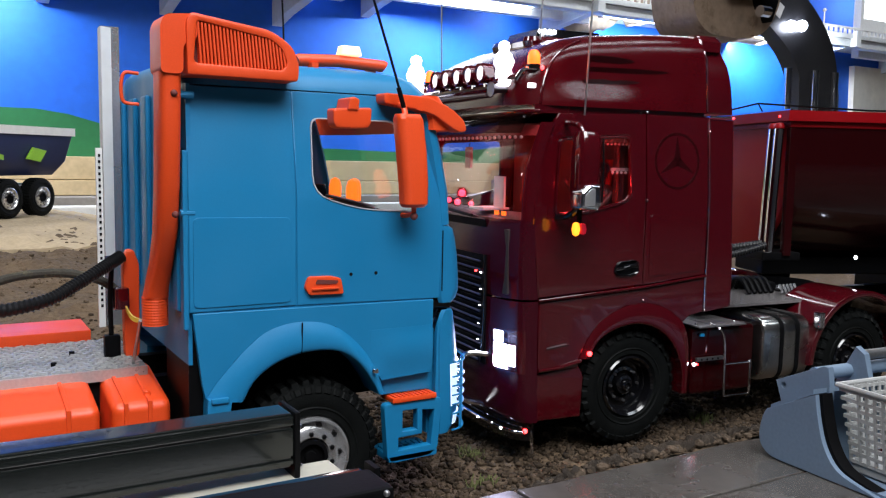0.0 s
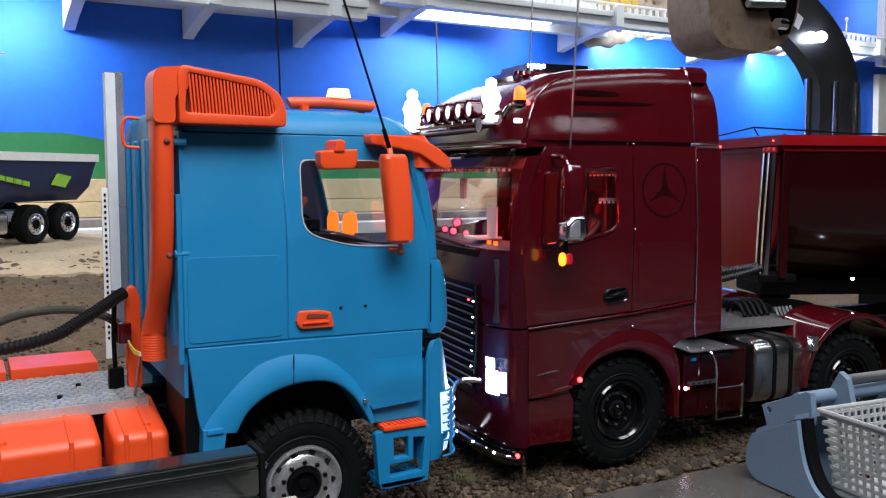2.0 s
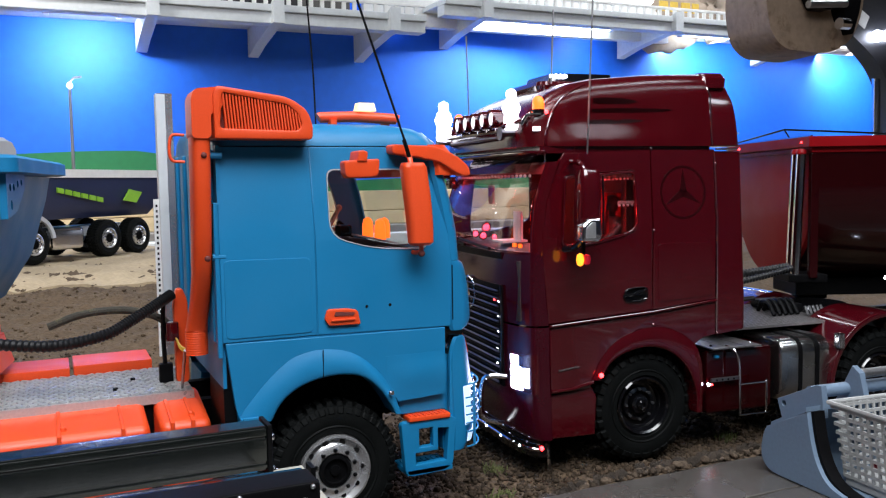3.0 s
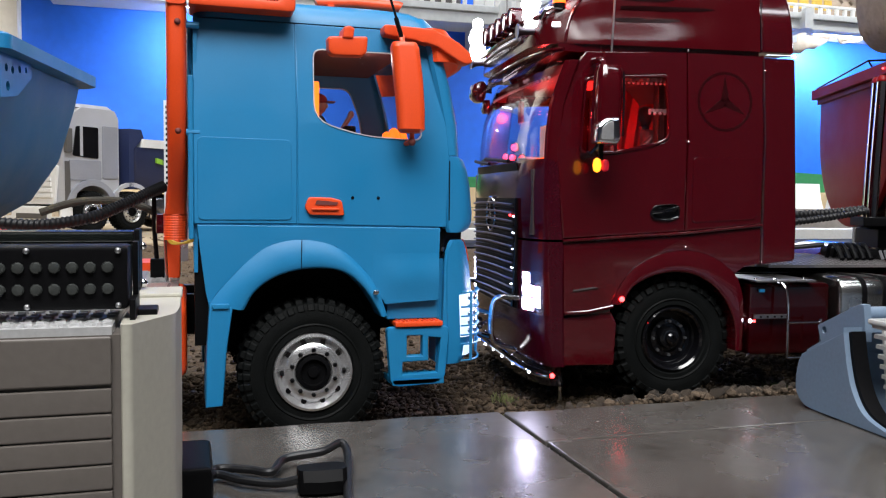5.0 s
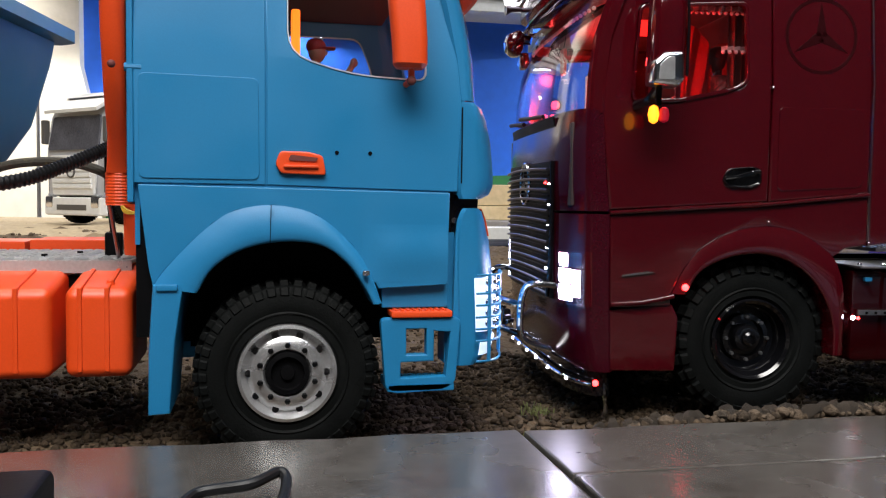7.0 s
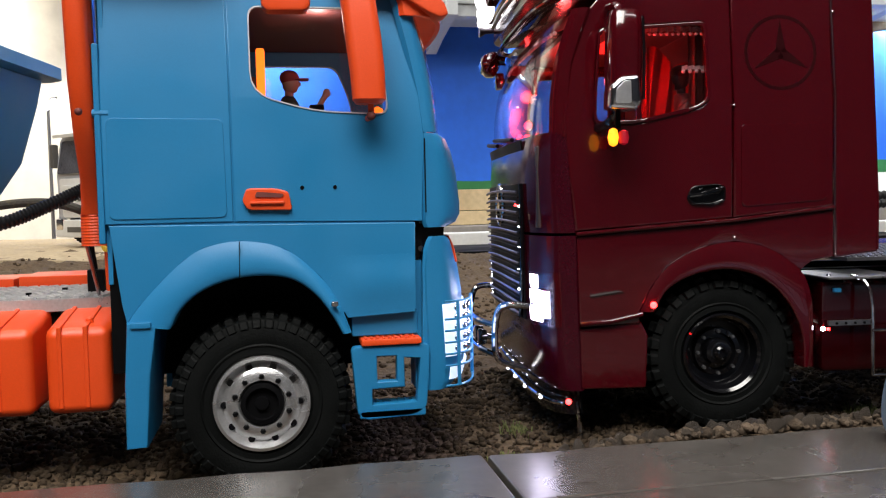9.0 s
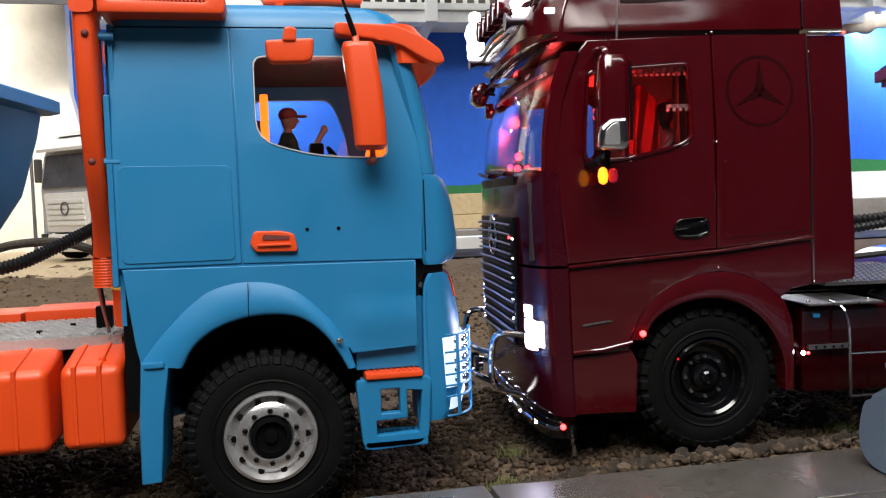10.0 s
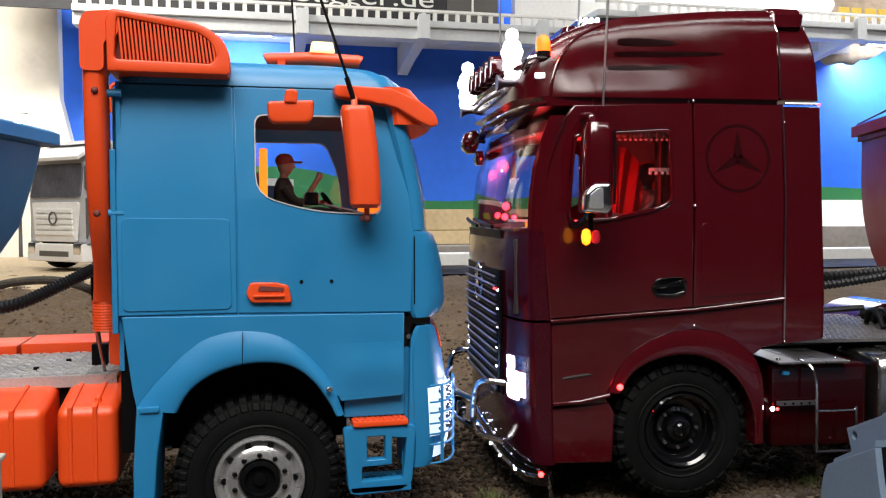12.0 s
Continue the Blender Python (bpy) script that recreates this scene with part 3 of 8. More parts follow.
tagged(part("painted_hill", plate(hill, "y", 3.053, 3.06), M_GREEN), "rolling green hills painted on the wall", "painting", kind="structure")
board = thing("trim", (0, 0, 0), "two pale wooden boards along the wall foot", "trim", kind="structure")
part("plank", boxed(-0.55, 6.0, 2.985, 3.05, 0.104, 0.188, bev=0.003), M_WOOD, board)
part("plank", boxed(-0.55, 6.0, 2.980, 3.05, 0.046, 0.1015, bev=0.003), M_WOOD, board)
tagged(part("plinth", boxed(-0.55, 2.12, 2.90, 3.05, -0.035, 0.044, bev=0.006), M_PLINTH), "grey stone plinth along the wall", "plinth", kind="structure")
tagged(part("step", boxed(2.12, 6.0, 2.88, 2.979, -0.035, 0.112, bev=0.006), M_PLINTH), "raised grey stone step under the barriers", "step", kind="structure")
tagged(part("kerb", boxed(-2.9, 6.0, 2.55, 2.62, -0.035, 0.030, bev=0.006), M_WHITEPAINT), "long pale kerb before the wall", "kerb", kind="structure")
# black sheet painted in for the shade of a dip before the kerb
tagged(part("road", boxed(-2.9, 6.0, 2.10, 2.53, -0.035, -0.012), M_BLACK), "black sheet standing in for the shaded dip along the kerb", "road", kind="structure")

# gallery with brackets and railing: a lower western stretch and a raised eastern one
picket = bmesh.new()
block(picket, -0.007, 0.007, 2.634, 2.646, 0.866, 0.898)
PICKET = None


def gallery_stretch(x0, x1, up, brackets, label):
    global PICKET
    g = thing("gallery", (0, 0, up), label, "gallery", kind="structure")
    part("beam", boxed(x0, x1, 2.62, 2.70, 0.842, 0.867, bev=0.004), M_GREYPAINT, g)
    part("lower_beam", boxed(x0, x1, 2.635, 2.70, 0.800, 0.8415, bev=0.004), M_GREYPAINT, g)
    part("gallery_floor", boxed(x0, x1, 2.70, 3.05, 0.848, 0.866), M_GREYPAINT, g)
    for x in brackets:
        part("bracket", plate([(3.04, 0.735), (3.04, 0.847), (2.71, 0.847), (2.60, 0.884), (2.60, 0.798), (2.66, 0.798), (2.9, 0.765)], "x", x, x + 0.042, bev=0.003), M_GREYPAINT, g)
    part("handrail", boxed(x0, x1, 2.632, 2.648, 0.897, 0.908, bev=0.002), M_WHITEPAINT, g)
    if PICKET is None:
        PICKET = part("picket", picket, M_WHITEPAINT, g, smooth=0)
        PICKET.location.x = x0 + 0.01
    x = x0 + 0.052
    while x < x1:
        ob = new("picket", PICKET.data)
        ob.parent = g
        ob.location.x = x
        x += 0.042
    for x in brackets:
        part("rail_lamp_post", tube([(x - 0.24, 2.64, 0.905), (x - 0.24, 2.64, 0.972)], 0.004, 8), M_WHITEPAINT, g)
        dot("rail_lamp", (x - 0.24, 2.64, 0.978), 0.010, M_WHITEPAINT, g)


gallery_stretch(-0.55, 1.22, 0.0, (0.18, 0.61, 1.06), "grey steel gallery on brackets with a white picket railing")
gallery_stretch(1.30, 6.05, 0.075, (1.46, 2.42, 3.28, 4.3, 5.2), "raised grey steel gallery on brackets with a white picket railing")

# banner with the readable address
banner = thing("banner", (0, 0, 0), "black banner with white lettering above the gallery", "banner")
part("cloth", boxed(-0.86, 0.74, 2.72, 2.73, 0.867, 1.13), M_BANNER, banner)
part("grey_field", boxed(0.742, 0.94, 2.722, 2.731, 0.867, 1.04), M_MACHINE, banner)
fc = bpy.data.curves.new("lettering", "FONT")
fc.body, fc.size, fc.extrude = "www.der-modellbagger.de", 0.088, 0.0012
fo = new("lettering_source", fc)
bpy.context.view_layer.update()
text_mesh = bpy.data.meshes.new_from_object(fo.evaluated_get(bpy.context.evaluated_depsgraph_get()))
bpy.data.objects.remove(fo)
letters = new("lettering", text_mesh)
letters.parent = banner
letters["label"] = "white lettering of a web address"
text_mesh.materials.clear()
text_mesh.materials.append(M_WHITEPAINT)
wide = max(v.co.x for v in text_mesh.vertices)
letters.matrix_basis = pose(-0.73, 2.717, 0.935, 90) @ Matrix.Diagonal((1.42 / wide, 1.0, 1.0, 1))
part("underline", boxed(0.28, 0.60, 2.716, 2.719, 1.028, 1.036), M_WHITEPAINT, banner)

panel = thing("light_panel", (0, 0, 0), "bright white ceiling-high light panel behind the gallery", "lamp")
part("diffuser", boxed(1.08, 2.55, 2.86, 2.87, 1.03, 1.55), M_PANEL, panel)
part("frame", plate([(1.05, 0.867), (2.58, 0.867), (2.58, 1.58), (1.05, 1.58)], "y", 2.85, 2.90, holes=[[(1.08, 1.03), (2.55, 1.03), (2.55, 1.55), (1.08, 1.55)]]), M_WHITEPAINT, panel)
panel = thing("light_panel", (0, 0, 0), "bright white light panel at the gallery end", "lamp")
part("diffuser", boxed(4.73, 5.60, 2.862, 2.872, 1.10, 1.55), M_PANEL, panel)
part("frame", plate([(4.70, 0.867), (5.63, 0.867), (5.63, 1.58), (4.70, 1.58)], "y", 2.852, 2.90, holes=[[(4.73, 1.10), (5.60, 1.10), (5.60, 1.55), (4.73, 1.55)]]), M_WHITEPAINT, panel)
tagged(part("wall_end", plate([(4.96, -0.06), (6.1, -0.06), (6.1, 0.845), (4.92, 0.845)], "y", 3.02, 3.058), M_WHITEWALL), "white end piece of the hall wall", "wall", kind="structure")
# the two eastern tubes are unseen, added to brighten that end
for lx0, lx1, up in ((-0.12, 0.10, 0.0), (1.56, 2.20, 0.075), (2.62, 3.16, 0.075), (3.5, 4.2, 0.075)):
    tl = thing("tube_lamp", (0, 0, 0), "white fluorescent tube lamp under the gallery", "lamp", "tube lamps under the gallery")
    part("tube", tube([(lx0, 2.80, 0.830 + up), (lx1, 2.80, 0.830 + up)], 0.011), M_TUBE, tl)
    part("socket", boxed(lx0 - 0.02, lx0, 2.785, 2.815, 0.815 + up, 0.849 + up, bev=0.003), M_WHITEPAINT, tl)
    part("socket", boxed(lx1, lx1 + 0.02, 2.785, 2.815, 0.815 + up, 0.849 + up, bev=0.003), M_WHITEPAINT, tl)


# unseen ceiling lights, assumed above the layout
def added_hall_lamp(x, y, sx, sy, z=2.56, lit=M_PANEL):
    t = thing("added_ceiling_light", (x, y, z), "unseen white ceiling light with a flat diffuser, added over the layout", "lamp", "ceiling lights")
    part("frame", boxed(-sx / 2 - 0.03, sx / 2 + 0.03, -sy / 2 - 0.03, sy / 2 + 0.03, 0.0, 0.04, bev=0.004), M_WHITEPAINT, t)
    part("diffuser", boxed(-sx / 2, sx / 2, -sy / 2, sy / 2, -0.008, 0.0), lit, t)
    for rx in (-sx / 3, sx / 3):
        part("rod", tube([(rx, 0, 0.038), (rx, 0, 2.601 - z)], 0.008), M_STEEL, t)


added_hall_lamp(-0.25, -1.1, 1.0, 0.5, 1.72)
added_hall_lamp(-0.3, 0.6, 1.4, 0.2, 2.45)
added_hall_lamp(3.0, 1.7, 1.8, 0.2, 2.45)
# two brighter panels added so the red roof shows highlights
added_hall_lamp(1.45, -1.85, 1.5, 0.22, 2.45, M_CEILING)
added_hall_lamp(0.75, -0.55, 1.5, 0.16, 2.45, M_CEILING)

# rocks on the gallery
def rock(place, s, seed, label):
    bm = bmesh.new()
    bmesh.ops.create_icosphere(bm, subdivisions=4, radius=1)
    for v in bm.verts:
        d = v.co.normalized()
        k = 1 + 0.45 * noise.noise(d * 1.6 + Vector((seed, 0, 0))) + 0.18 * noise.noise(d * 5 + Vector((0, seed, 0))) + 0.06 * noise.noise(d * 14)
        v.co = Vector((d.x * s[0], d.y * s[1], d.z * s[2])) * k
    ob = part("rock", bm, M_ROCK, None, smooth=60)
    ob.location = place
    return tagged(ob, label, "rock", "rocks on the gallery")


rock((2.95, 2.86, 1.03), (0.24, 0.08, 0.13), 3.0, "grey-brown pointed rock standing on the gallery")
rock((2.66, 2.92, 1.035), (0.27, 0.085, 0.17), 5.0, "broad tan-brown rock standing on the gallery")
sign = thing("letter_sign", (2.45, 2.76, 0.941), "low board with a row of yellow letters on the gallery", "sign")
part("board", boxed(0.0, 0.27, 0.0, 0.012, 0.0, 0.052, bev=0.002), M_ROCK, sign)
for k, wide in enumerate((0.050, 0.044, 0.052, 0.040)):
    part("letter_bar", boxed(0.008 + 0.064 * k, 0.008 + 0.064 * k + wide, 0.002, 0.010, 0.0525, 0.100, bev=0.002), M_SIGNYELLOW, sign)
rock((3.7, 2.88, 1.065), (0.45, 0.1, 0.16), 7.0, "large brown rock standing on the gallery")
sign = thing("yellow_sign", (0, 0, 0.075), "yellow lettered sign on the gallery railing", "sign")
part("board", boxed(2.80, 3.33, 2.626, 2.630, 0.904, 0.955), M_BANNER, sign)
for i in range(7):
    part("letter_bar", boxed(2.83 + i * 0.068, 2.87 + i * 0.068, 2.621, 2.626, 0.912, 0.946), M_YELLOW, sign)


def lamp_post(x, y, h):
    t = thing("street_lamp", (x, y, ground_height(x, y)), "slim grey street lamp with a small white light", "lamp", "street lamps")
    part("pole", lathe([(0.006, -0.01), (0.005, 0.1), (0.004, h)], axis="z", seg=10), M_STEEL, t)
    part("arm", tube([(0, 0, h), (0.012, -0.01, h + 0.012), (0.03, -0.03, h + 0.012)], 0.003), M_STEEL, t)
    dot("bulb", (0.0, -0.006, h - 0.01), 0.008, M_WHITELED, t)


lamp_post(-0.08, 2.2, 0.50)
lamp_post(-0.62, 2.2, 0.42)
lamp_post(2.35, 2.2, 0.40)
for i in range(7):
    bx = 2.15 + i * 0.36
    tagged(part("road_barrier", loft([ring_rect(bx, bx + 0.3, 2.905, 2.975, 0.112, 0.01), ring_rect(bx + 0.003, bx + 0.297, 2.920, 2.965, 0.160, 0.01), ring_rect(bx + 0.006, bx + 0.294, 2.930, 2.955, 0.228, 0.008)]), M_WHITEPAINT), "white concrete road barrier on the plinth", "barrier", "road barriers")


# ---------------------------------------------------------------- blue truck
BW = 0.178
blue = thing("blue_truck", (0, 0, 0), "matte light blue and orange model truck tractor, mirrors folded in orange", "truck")


def lean(bm, z0=0.182, k=0.10):
    for v in bm.verts:
        if v.co.z > z0:
            v.co.y += (v.co.z - z0) * k
    return bm


def both_sides(name, make, material, parent, label="", width=BW):
    """The same panel on the near and the far side."""
    a = part(name, make(), material, parent, label)
    bm = make()
    for v in bm.verts:
        v.co.y = width - v.co.y
    bmesh.ops.reverse_faces(bm, faces=bm.faces[:])
    b = part(name, bm, material, parent, label)
    return a, b


B_WIN = rounded([(0.0003, 0.2232), (0.0004, 0.1835), (0.0280, 0.1752), (0.0625, 0.1738), (0.0605, 0.2000), (0.0505, 0.2232)], [0.005, 0.010, 0.02, 0.005, 0.02, 0.006])
both_sides("sleeper_panel", lambda: lean(plate([(-0.0632, 0.1264), (-0.0086, 0.1264), (-0.0088, 0.182), (-0.0100, 0.2362), (-0.0632, 0.2362), (-0.0632, 0.182)], "y", 0.0, 0.0025, bev=0.0005)), M_BLUE, blue)
both_sides("door", lambda: lean(plate([(-0.0080, 0.1264), (0.0772, 0.1246), (0.0786, 0.1640), (0.0766, 0.182), (0.0746, 0.1936), (0.0677, 0.2227), (0.0640, 0.2362), (-0.0094, 0.2362), (-0.0082, 0.182)], "y", 0.0, 0.0025, holes=[B_WIN], bev=0.0005)), M_BLUE, blue)
part("seam_floor", lean(plate([(-0.0098, 0.1268), (-0.0074, 0.1268), (-0.0080, 0.182), (-0.0092, 0.2358), (-0.0112, 0.2358), (-0.0100, 0.182)], "y", 0.0007, 0.0022)), M_BLUE, blue)
part("waist_floor", plate([(-0.0600, 0.1250), (0.0730, 0.1232), (0.0730, 0.1256), (-0.0600, 0.1274)], "y", 0.0007, 0.0022), M_BLUE, blue)
both_sides("door_window", lambda: lean(plate(B_WIN, "y", 0.0012, 0.0018)), M_GLASS, blue)
both_sides("window_seal", lambda: lean(plate(B_WIN, "y", -0.0004, 0.0016, holes=[[((x - 0.031) * 0.982 + 0.031, (z - 0.199) * 0.975 + 0.199) for x, z in B_WIN]])), M_SILVER, blue)
part("locker_panel", plate(rounded([(-0.0612, 0.1285), (-0.0112, 0.1285), (-0.0118, 0.1722), (-0.0612, 0.1728)], 0.003), "y", -0.0005, 0.0008, bev=0.0003), M_BLUE, blue)
A_IN = [(-0.0375, 0.0795), (-0.0318, 0.0890), (-0.0225, 0.0962), (-0.0100, 0.1006), (0.0048, 0.1018), (0.0175, 0.0992), (0.0275, 0.0914), (0.0345, 0.0815), (0.0385, 0.0738)]
A_OUT = [(-0.0558, 0.0822), (-0.0511, 0.0890), (-0.0402, 0.1011), (-0.0305, 0.1098), (-0.0214, 0.1151), (-0.0054, 0.1176), (0.0133, 0.1135), (0.0292, 0.1003), (0.0380, 0.0865), (0.0428, 0.0740)]
SEAM_O, SEAM_I = (-0.0064, 0.1176), (-0.0068, 0.1013)


both_sides("fender", lambda: arch_fender(A_IN, A_OUT, 0, 18, bulge=0.6), M_BLUE, blue)
both_sides("fender", lambda: arch_fender(A_IN, A_OUT, 18, 36, bulge=0.6), M_BLUE, blue)
part("fender_seam", plate([SEAM_O, (SEAM_O[0] + 0.0003, SEAM_O[1]), (SEAM_I[0] + 0.0003, SEAM_I[1]), SEAM_I], "y", -0.0033, -0.0020), M_BLACK, blue)
both_sides("lower_panel", lambda: plate([(-0.0618, 0.1259), (0.0737, 0.1241), (0.0733, 0.1060), (0.0728, 0.0822), (0.0415, 0.0806)] + [p for p in reversed(A_OUT[:-1])] + [(-0.0575, 0.0905)], "y", 0.0, 0.003, bev=0.0005), M_BLUE, blue)
def side_crease():
    """A soft swell running from the fender to the cab's front."""
    rows = []
    for i in range(13):
        u = i / 12
        x = 0.0340 + 0.0390 * u
        swell = 0.0011 * smoothstep(0, 0.35, u)
        rows.append([(x, 0.0004 - swell * math.sin(math.pi * k / 12) ** 1.6 - 0.0005, 0.0835 + 0.0260 * k / 12) for k in range(13)] + [(x, 0.0012, 0.0835 + 0.0260 * k / 12) for k in (12, 0)])
    return loft(rows)


both_sides("side_crease", side_crease, M_BLUE, blue)
part("wheel_arch_liner", loft([[(x, y, z) for x, z in A_IN] for y in (0.016, 0.06)], caps=False, closed=False), M_BLACK, blue)
part("arch_wall", plate([(-0.055, 0.05), (0.05, 0.05), (0.05, 0.118), (-0.055, 0.118)], "y", 0.052, 0.056), M_BLACK, blue)


def mudguard():
    return plate([(-0.0556, 0.0832), (-0.0430, 0.0818), (-0.0462, 0.0600), (-0.0486, 0.0275), (-0.0577, 0.0270), (-0.0574, 0.0550)], "y", -0.0035, 0.044, bev=0.0014)


both_sides("mudguard", mudguard, M_BLUE, blue)
part("mudguard_clip", boxed(-0.0540, -0.0452, -0.0046, -0.002, 0.0806, 0.0834, bev=0.0006), M_BLUE, blue)
part("fender_bolt", lathe([(0.0012, -0.0062), (0.0012, -0.003)], (0.0352, 0, 0.0880), seg=10), M_CHROME, blue)
part("fender_bracket", boxed(0.0335, 0.0368, -0.0052, -0.004, 0.0868, 0.0892, bev=0.0006), M_CHROME, blue)


def step_well():
    bm = boxed(0.0432, 0.0745, 0.004, 0.03, 0.0712, 0.0830, bev=0.0008)
    return bm


both_sides("step_well", step_well, M_BLUE, blue)
both_sides("step_tread", lambda: boxed(0.0468, 0.0750, -0.0035, 0.012, 0.0675, 0.0706, bev=0.0008), M_ORANGE, blue, "orange ribbed step tread")
for i in range(9):
    part("tread_rib", boxed(0.0485 + i * 0.0028, 0.0497 + i * 0.0028, -0.003, 0.011, 0.0704, 0.0712), M_ORANGE, blue)
both_sides("step_frame", lambda: plate(rounded([(0.0420, 0.0672), (0.0446, 0.0352), (0.0485, 0.0328), (0.0720, 0.0338), (0.0770, 0.0372), (0.0792, 0.0672)], 0.003), "y", -0.002, 0.003, holes=[[(0.0540, 0.0505), (0.0632, 0.0505), (0.0632, 0.0622), (0.0540, 0.0622)], [(0.0515, 0.0398), (0.0722, 0.0402), (0.0742, 0.0605), (0.0668, 0.0612), (0.0668, 0.0474), (0.0515, 0.0470)]], bev=0.0006), M_BLUE, blue)
lower = boxed(0.0455, 0.0765, -0.002, 0.022, 0.0335, 0.0372, bev=0.0006)
for i in range(8):
    for j in range(2):
        block(lower, 0.0475 + i * 0.0035, 0.0497 + i * 0.0035, 0.0 + j * 0.01, 0.006 + j * 0.01, 0.0370, 0.0383)
part("lower_step", lower, M_BLUE, blue)

# front of the cab
part("front_panel", front_sheet([(0.1215, 0.0800, 0.0150), (0.1235, 0.0790, 0.0215), (0.1275, 0.0786, 0.0245), (0.1330, 0.0785, 0.0247), (0.1480, 0.0785, 0.0228), (0.1580, 0.0785, 0.0200), (0.1635, 0.0785, 0.0170), (0.1655, 0.0785, 0.0125)], 1, BW), M_BLUE, blue)
part("corner_seam", boxed(0.0786, 0.0792, -0.0004, 0.002, 0.1285, 0.1630), M_BLACK, blue)
part("bumper", front_sheet([(0.1172, 0.0820, 0.0105), (0.1155, 0.0808, 0.0150), (0.1110, 0.0792, 0.0190), (0.1020, 0.0785, 0.0226), (0.0900, 0.0785, 0.0246), (0.0750, 0.0790, 0.0250), (0.0600, 0.0795, 0.0250), (0.0500, 0.0795, 0.0230), (0.0445, 0.0790, 0.0165)], 1, BW), M_BLUE, blue)
both_sides("bumper_side", lambda: plate([(0.0768, 0.1040), (0.0778, 0.1085), (0.0800, 0.1135), (0.0815, 0.1165), (0.0795, 0.1100), (0.0787, 0.1020), (0.0785, 0.0900), (0.0790, 0.0750), (0.0795, 0.0600), (0.0790, 0.0455), (0.0760, 0.0470), (0.0760, 0.0640), (0.0766, 0.0900)], "y", 0.0008, 0.004, bev=0.0006), M_BLUE, blue)
part("bumper_gap", plate([(0.0722, 0.1238), (0.0885, 0.1225), (0.0880, 0.1150), (0.0800, 0.1150), (0.0745, 0.1040), (0.0728, 0.1060)], "y", 0.006, 0.03), M_GLOSSBLACK, blue)
part("gap_channel", boxed(0.0730, 0.0770, 0.005, 0.02, 0.0450, 0.1060), M_BLUE, blue)
part("gap_bolt", lathe([(0.0014, 0.004), (0.0014, 0.0065)], (0.0768, 0, 0.1115), seg=12), M_CHROME, blue)
part("marker_lens", front_sheet([(0.1168, 0.0808, 0.0150), (0.1120, 0.0797, 0.0192), (0.1080, 0.0793, 0.0208), (0.1040, 0.0789, 0.0224)], 1, BW + 0.001, s0=-0.86, s1=-0.62, n=10), M_ORANGE, blue, "orange corner marker lens")
part("headlight_lens", front_sheet([(0.0850, 0.0788, 0.0256), (0.0700, 0.0795, 0.0260), (0.0600, 0.0800, 0.0258)], 1, BW + 0.001, s0=-0.995, s1=-0.62, n=18), M_BLUELED, blue, "lit white headlight behind a guard")
for z in (0.0635, 0.0685, 0.0735, 0.0785, 0.0828):
    for s in (-0.965, -0.90, -0.83, -0.76, -0.69):
        v = BW / 2 * (1 + s)
        dot("reflector", (front_at(0.0796, 0.0260, 1, BW + 0.001, v) + 0.0004, v, z), 0.0017, M_CHROME, blue)
part("fog_light", front_sheet([(0.0555, 0.0802, 0.0250), (0.0490, 0.0800, 0.0226)], 1, BW + 0.001, s0=-0.985, s1=-0.64, n=14), M_BLUELED, blue, "lit white fog light")
guard = thing("light_guard", (0, 0, 0), "", "")
guard.parent = blue
guard["label"] = "blue wire guard over the headlight"
for z in (0.0465, 0.0560, 0.0615, 0.0670, 0.0725, 0.0780, 0.0865):
    pts = [(front_at(0.0800, 0.0276, 1, BW + 0.004, v) + 0.0006, v - 0.002, z) for v in [0.0002, 0.0007, 0.0013] + [0.0021 + 0.0022 * i for i in range(14)]]
    part("guard_bar", tube(pts, 0.0006, seg=6), M_BLUE, guard)
for v in (0.0022, 0.030):
    pts = [(front_at(0.0800, 0.0276, 1, BW + 0.004, v + 0.0002) + 0.0006, v - 0.002, 0.0465 + 0.004 * i) for i in range(11)]
    part("guard_post", tube(pts, 0.0009, seg=6), M_BLUE, guard)
WS = [(0.1660, 0.0785, 0.0125), (0.1850, 0.0762, 0.0140), (0.2050, 0.0720, 0.0140), (0.2220, 0.0678, 0.0130), (0.2365, 0.0640, 0.0120)]
part("windscreen", front_sheet(WS, 1, BW - 0.006, s0=-0.93, s1=0.93, thick=0.0006), M_GLASS, blue)
for s0, s1 in ((-1, -0.955), (0.955, 1)):
    part("pillar", front_sheet(WS, 1, BW - 0.002, s0=s0, s1=s1, n=8, thick=0.002), M_BLUE, blue)
part("pillar_trim", tube([(0.0795, 0.001, 0.1650), (0.0772, 0.002, 0.1850), (0.0730, 0.0035, 0.2050), (0.0690, 0.005, 0.2220)], 0.0009), M_BLUE, blue)
visor_b = part("roof_visor", front_sheet([(0.2330, 0.0690, 0.0200), (0.2400, 0.0665, 0.0165), (0.2460, 0.0610, 0.0120)], 1, BW - 0.03, thick=0.0012), M_GLOSSBLUE, blue, "glossy roof visor with a blue reflection put into its colour")
visor_b.location.y = 0.015
roof = loft([ring_rect(-0.0632, 0.0720, 0.0054, BW - 0.0054, 0.2368, 0.010), ring_rect(-0.0632, 0.0712, 0.0060, BW - 0.0060, 0.2400, 0.011), ring_rect(-0.0630, 0.0690, 0.0085, BW - 0.0085, 0.2445, 0.013), ring_rect(-0.0625, 0.0640, 0.0135, BW - 0.0135, 0.2482, 0.016), ring_rect(-0.0610, 0.0560, 0.022, BW - 0.022, 0.2506, 0.02), ring_rect(-0.058, 0.046, 0.035, BW - 0.035, 0.2514, 0.022)])
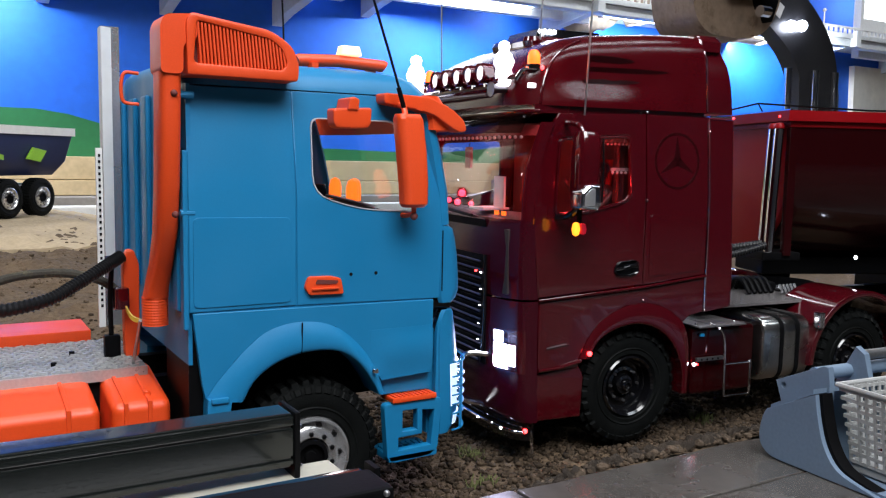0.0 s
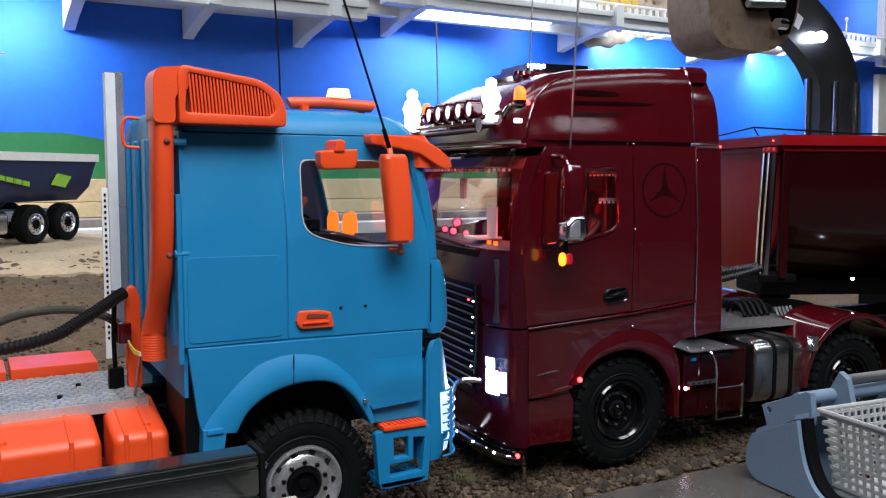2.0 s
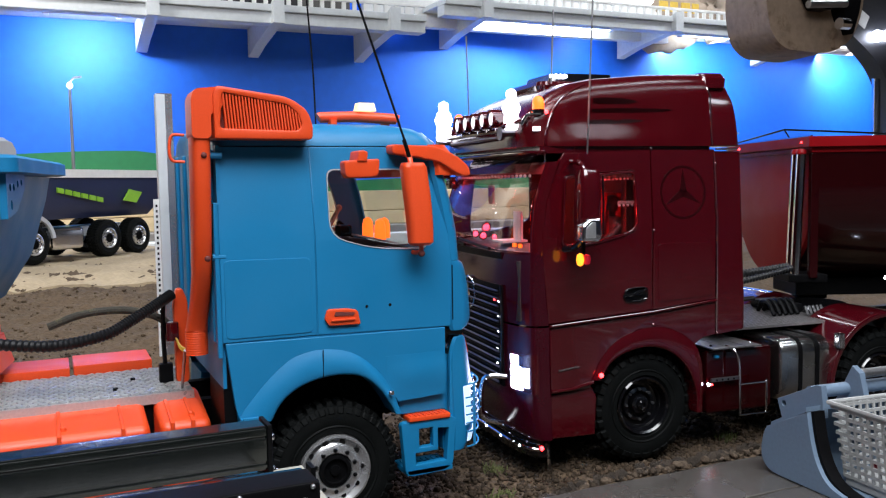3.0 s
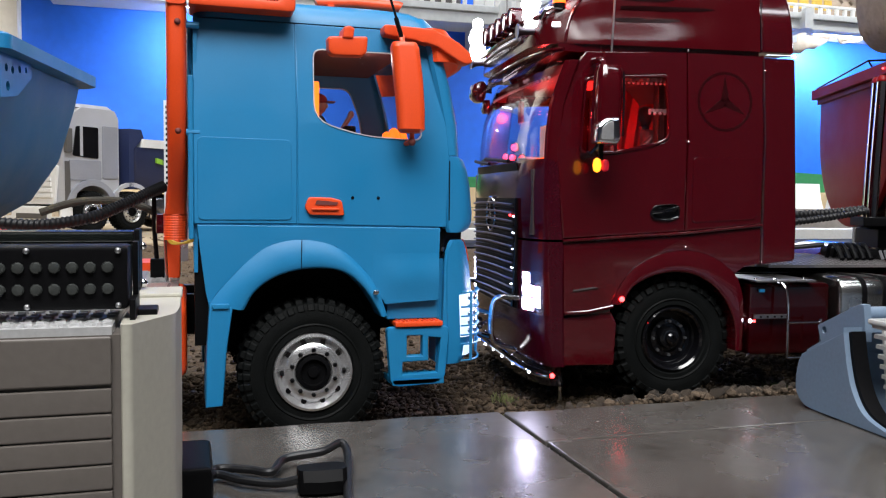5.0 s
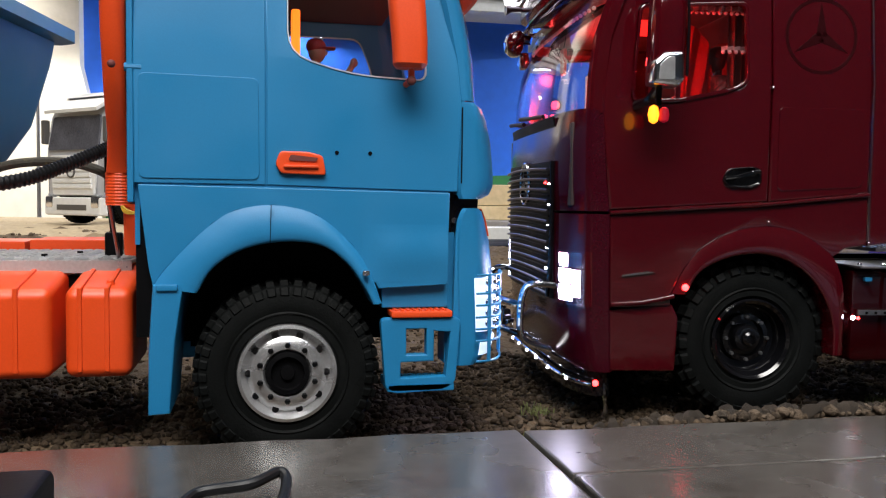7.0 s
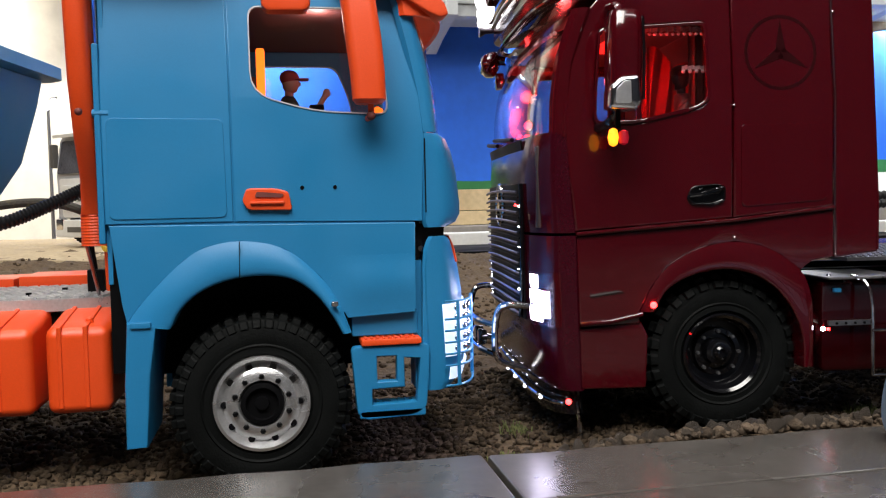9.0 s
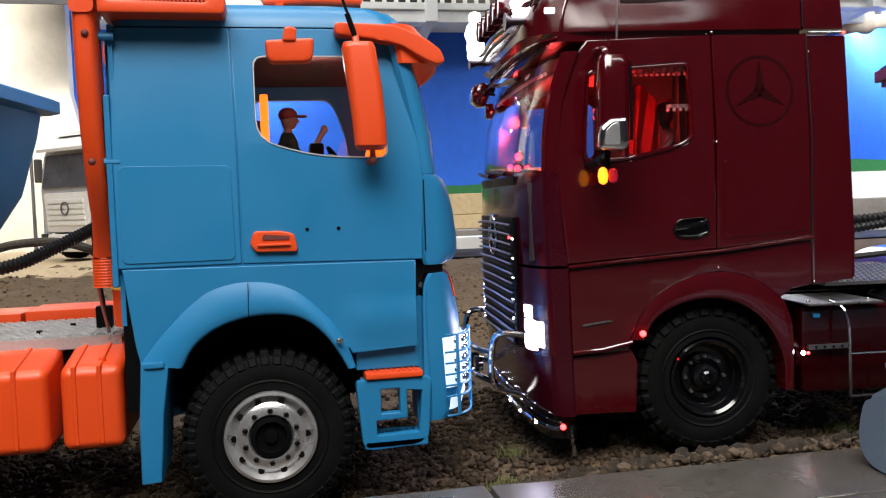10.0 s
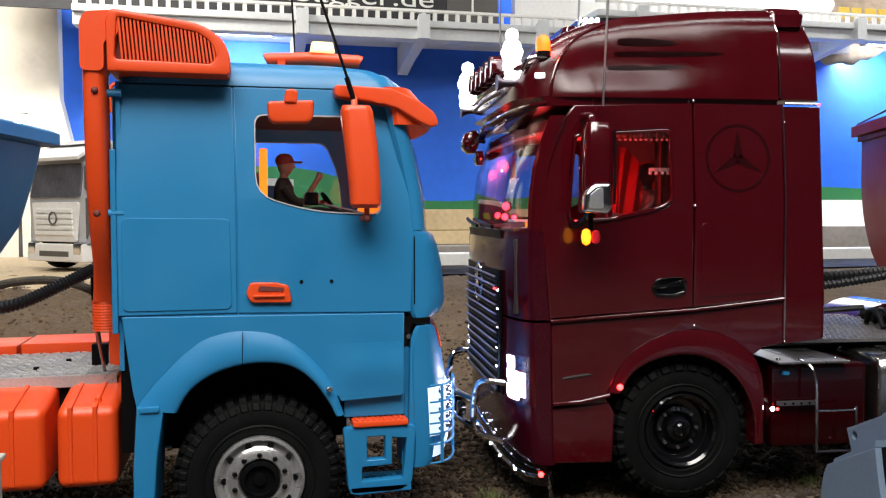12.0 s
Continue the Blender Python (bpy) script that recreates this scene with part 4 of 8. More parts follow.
part("roof", roof, M_BLUE, blue)
part("rear_wall", boxed(-0.0632, -0.0612, 0.003, BW - 0.003, 0.10, 0.2368), M_BLUE, blue)
for y in (0.012, 0.045, 0.078, 0.111, 0.144):
    part("rear_rib", boxed(-0.0662, -0.0630, y, y + 0.014, 0.125, 0.235, bev=0.0015), M_BLUE, blue)
part("corner_trim", boxed(-0.0660, -0.0632, -0.0002, 0.006, 0.118, 0.205, bev=0.0008), M_BLUE, blue)
part("cab_floor", boxed(-0.0612, 0.076, 0.003, BW - 0.003, 0.122, 0.126), M_BLACK, blue)

# sun visor, mirrors, handle
shade_b = part("sun_visor", front_sheet([(0.2375, 0.0655, 0.0190), (0.2310, 0.0680, 0.0235), (0.2240, 0.0700, 0.0250), (0.2190, 0.0705, 0.0245)], 1, BW + 0.004, thick=0.002), M_ORANGE, blue)
shade_b.location.y = -0.002
part("visor_arm", plate(rounded([(0.0387, 0.2375), (0.0668, 0.2366), (0.0800, 0.2312), (0.0890, 0.2250), (0.0912, 0.2190), (0.0868, 0.2178), (0.0815, 0.2200), (0.0700, 0.2268), (0.0600, 0.2292), (0.0387, 0.2320)], 0.002), "y", -0.0045, 0.006, bev=0.001), M_ORANGE, blue)
mirror = new("side_mirror")
mirror.parent = blue
mirror["label"] = "tall orange side mirror on a short arm"
part("housing", loft([ring_rect(0.0465, 0.0580, -0.0170, -0.0090, 0.1772, 0.003), ring_rect(0.0450, 0.0596, -0.0190, -0.0080, 0.1790, 0.004), ring_rect(0.0443, 0.0594, -0.0195, -0.0080, 0.190, 0.004), ring_rect(0.0425, 0.0582, -0.0195, -0.0080, 0.206, 0.004), ring_rect(0.0405, 0.0560, -0.0190, -0.0080, 0.2235, 0.004), ring_rect(0.0415, 0.0548, -0.0170, -0.0090, 0.2262, 0.003)]), M_ORANGE, mirror)
part("arm", tube([(0.0475, -0.012, 0.2255), (0.0475, -0.010, 0.2300), (0.0480, -0.002, 0.2320)], 0.0016), M_ORANGE, mirror)
part("mount", tube([(0.0530, -0.013, 0.1780), (0.0532, -0.012, 0.1735), (0.0530, -0.004, 0.1722), (0.0528, 0.001, 0.1722)], 0.0014), M_ORANGE, mirror)
dot("bolt", (0.0531, -0.0128, 0.1722), 0.0021, M_INTERIOR, mirror)
top_mirror = new("kerb_mirror")
top_mirror.parent = blue
top_mirror["label"] = "small orange kerb mirror above the window"
part("housing", plate(rounded([(0.0062, 0.2276), (0.0285, 0.2288), (0.0277, 0.2200), (0.0255, 0.2180), (0.0090, 0.2176), (0.0068, 0.2196)], 0.002), "y", -0.012, -0.004, bev=0.0014), M_ORANGE, top_mirror)
part("stem", plate(rounded([(0.0140, 0.2270), (0.0200, 0.2270), (0.0208, 0.2325), (0.0178, 0.2338), (0.0150, 0.2330)], 0.0008), "y", -0.013, 0.002, bev=0.0008), M_ORANGE, top_mirror)
handle = part("door_handle", plate(rounded([(-0.0046, 0.1355), (-0.0025, 0.1412), (0.0100, 0.1410), (0.0160, 0.1395), (0.0176, 0.1310), (-0.0020, 0.1314)], 0.0016), "y", -0.0022, 0.0008, bev=0.0008), M_ORANGE, blue, "orange recessed door handle")
part("handle_slot", plate(rounded([(0.0010, 0.1372), (0.0020, 0.1396), (0.0140, 0.1385), (0.0130, 0.1368)], 0.0008), "y", -0.0027, -0.0018), M_INTERIOR, handle)
part("handle_bar", boxed(-0.001, 0.014, -0.0034, -0.0022, 0.1340, 0.1352, bev=0.0004), M_ORANGE, handle)
for x in (0.0222, 0.0370):
    part("screw_hole", lathe([(0.0009, -0.0003), (0.0009, 0.001)], (x, 0, 0.1411), seg=12), M_GLOSSBLACK, blue)
for y, z in ((0.014, 0.1800), (0.012, 0.1755)):
    part("hood_mirror", boxed(0.0815, 0.0865, y, y + 0.008, z, z + 0.0028, bev=0.0008), M_ORANGE, blue)

# snorkel with its grille
snorkel = new("air_intake")
snorkel.parent = blue
snorkel["label"] = "orange air intake with a slatted grille and upright pipe"
G_OUT = rounded([(-0.0650, 0.2398), (-0.0108, 0.2396), (-0.0100, 0.2470), (-0.0130, 0.2560), (-0.0235, 0.2632), (-0.0632, 0.2684), (-0.0655, 0.2640)], [0.001, 0.002, 0.004, 0.006, 0.008, 0.002, 0.002])
G_IN = rounded([(-0.0618, 0.2455), (-0.0190, 0.2447), (-0.0165, 0.2480), (-0.0190, 0.2545), (-0.0250, 0.2590), (-0.0604, 0.2648)], 0.002)
part("grille_frame", plate(G_OUT, "y", -0.0088, 0.02, holes=[G_IN], bev=0.0012), M_ORANGE, snorkel)
part("grille_back", plate(G_IN, "y", -0.004, -0.002), M_INTERIOR, snorkel)
for i in range(25):
    x0 = -0.0600 + i * 0.00172
    zt = min(0.2645 - (x0 + 0.0604) * 0.155, 0.2590 - (x0 + 0.025) * 0.7 if x0 > -0.025 else 1)
    ob = part("slat", plate([(x0 + 0.0012, 0.2450), (x0 + 0.0021, 0.2450), (x0 + 0.0006, zt), (x0 - 0.0003, zt)], "y", -0.0080, -0.004), M_ORANGE, snorkel, smooth=0)
part("elbow", loft([[(x, y, z) for x, z in r] for y, r in ((-0.0075, rounded([(-0.0745, 0.2665), (-0.0600, 0.2680), (-0.0600, 0.2560), (-0.0665, 0.2540), (-0.0665, 0.2400), (-0.0768, 0.2400), (-0.0768, 0.2620)], 0.003)), (0.0140, rounded([(-0.0745, 0.2665), (-0.0600, 0.2680), (-0.0600, 0.2560), (-0.0665, 0.2540), (-0.0665, 0.2400), (-0.0768, 0.2400), (-0.0768, 0.2620)], 0.003)))]), M_ORANGE, snorkel, smooth=25)
rows = []
for z, xc, yc, rx, ry in ((0.2410, -0.0716, 0.0032, 0.0052, 0.0100), (0.2214, -0.0716, 0.0040, 0.0052, 0.0100), (0.1900, -0.0716, 0.0070, 0.0052, 0.0095), (0.1650, -0.0714, 0.0130, 0.0052, 0.0085), (0.1480, -0.0716, 0.0220, 0.0052, 0.0075), (0.1360, -0.0725, 0.0280, 0.0056, 0.0066), (0.1310, -0.0728, 0.0295, 0.0060, 0.0064)):
    rows.append([(xc + rx * math.cos(a) * (abs(math.cos(a)) ** -0.4 if abs(math.cos(a)) > 1e-3 else 1), yc + ry * math.sin(a) * (abs(math.sin(a)) ** -0.4 if abs(math.sin(a)) > 1e-3 else 1), z) for a in [2 * math.pi * i / 24 + 0.01 for i in range(24)]])
part("pipe", loft(rows), M_ORANGE, snorkel, smooth=50)
part("bellows", lathe([(0.0063 + (0.00022 if k % 2 else 0), 0.1312 - 0.0007 * k) for k in range(22)], (-0.0730, 0.0296, 0), "z", 28), M_ORANGE, snorkel, smooth=0)
for z in (0.2311, 0.1749):
    part("strut", tube([(-0.0668, 0.0015, z), (-0.0600, 0.0015, z)], 0.0019), M_BLUE, blue)
    dot("strut_bolt", (-0.0708, -0.0062, z), 0.0017, M_INTERIOR, blue)

# roof bar, beacon, aerials
part("roof_bar", tube([(0.0072, 0.040, 0.2556), (0.0080, 0.040, 0.2560), (0.030, 0.036, 0.2566), (0.0555, 0.031, 0.2550), (0.0562, 0.031, 0.2546)], 0.0034, 14), M_ORANGE, blue)
for x in (0.013, 0.048):
    part("bar_foot", boxed(x, x + 0.004, 0.033, 0.039, 0.247, 0.2545), M_ORANGE, blue)
part("roof_beacon", loft([ring_rect(0.030, 0.043, 0.031, 0.041, 0.2600, 0.002), ring_rect(0.031, 0.042, 0.032, 0.040, 0.2650, 0.002)]), glow("cream_beacon", (1.0, 0.75, 0.35), 1.1), blue, "cream roof beacon")
part("aerial", tube(curve([(0.0478, -0.0105, 0.2290), (0.0400, -0.0100, 0.2530), (0.0230, -0.0090, 0.3030), (-0.012, -0.008, 0.4050)], 6), 0.0007, seg=6), M_BLACK, blue)
part("aerial_base", tube([(0.0478, -0.0105, 0.2280), (0.0440, -0.0103, 0.2400)], 0.0013, seg=8), M_BLACK, blue)
part("aerial", tube(curve([(0.0270, 0.1128, 0.2490), (0.0255, 0.1128, 0.30), (0.0200, 0.1128, 0.38)], 5), 0.0006, seg=6), M_BLACK, blue)

# inside of the cab
for sy in (0.032, 0.098):
    part("seat", loft([ring_rect(-0.004, 0.022, sy, sy + 0.038, 0.140, 0.006), ring_rect(-0.004, 0.024, sy - 0.002, sy + 0.040, 0.166 if sy > 0.05 else 0.158, 0.006)]), M_INTERIOR, blue)
    part("seat_back", loft([ring_rect(-0.004, 0.006, sy, sy + 0.038, 0.155, 0.004), ring_rect(-0.006, 0.003, sy + 0.002, sy + 0.036, 0.196, 0.004)]), M_DASH, blue)
part("cabin_light", boxed(0.0030, 0.0070, 0.024, 0.030, 0.182, 0.208, bev=0.001), M_NEON, blue, "glowing orange cabin light")
part("rear_bulkhead", plate([(0.006, 0.126), (BW - 0.006, 0.126), (BW - 0.012, 0.235), (0.012, 0.235)], "x", -0.024, -0.022), M_INTERIOR, blue)
part("headliner", boxed(-0.024, 0.064, 0.012, BW - 0.012, 0.231, 0.234), M_INTERIOR, blue)
dash = plate([(0.046, 0.126), (0.046, 0.165), (0.052, 0.173), (0.074, 0.170), (0.085, 0.162), (0.085, 0.126)], "y", 0.008, BW - 0.008, bev=0.001)
part("dashboard", dash, M_DASH, blue)
wheel_bm = lathe([(0.0088 + 0.0011 * math.cos(a), 0.0011 * math.sin(a)) for a in [2 * math.pi * i / 8 for i in range(8)]], seg=28, axis="z", closed=True)
bmesh.ops.transform(wheel_bm, matrix=pose(0.048, 0.116, 0.180, 0, 55, 0), verts=wheel_bm.verts[:])
part("steering_wheel", wheel_bm, M_BLACK, blue)
part("dash_cowl", plate(rounded([(0.026, 0.130), (0.026, 0.1720), (0.034, 0.1790), (0.046, 0.1770), (0.078, 0.1700), (0.078, 0.130)], 0.003), "y", 0.062, 0.094, bev=0.001), M_DASH, blue)
part("dash_box", boxed(0.0290, 0.0370, 0.068, 0.082, 0.1792, 0.1868, bev=0.0012), M_GLOSSBLACK, blue)
part("papers", plate([(0.040, 0.1795), (0.070, 0.1725), (0.070, 0.1735), (0.040, 0.1805)], "y", 0.068, 0.092), M_PAPER, blue)
for x, y in ((0.0750, 0.100), (0.0850, 0.118), (0.0780, 0.135)):
    part("dash_lamp", lathe([(0.0042, 0.170), (0.0042, 0.179), (0.0030, 0.1835), (0.0008, 0.185)], (x - 0.006, y, 0.004), "z", 16), M_ORANGELAMP, blue, "glowing orange lamp on the dashboard")

# truck frame, tanks, deck
part("frame_rail", boxed(-0.46, 0.07, 0.058, 0.066, 0.058, 0.082), M_BLACK, blue)
part("frame_rail", boxed(-0.46, 0.07, 0.112, 0.120, 0.058, 0.082), M_BLACK, blue)
part("front_axle", tube([(0.0, 0.03, 0.042), (0.0, 0.148, 0.042)], 0.006), M_BLACK, blue)
part("frame_panel", boxed(-0.0630, -0.056, 0.004, 0.05, 0.060, 0.118), M_BLACK, blue)
part("spring", boxed(-0.045, 0.045, 0.060, 0.072, 0.046, 0.052), M_BLACK, blue)
wheel("front_wheel", (0.0012, 0.004, 0.0425), "black truck wheel with a bright aluminium rim", M_ALU, blue)
wheel("front_wheel", (0.0012, BW - 0.004, 0.0425), "black truck wheel with a bright aluminium rim", M_ALU, blue, flip=True)
for wx in (-0.29, -0.385):
    wheel("rear_wheel", (wx, 0.004, 0.0425), "black truck wheel with a bright aluminium rim", M_ALU, blue)
    wheel("rear_wheel", (wx, BW - 0.004, 0.0425), "black truck wheel with a bright aluminium rim", M_ALU, blue, flip=True)


def tank(x0, x1, ridges):
    bm = boxed(x0, x1, 0.021, 0.076, 0.0390, 0.0830, bev=0.0045, seg=3)
    for rx in ridges:
        block(bm, rx, rx + 0.0022, 0.0204, 0.074, 0.042, 0.0840, bev=0.0006)
    for v in bm.verts:
        if v.co.z > 0.07:
            v.co.z += (v.co.y - 0.045) * 0.17
    return bm


for tx0, tx1, ridges in ((-0.0960, -0.0672, (-0.0905, -0.0790)), (-0.200, -0.1012, (-0.117, -0.15))):
    tk = new("fuel_tank")
    tk.parent = blue
    tk["label"] = "orange plastic fuel tank with moulded ridges"
    part("body", tank(tx0, tx1, ridges), M_ORANGE, tk)
    part("knob", lathe([(0.0020, 0.0), (0.0016, 0.0022), (0.0005, 0.003)], ((tx0 + tx1) / 2 + 0.004, 0.030, 0.0800), "z", 12), M_ORANGE, tk)
    part("bracket", boxed((tx0 + tx1) / 2 - 0.003, (tx0 + tx1) / 2 + 0.003, 0.070, 0.082, 0.05, 0.075), M_BLACK, tk)
part("deck_plate", boxed(-0.260, -0.0720, 0.056, 0.1350, 0.0875, 0.0895, bev=0.0004), M_DECKBASE, blue, "bright aluminium chequer plate deck")
tread = bmesh.new()
for i in range(33):
    for j in range(15):
        x, y = -0.257 + i * 0.0056 + (0.0028 if j % 2 else 0), 0.0585 + j * 0.0051
        a = radians(38 if (i + j) % 2 else -38)
        block(tread, -0.0023, 0.0023, -0.0007, 0.0007, 0.0894, 0.0906, m=Matrix.Translation((x, y, 0)) @ Matrix.Rotation(a, 4, "Z"))
tagged(part("deck_tread", tread, M_CHEQUER, blue, "raised tread pattern", smooth=0), kind="stuff")
part("deck_lip", boxed(-0.260, -0.0720, 0.0548, 0.0560, 0.0835, 0.0896), M_CHEQUER, blue)
for x in (-0.116, -0.104):
    part("deck_screw", lathe([(0.0015, 0.0894), (0.0015, 0.0915)], (x, 0.075 + (x + 0.116) * 2, 0), "z", 10), M_BLACK, blue)
part("deck_side", boxed(-0.1380, -0.0880, 0.137, 0.178, 0.0860, 0.0955, bev=0.0006), M_ORANGE, blue)
part("deck_side", boxed(-0.2600, -0.1405, 0.137, 0.178, 0.0860, 0.0945, bev=0.0006), M_ORANGE, blue)
part("hose_bracket", plate(rounded([(-0.0790, 0.0895), (-0.0710, 0.0895), (-0.0705, 0.142), (-0.0735, 0.150), (-0.0772, 0.150), (-0.0795, 0.142)], 0.003), "y", 0.078, 0.084, bev=0.0012), M_ORANGE, blue, "orange upright hose bracket")
part("hose_socket", boxed(-0.0850, -0.0775, 0.0705, 0.0785, 0.118, 0.130, bev=0.001), M_RED, blue)
part("black_clamp", boxed(-0.0890, -0.0805, 0.082, 0.088, 0.0895, 0.1020, bev=0.001), M_BLACK, blue)
part("cable", tube(curve([(-0.0860, 0.074, 0.142), (-0.0862, 0.079, 0.122), (-0.0850, 0.085, 0.1000)]), 0.0014), M_BLACK, blue)
part("corrugated_hose", tube(curve([(-0.0800, 0.077, 0.1470), (-0.0900, 0.071, 0.1420), (-0.105, 0.064, 0.1345), (-0.122, 0.057, 0.1275), (-0.150, 0.058, 0.1235), (-0.185, 0.070, 0.126)], 22), 0.0030, seg=12, wave=0.22), M_HOSE, blue, "black corrugated hose")
part("wrapped_hose", tube(curve([(-0.0800, 0.0765, 0.125), (-0.090, 0.082, 0.133), (-0.108, 0.088, 0.1375), (-0.132, 0.090, 0.1365), (-0.152, 0.090, 0.130)], 8), 0.0024, seg=10), M_BRAID, blue, "hose wrapped in worn braid")
for i in range(3):
    part("wire", tube(curve([(-0.0800, 0.072 + 0.002 * i, 0.121), (-0.077, 0.066, 0.115 - 0.001 * i), (-0.070, 0.062, 0.1125), (-0.063, 0.062, 0.1140 + 0.001 * i)]), 0.0006, seg=6), M_YELLOW, blue)
part("coupling_rod", tube([(-0.0790, 0.036, 0.118), (-0.0785, 0.060, 0.0894)], 0.0009), M_STEEL, blue)
stack = new("exhaust_stack")
stack.parent = blue
stack["label"] = "upright aluminium channel behind the cab"
SX, SY = 0.0085, 0.053
part("channel", plate([(x + SX, y + SY) for x, y in ((-0.0860, 0.094), (-0.0750, 0.094), (-0.0750, 0.106), (-0.0770, 0.106), (-0.0770, 0.0965), (-0.0860, 0.0965))], "z", 0.0955, 0.2795), M_ALU, stack)
part("front_leaf", plate([(x + SX, y + SY) for x, y in ((-0.0865, 0.088), (-0.0800, 0.092), (-0.0790, 0.1035), (-0.0865, 0.099))], "z", 0.14, 0.2785), M_WHITEPAINT, stack)
part("perforated_strip", boxed(-0.0905 + SX, -0.0868 + SX, 0.0900 + SY, 0.0925 + SY, 0.0955, 0.2060), M_WHITEPAINT, stack)
for i in range(26):
    part("strip_hole", boxed(-0.0893 + SX, -0.0880 + SX, 0.0895 + SY, 0.0905 + SY, 0.108 + i * 0.0037, 0.1098 + i * 0.0037), M_BLACK, stack, smooth=0)
part("rear_grip", tube(curve([(-0.0680, 0.085, 0.247), (-0.0760, 0.085, 0.246), (-0.0765, 0.085, 0.232), (-0.0680, 0.085, 0.230)]), 0.0010), M_ORANGE, blue)


def figure(name, place, label, shirt, cap=False, head=M_SKIN):
    """A plain seated figure in one mesh: shirt 0, bare parts 1, cap 2."""
    bm = bmesh.new()

    def paint(start, index):
        bm.faces.ensure_lookup_table()
        for f in bm.faces[start:]:
            f.material_index = index

    def ball(c, rx, ry, rz, index):
        n = len(bm.faces)
        for v in bmesh.ops.create_uvsphere(bm, u_segments=14, v_segments=10, radius=1)["verts"]:
            v.co = Vector((v.co.x * rx, v.co.y * ry, v.co.z * rz)) + Vector(c)
        paint(n, index)

    loft([ring_rect(-0.006, 0.006, -0.009, 0.009, 0, 0.004), ring_rect(-0.006, 0.0065, -0.0105, 0.0105, 0.012, 0.005), ring_rect(-0.0055, 0.006, -0.0120, 0.0120, 0.022, 0.005), ring_rect(-0.004, 0.004, -0.008, 0.008, 0.0265, 0.0035), ring_rect(-0.003, 0.003, -0.004, 0.004, 0.0280, 0.002)], bm=bm)
    n = len(bm.faces)
    tube([(0.0, 0, 0.026), (0.0008, 0, 0.032)], 0.0026, 10, bm=bm)
    paint(n, 1)
    ball((0.0014, 0, 0.0358), 0.0050, 0.0044, 0.0064, 1)
    ball((0.0064, 0, 0.0352), 0.0011, 0.0009, 0.0014, 1)
    ball((0.0008, 0, 0.0388), 0.0058, 0.0050, 0.0046, 2 if cap else 1)
    if cap:
        n = len(bm.faces)
        block(bm, 0.004, 0.0118, -0.0042, 0.0042, 0.0374, 0.0384, bev=0.0004)
        paint(n, 2)
    for side, arm in ((-1, ((0.0, 0.022), (0.006, 0.014), (0.011, 0.0125), (0.017, 0.0215), (0.0215, 0.0290))), (1, ((0.0, 0.022), (0.008, 0.014), (0.013, 0.0115), (0.021, 0.0125), (0.027, 0.0135)))):
        pts = [(x, side * (0.0120 - 0.12 * x), z) for x, z in arm]
        tube(curve(pts[:3], 5), 0.0029, 10, bm=bm)
        n = len(bm.faces)
        tube(curve(pts[2:], 5), 0.0016, 8, bm=bm)
        paint(n, 1)
        ball(pts[-1], 0.0022, 0.0014, 0.0026, 1)
    ob = part(name, bm, shirt, None, smooth=60)
    for extra in (head, M_CAP):
        ob.data.materials.append(extra)
    ob.matrix_world = place
    return tagged(ob, label, "figure")


figure("driver_figure", pose(0.0190, 0.116, 0.1685), "seated driver figure in a red cap inside the blue cab", mat("dark_green_shirt", (0.035, 0.04, 0.03), 0.7, grain=600, vary=0.3, bump=0.05, stain=90), True)

# tipper trailer body behind the blue truck
TUB_POSE = pose(-0.134, 0.255, 0, 0, 0, -9) @ Matrix.Translation((0.126, -0.184, 0.001))
tub = thing("blue_tipper_trailer", TUB_POSE, "light blue steel tipper trailer behind the blue truck", "trailer")
body = loft([ring_rect(-0.95, -0.192, 0.035, 0.150, 0.118, 0.012), ring_rect(-0.95, -0.168, 0.016, 0.168, 0.135, 0.016), ring_rect(-0.95, -0.150, 0.004, 0.176, 0.165, 0.016), ring_rect(-0.95, -0.139, 0.0, 0.178, 0.205, 0.014), ring_rect(-0.95, -0.136, 0.0, 0.178, 0.222, 0.012)])
part("body", body, M_BLUE, tub)
rim_b = loft([ring_rect(-0.955, -0.131, -0.005, 0.183, 0.2225, 0.008), ring_rect(-0.955, -0.126, -0.006, 0.184, 0.2235, 0.008), ring_rect(-0.955, -0.126, -0.006, 0.184, 0.2315, 0.008), ring_rect(-0.955, -0.130, -0.003, 0.181, 0.2335, 0.008)])
part("rim", rim_b, M_BLUE, tub)
hb = plate([(0.002, 0.2225), (0.055, 0.2225), (0.055, 0.214), (0.030, 0.200), (0.002, 0.196)], "x", -0.1375, -0.1335, holes=[arc(0.012, 0.2145, 0.0024, 0, 330, 9), arc(0.022, 0.2145, 0.0024, 0, 330, 9), arc(0.034, 0.2165, 0.0024, 0, 330, 9), arc(0.014, 0.2040, 0.0030, 0, 330, 9), arc(0.045, 0.2175, 0.0020, 0, 330, 9)])
part("bracket", hb, M_BLUE, tub, "drilled blue bracket plate")
part("trailer_rail", boxed(-0.95, -0.165, 0.060, 0.118, 0.100, 0.120, bev=0.002), M_ORANGE, tub, "orange trailer frame")
part("coupling", loft([ring_rect(-0.21, -0.150, 0.03, 0.09, 0.0985, 0.01), ring_rect(-0.20, -0.155, 0.035, 0.085, 0.118, 0.008)]), M_ORANGE, tub)
for wx in (-0.72, -0.82):
    wheel("trailer_wheel", (wx, 0.004, 0.0425), "black trailer wheel with a bright aluminium rim", M_ALU, tub)
    wheel("trailer_wheel", (wx, BW - 0.004, 0.0425), "black trailer wheel with a bright aluminium rim", M_ALU, tub, flip=True)
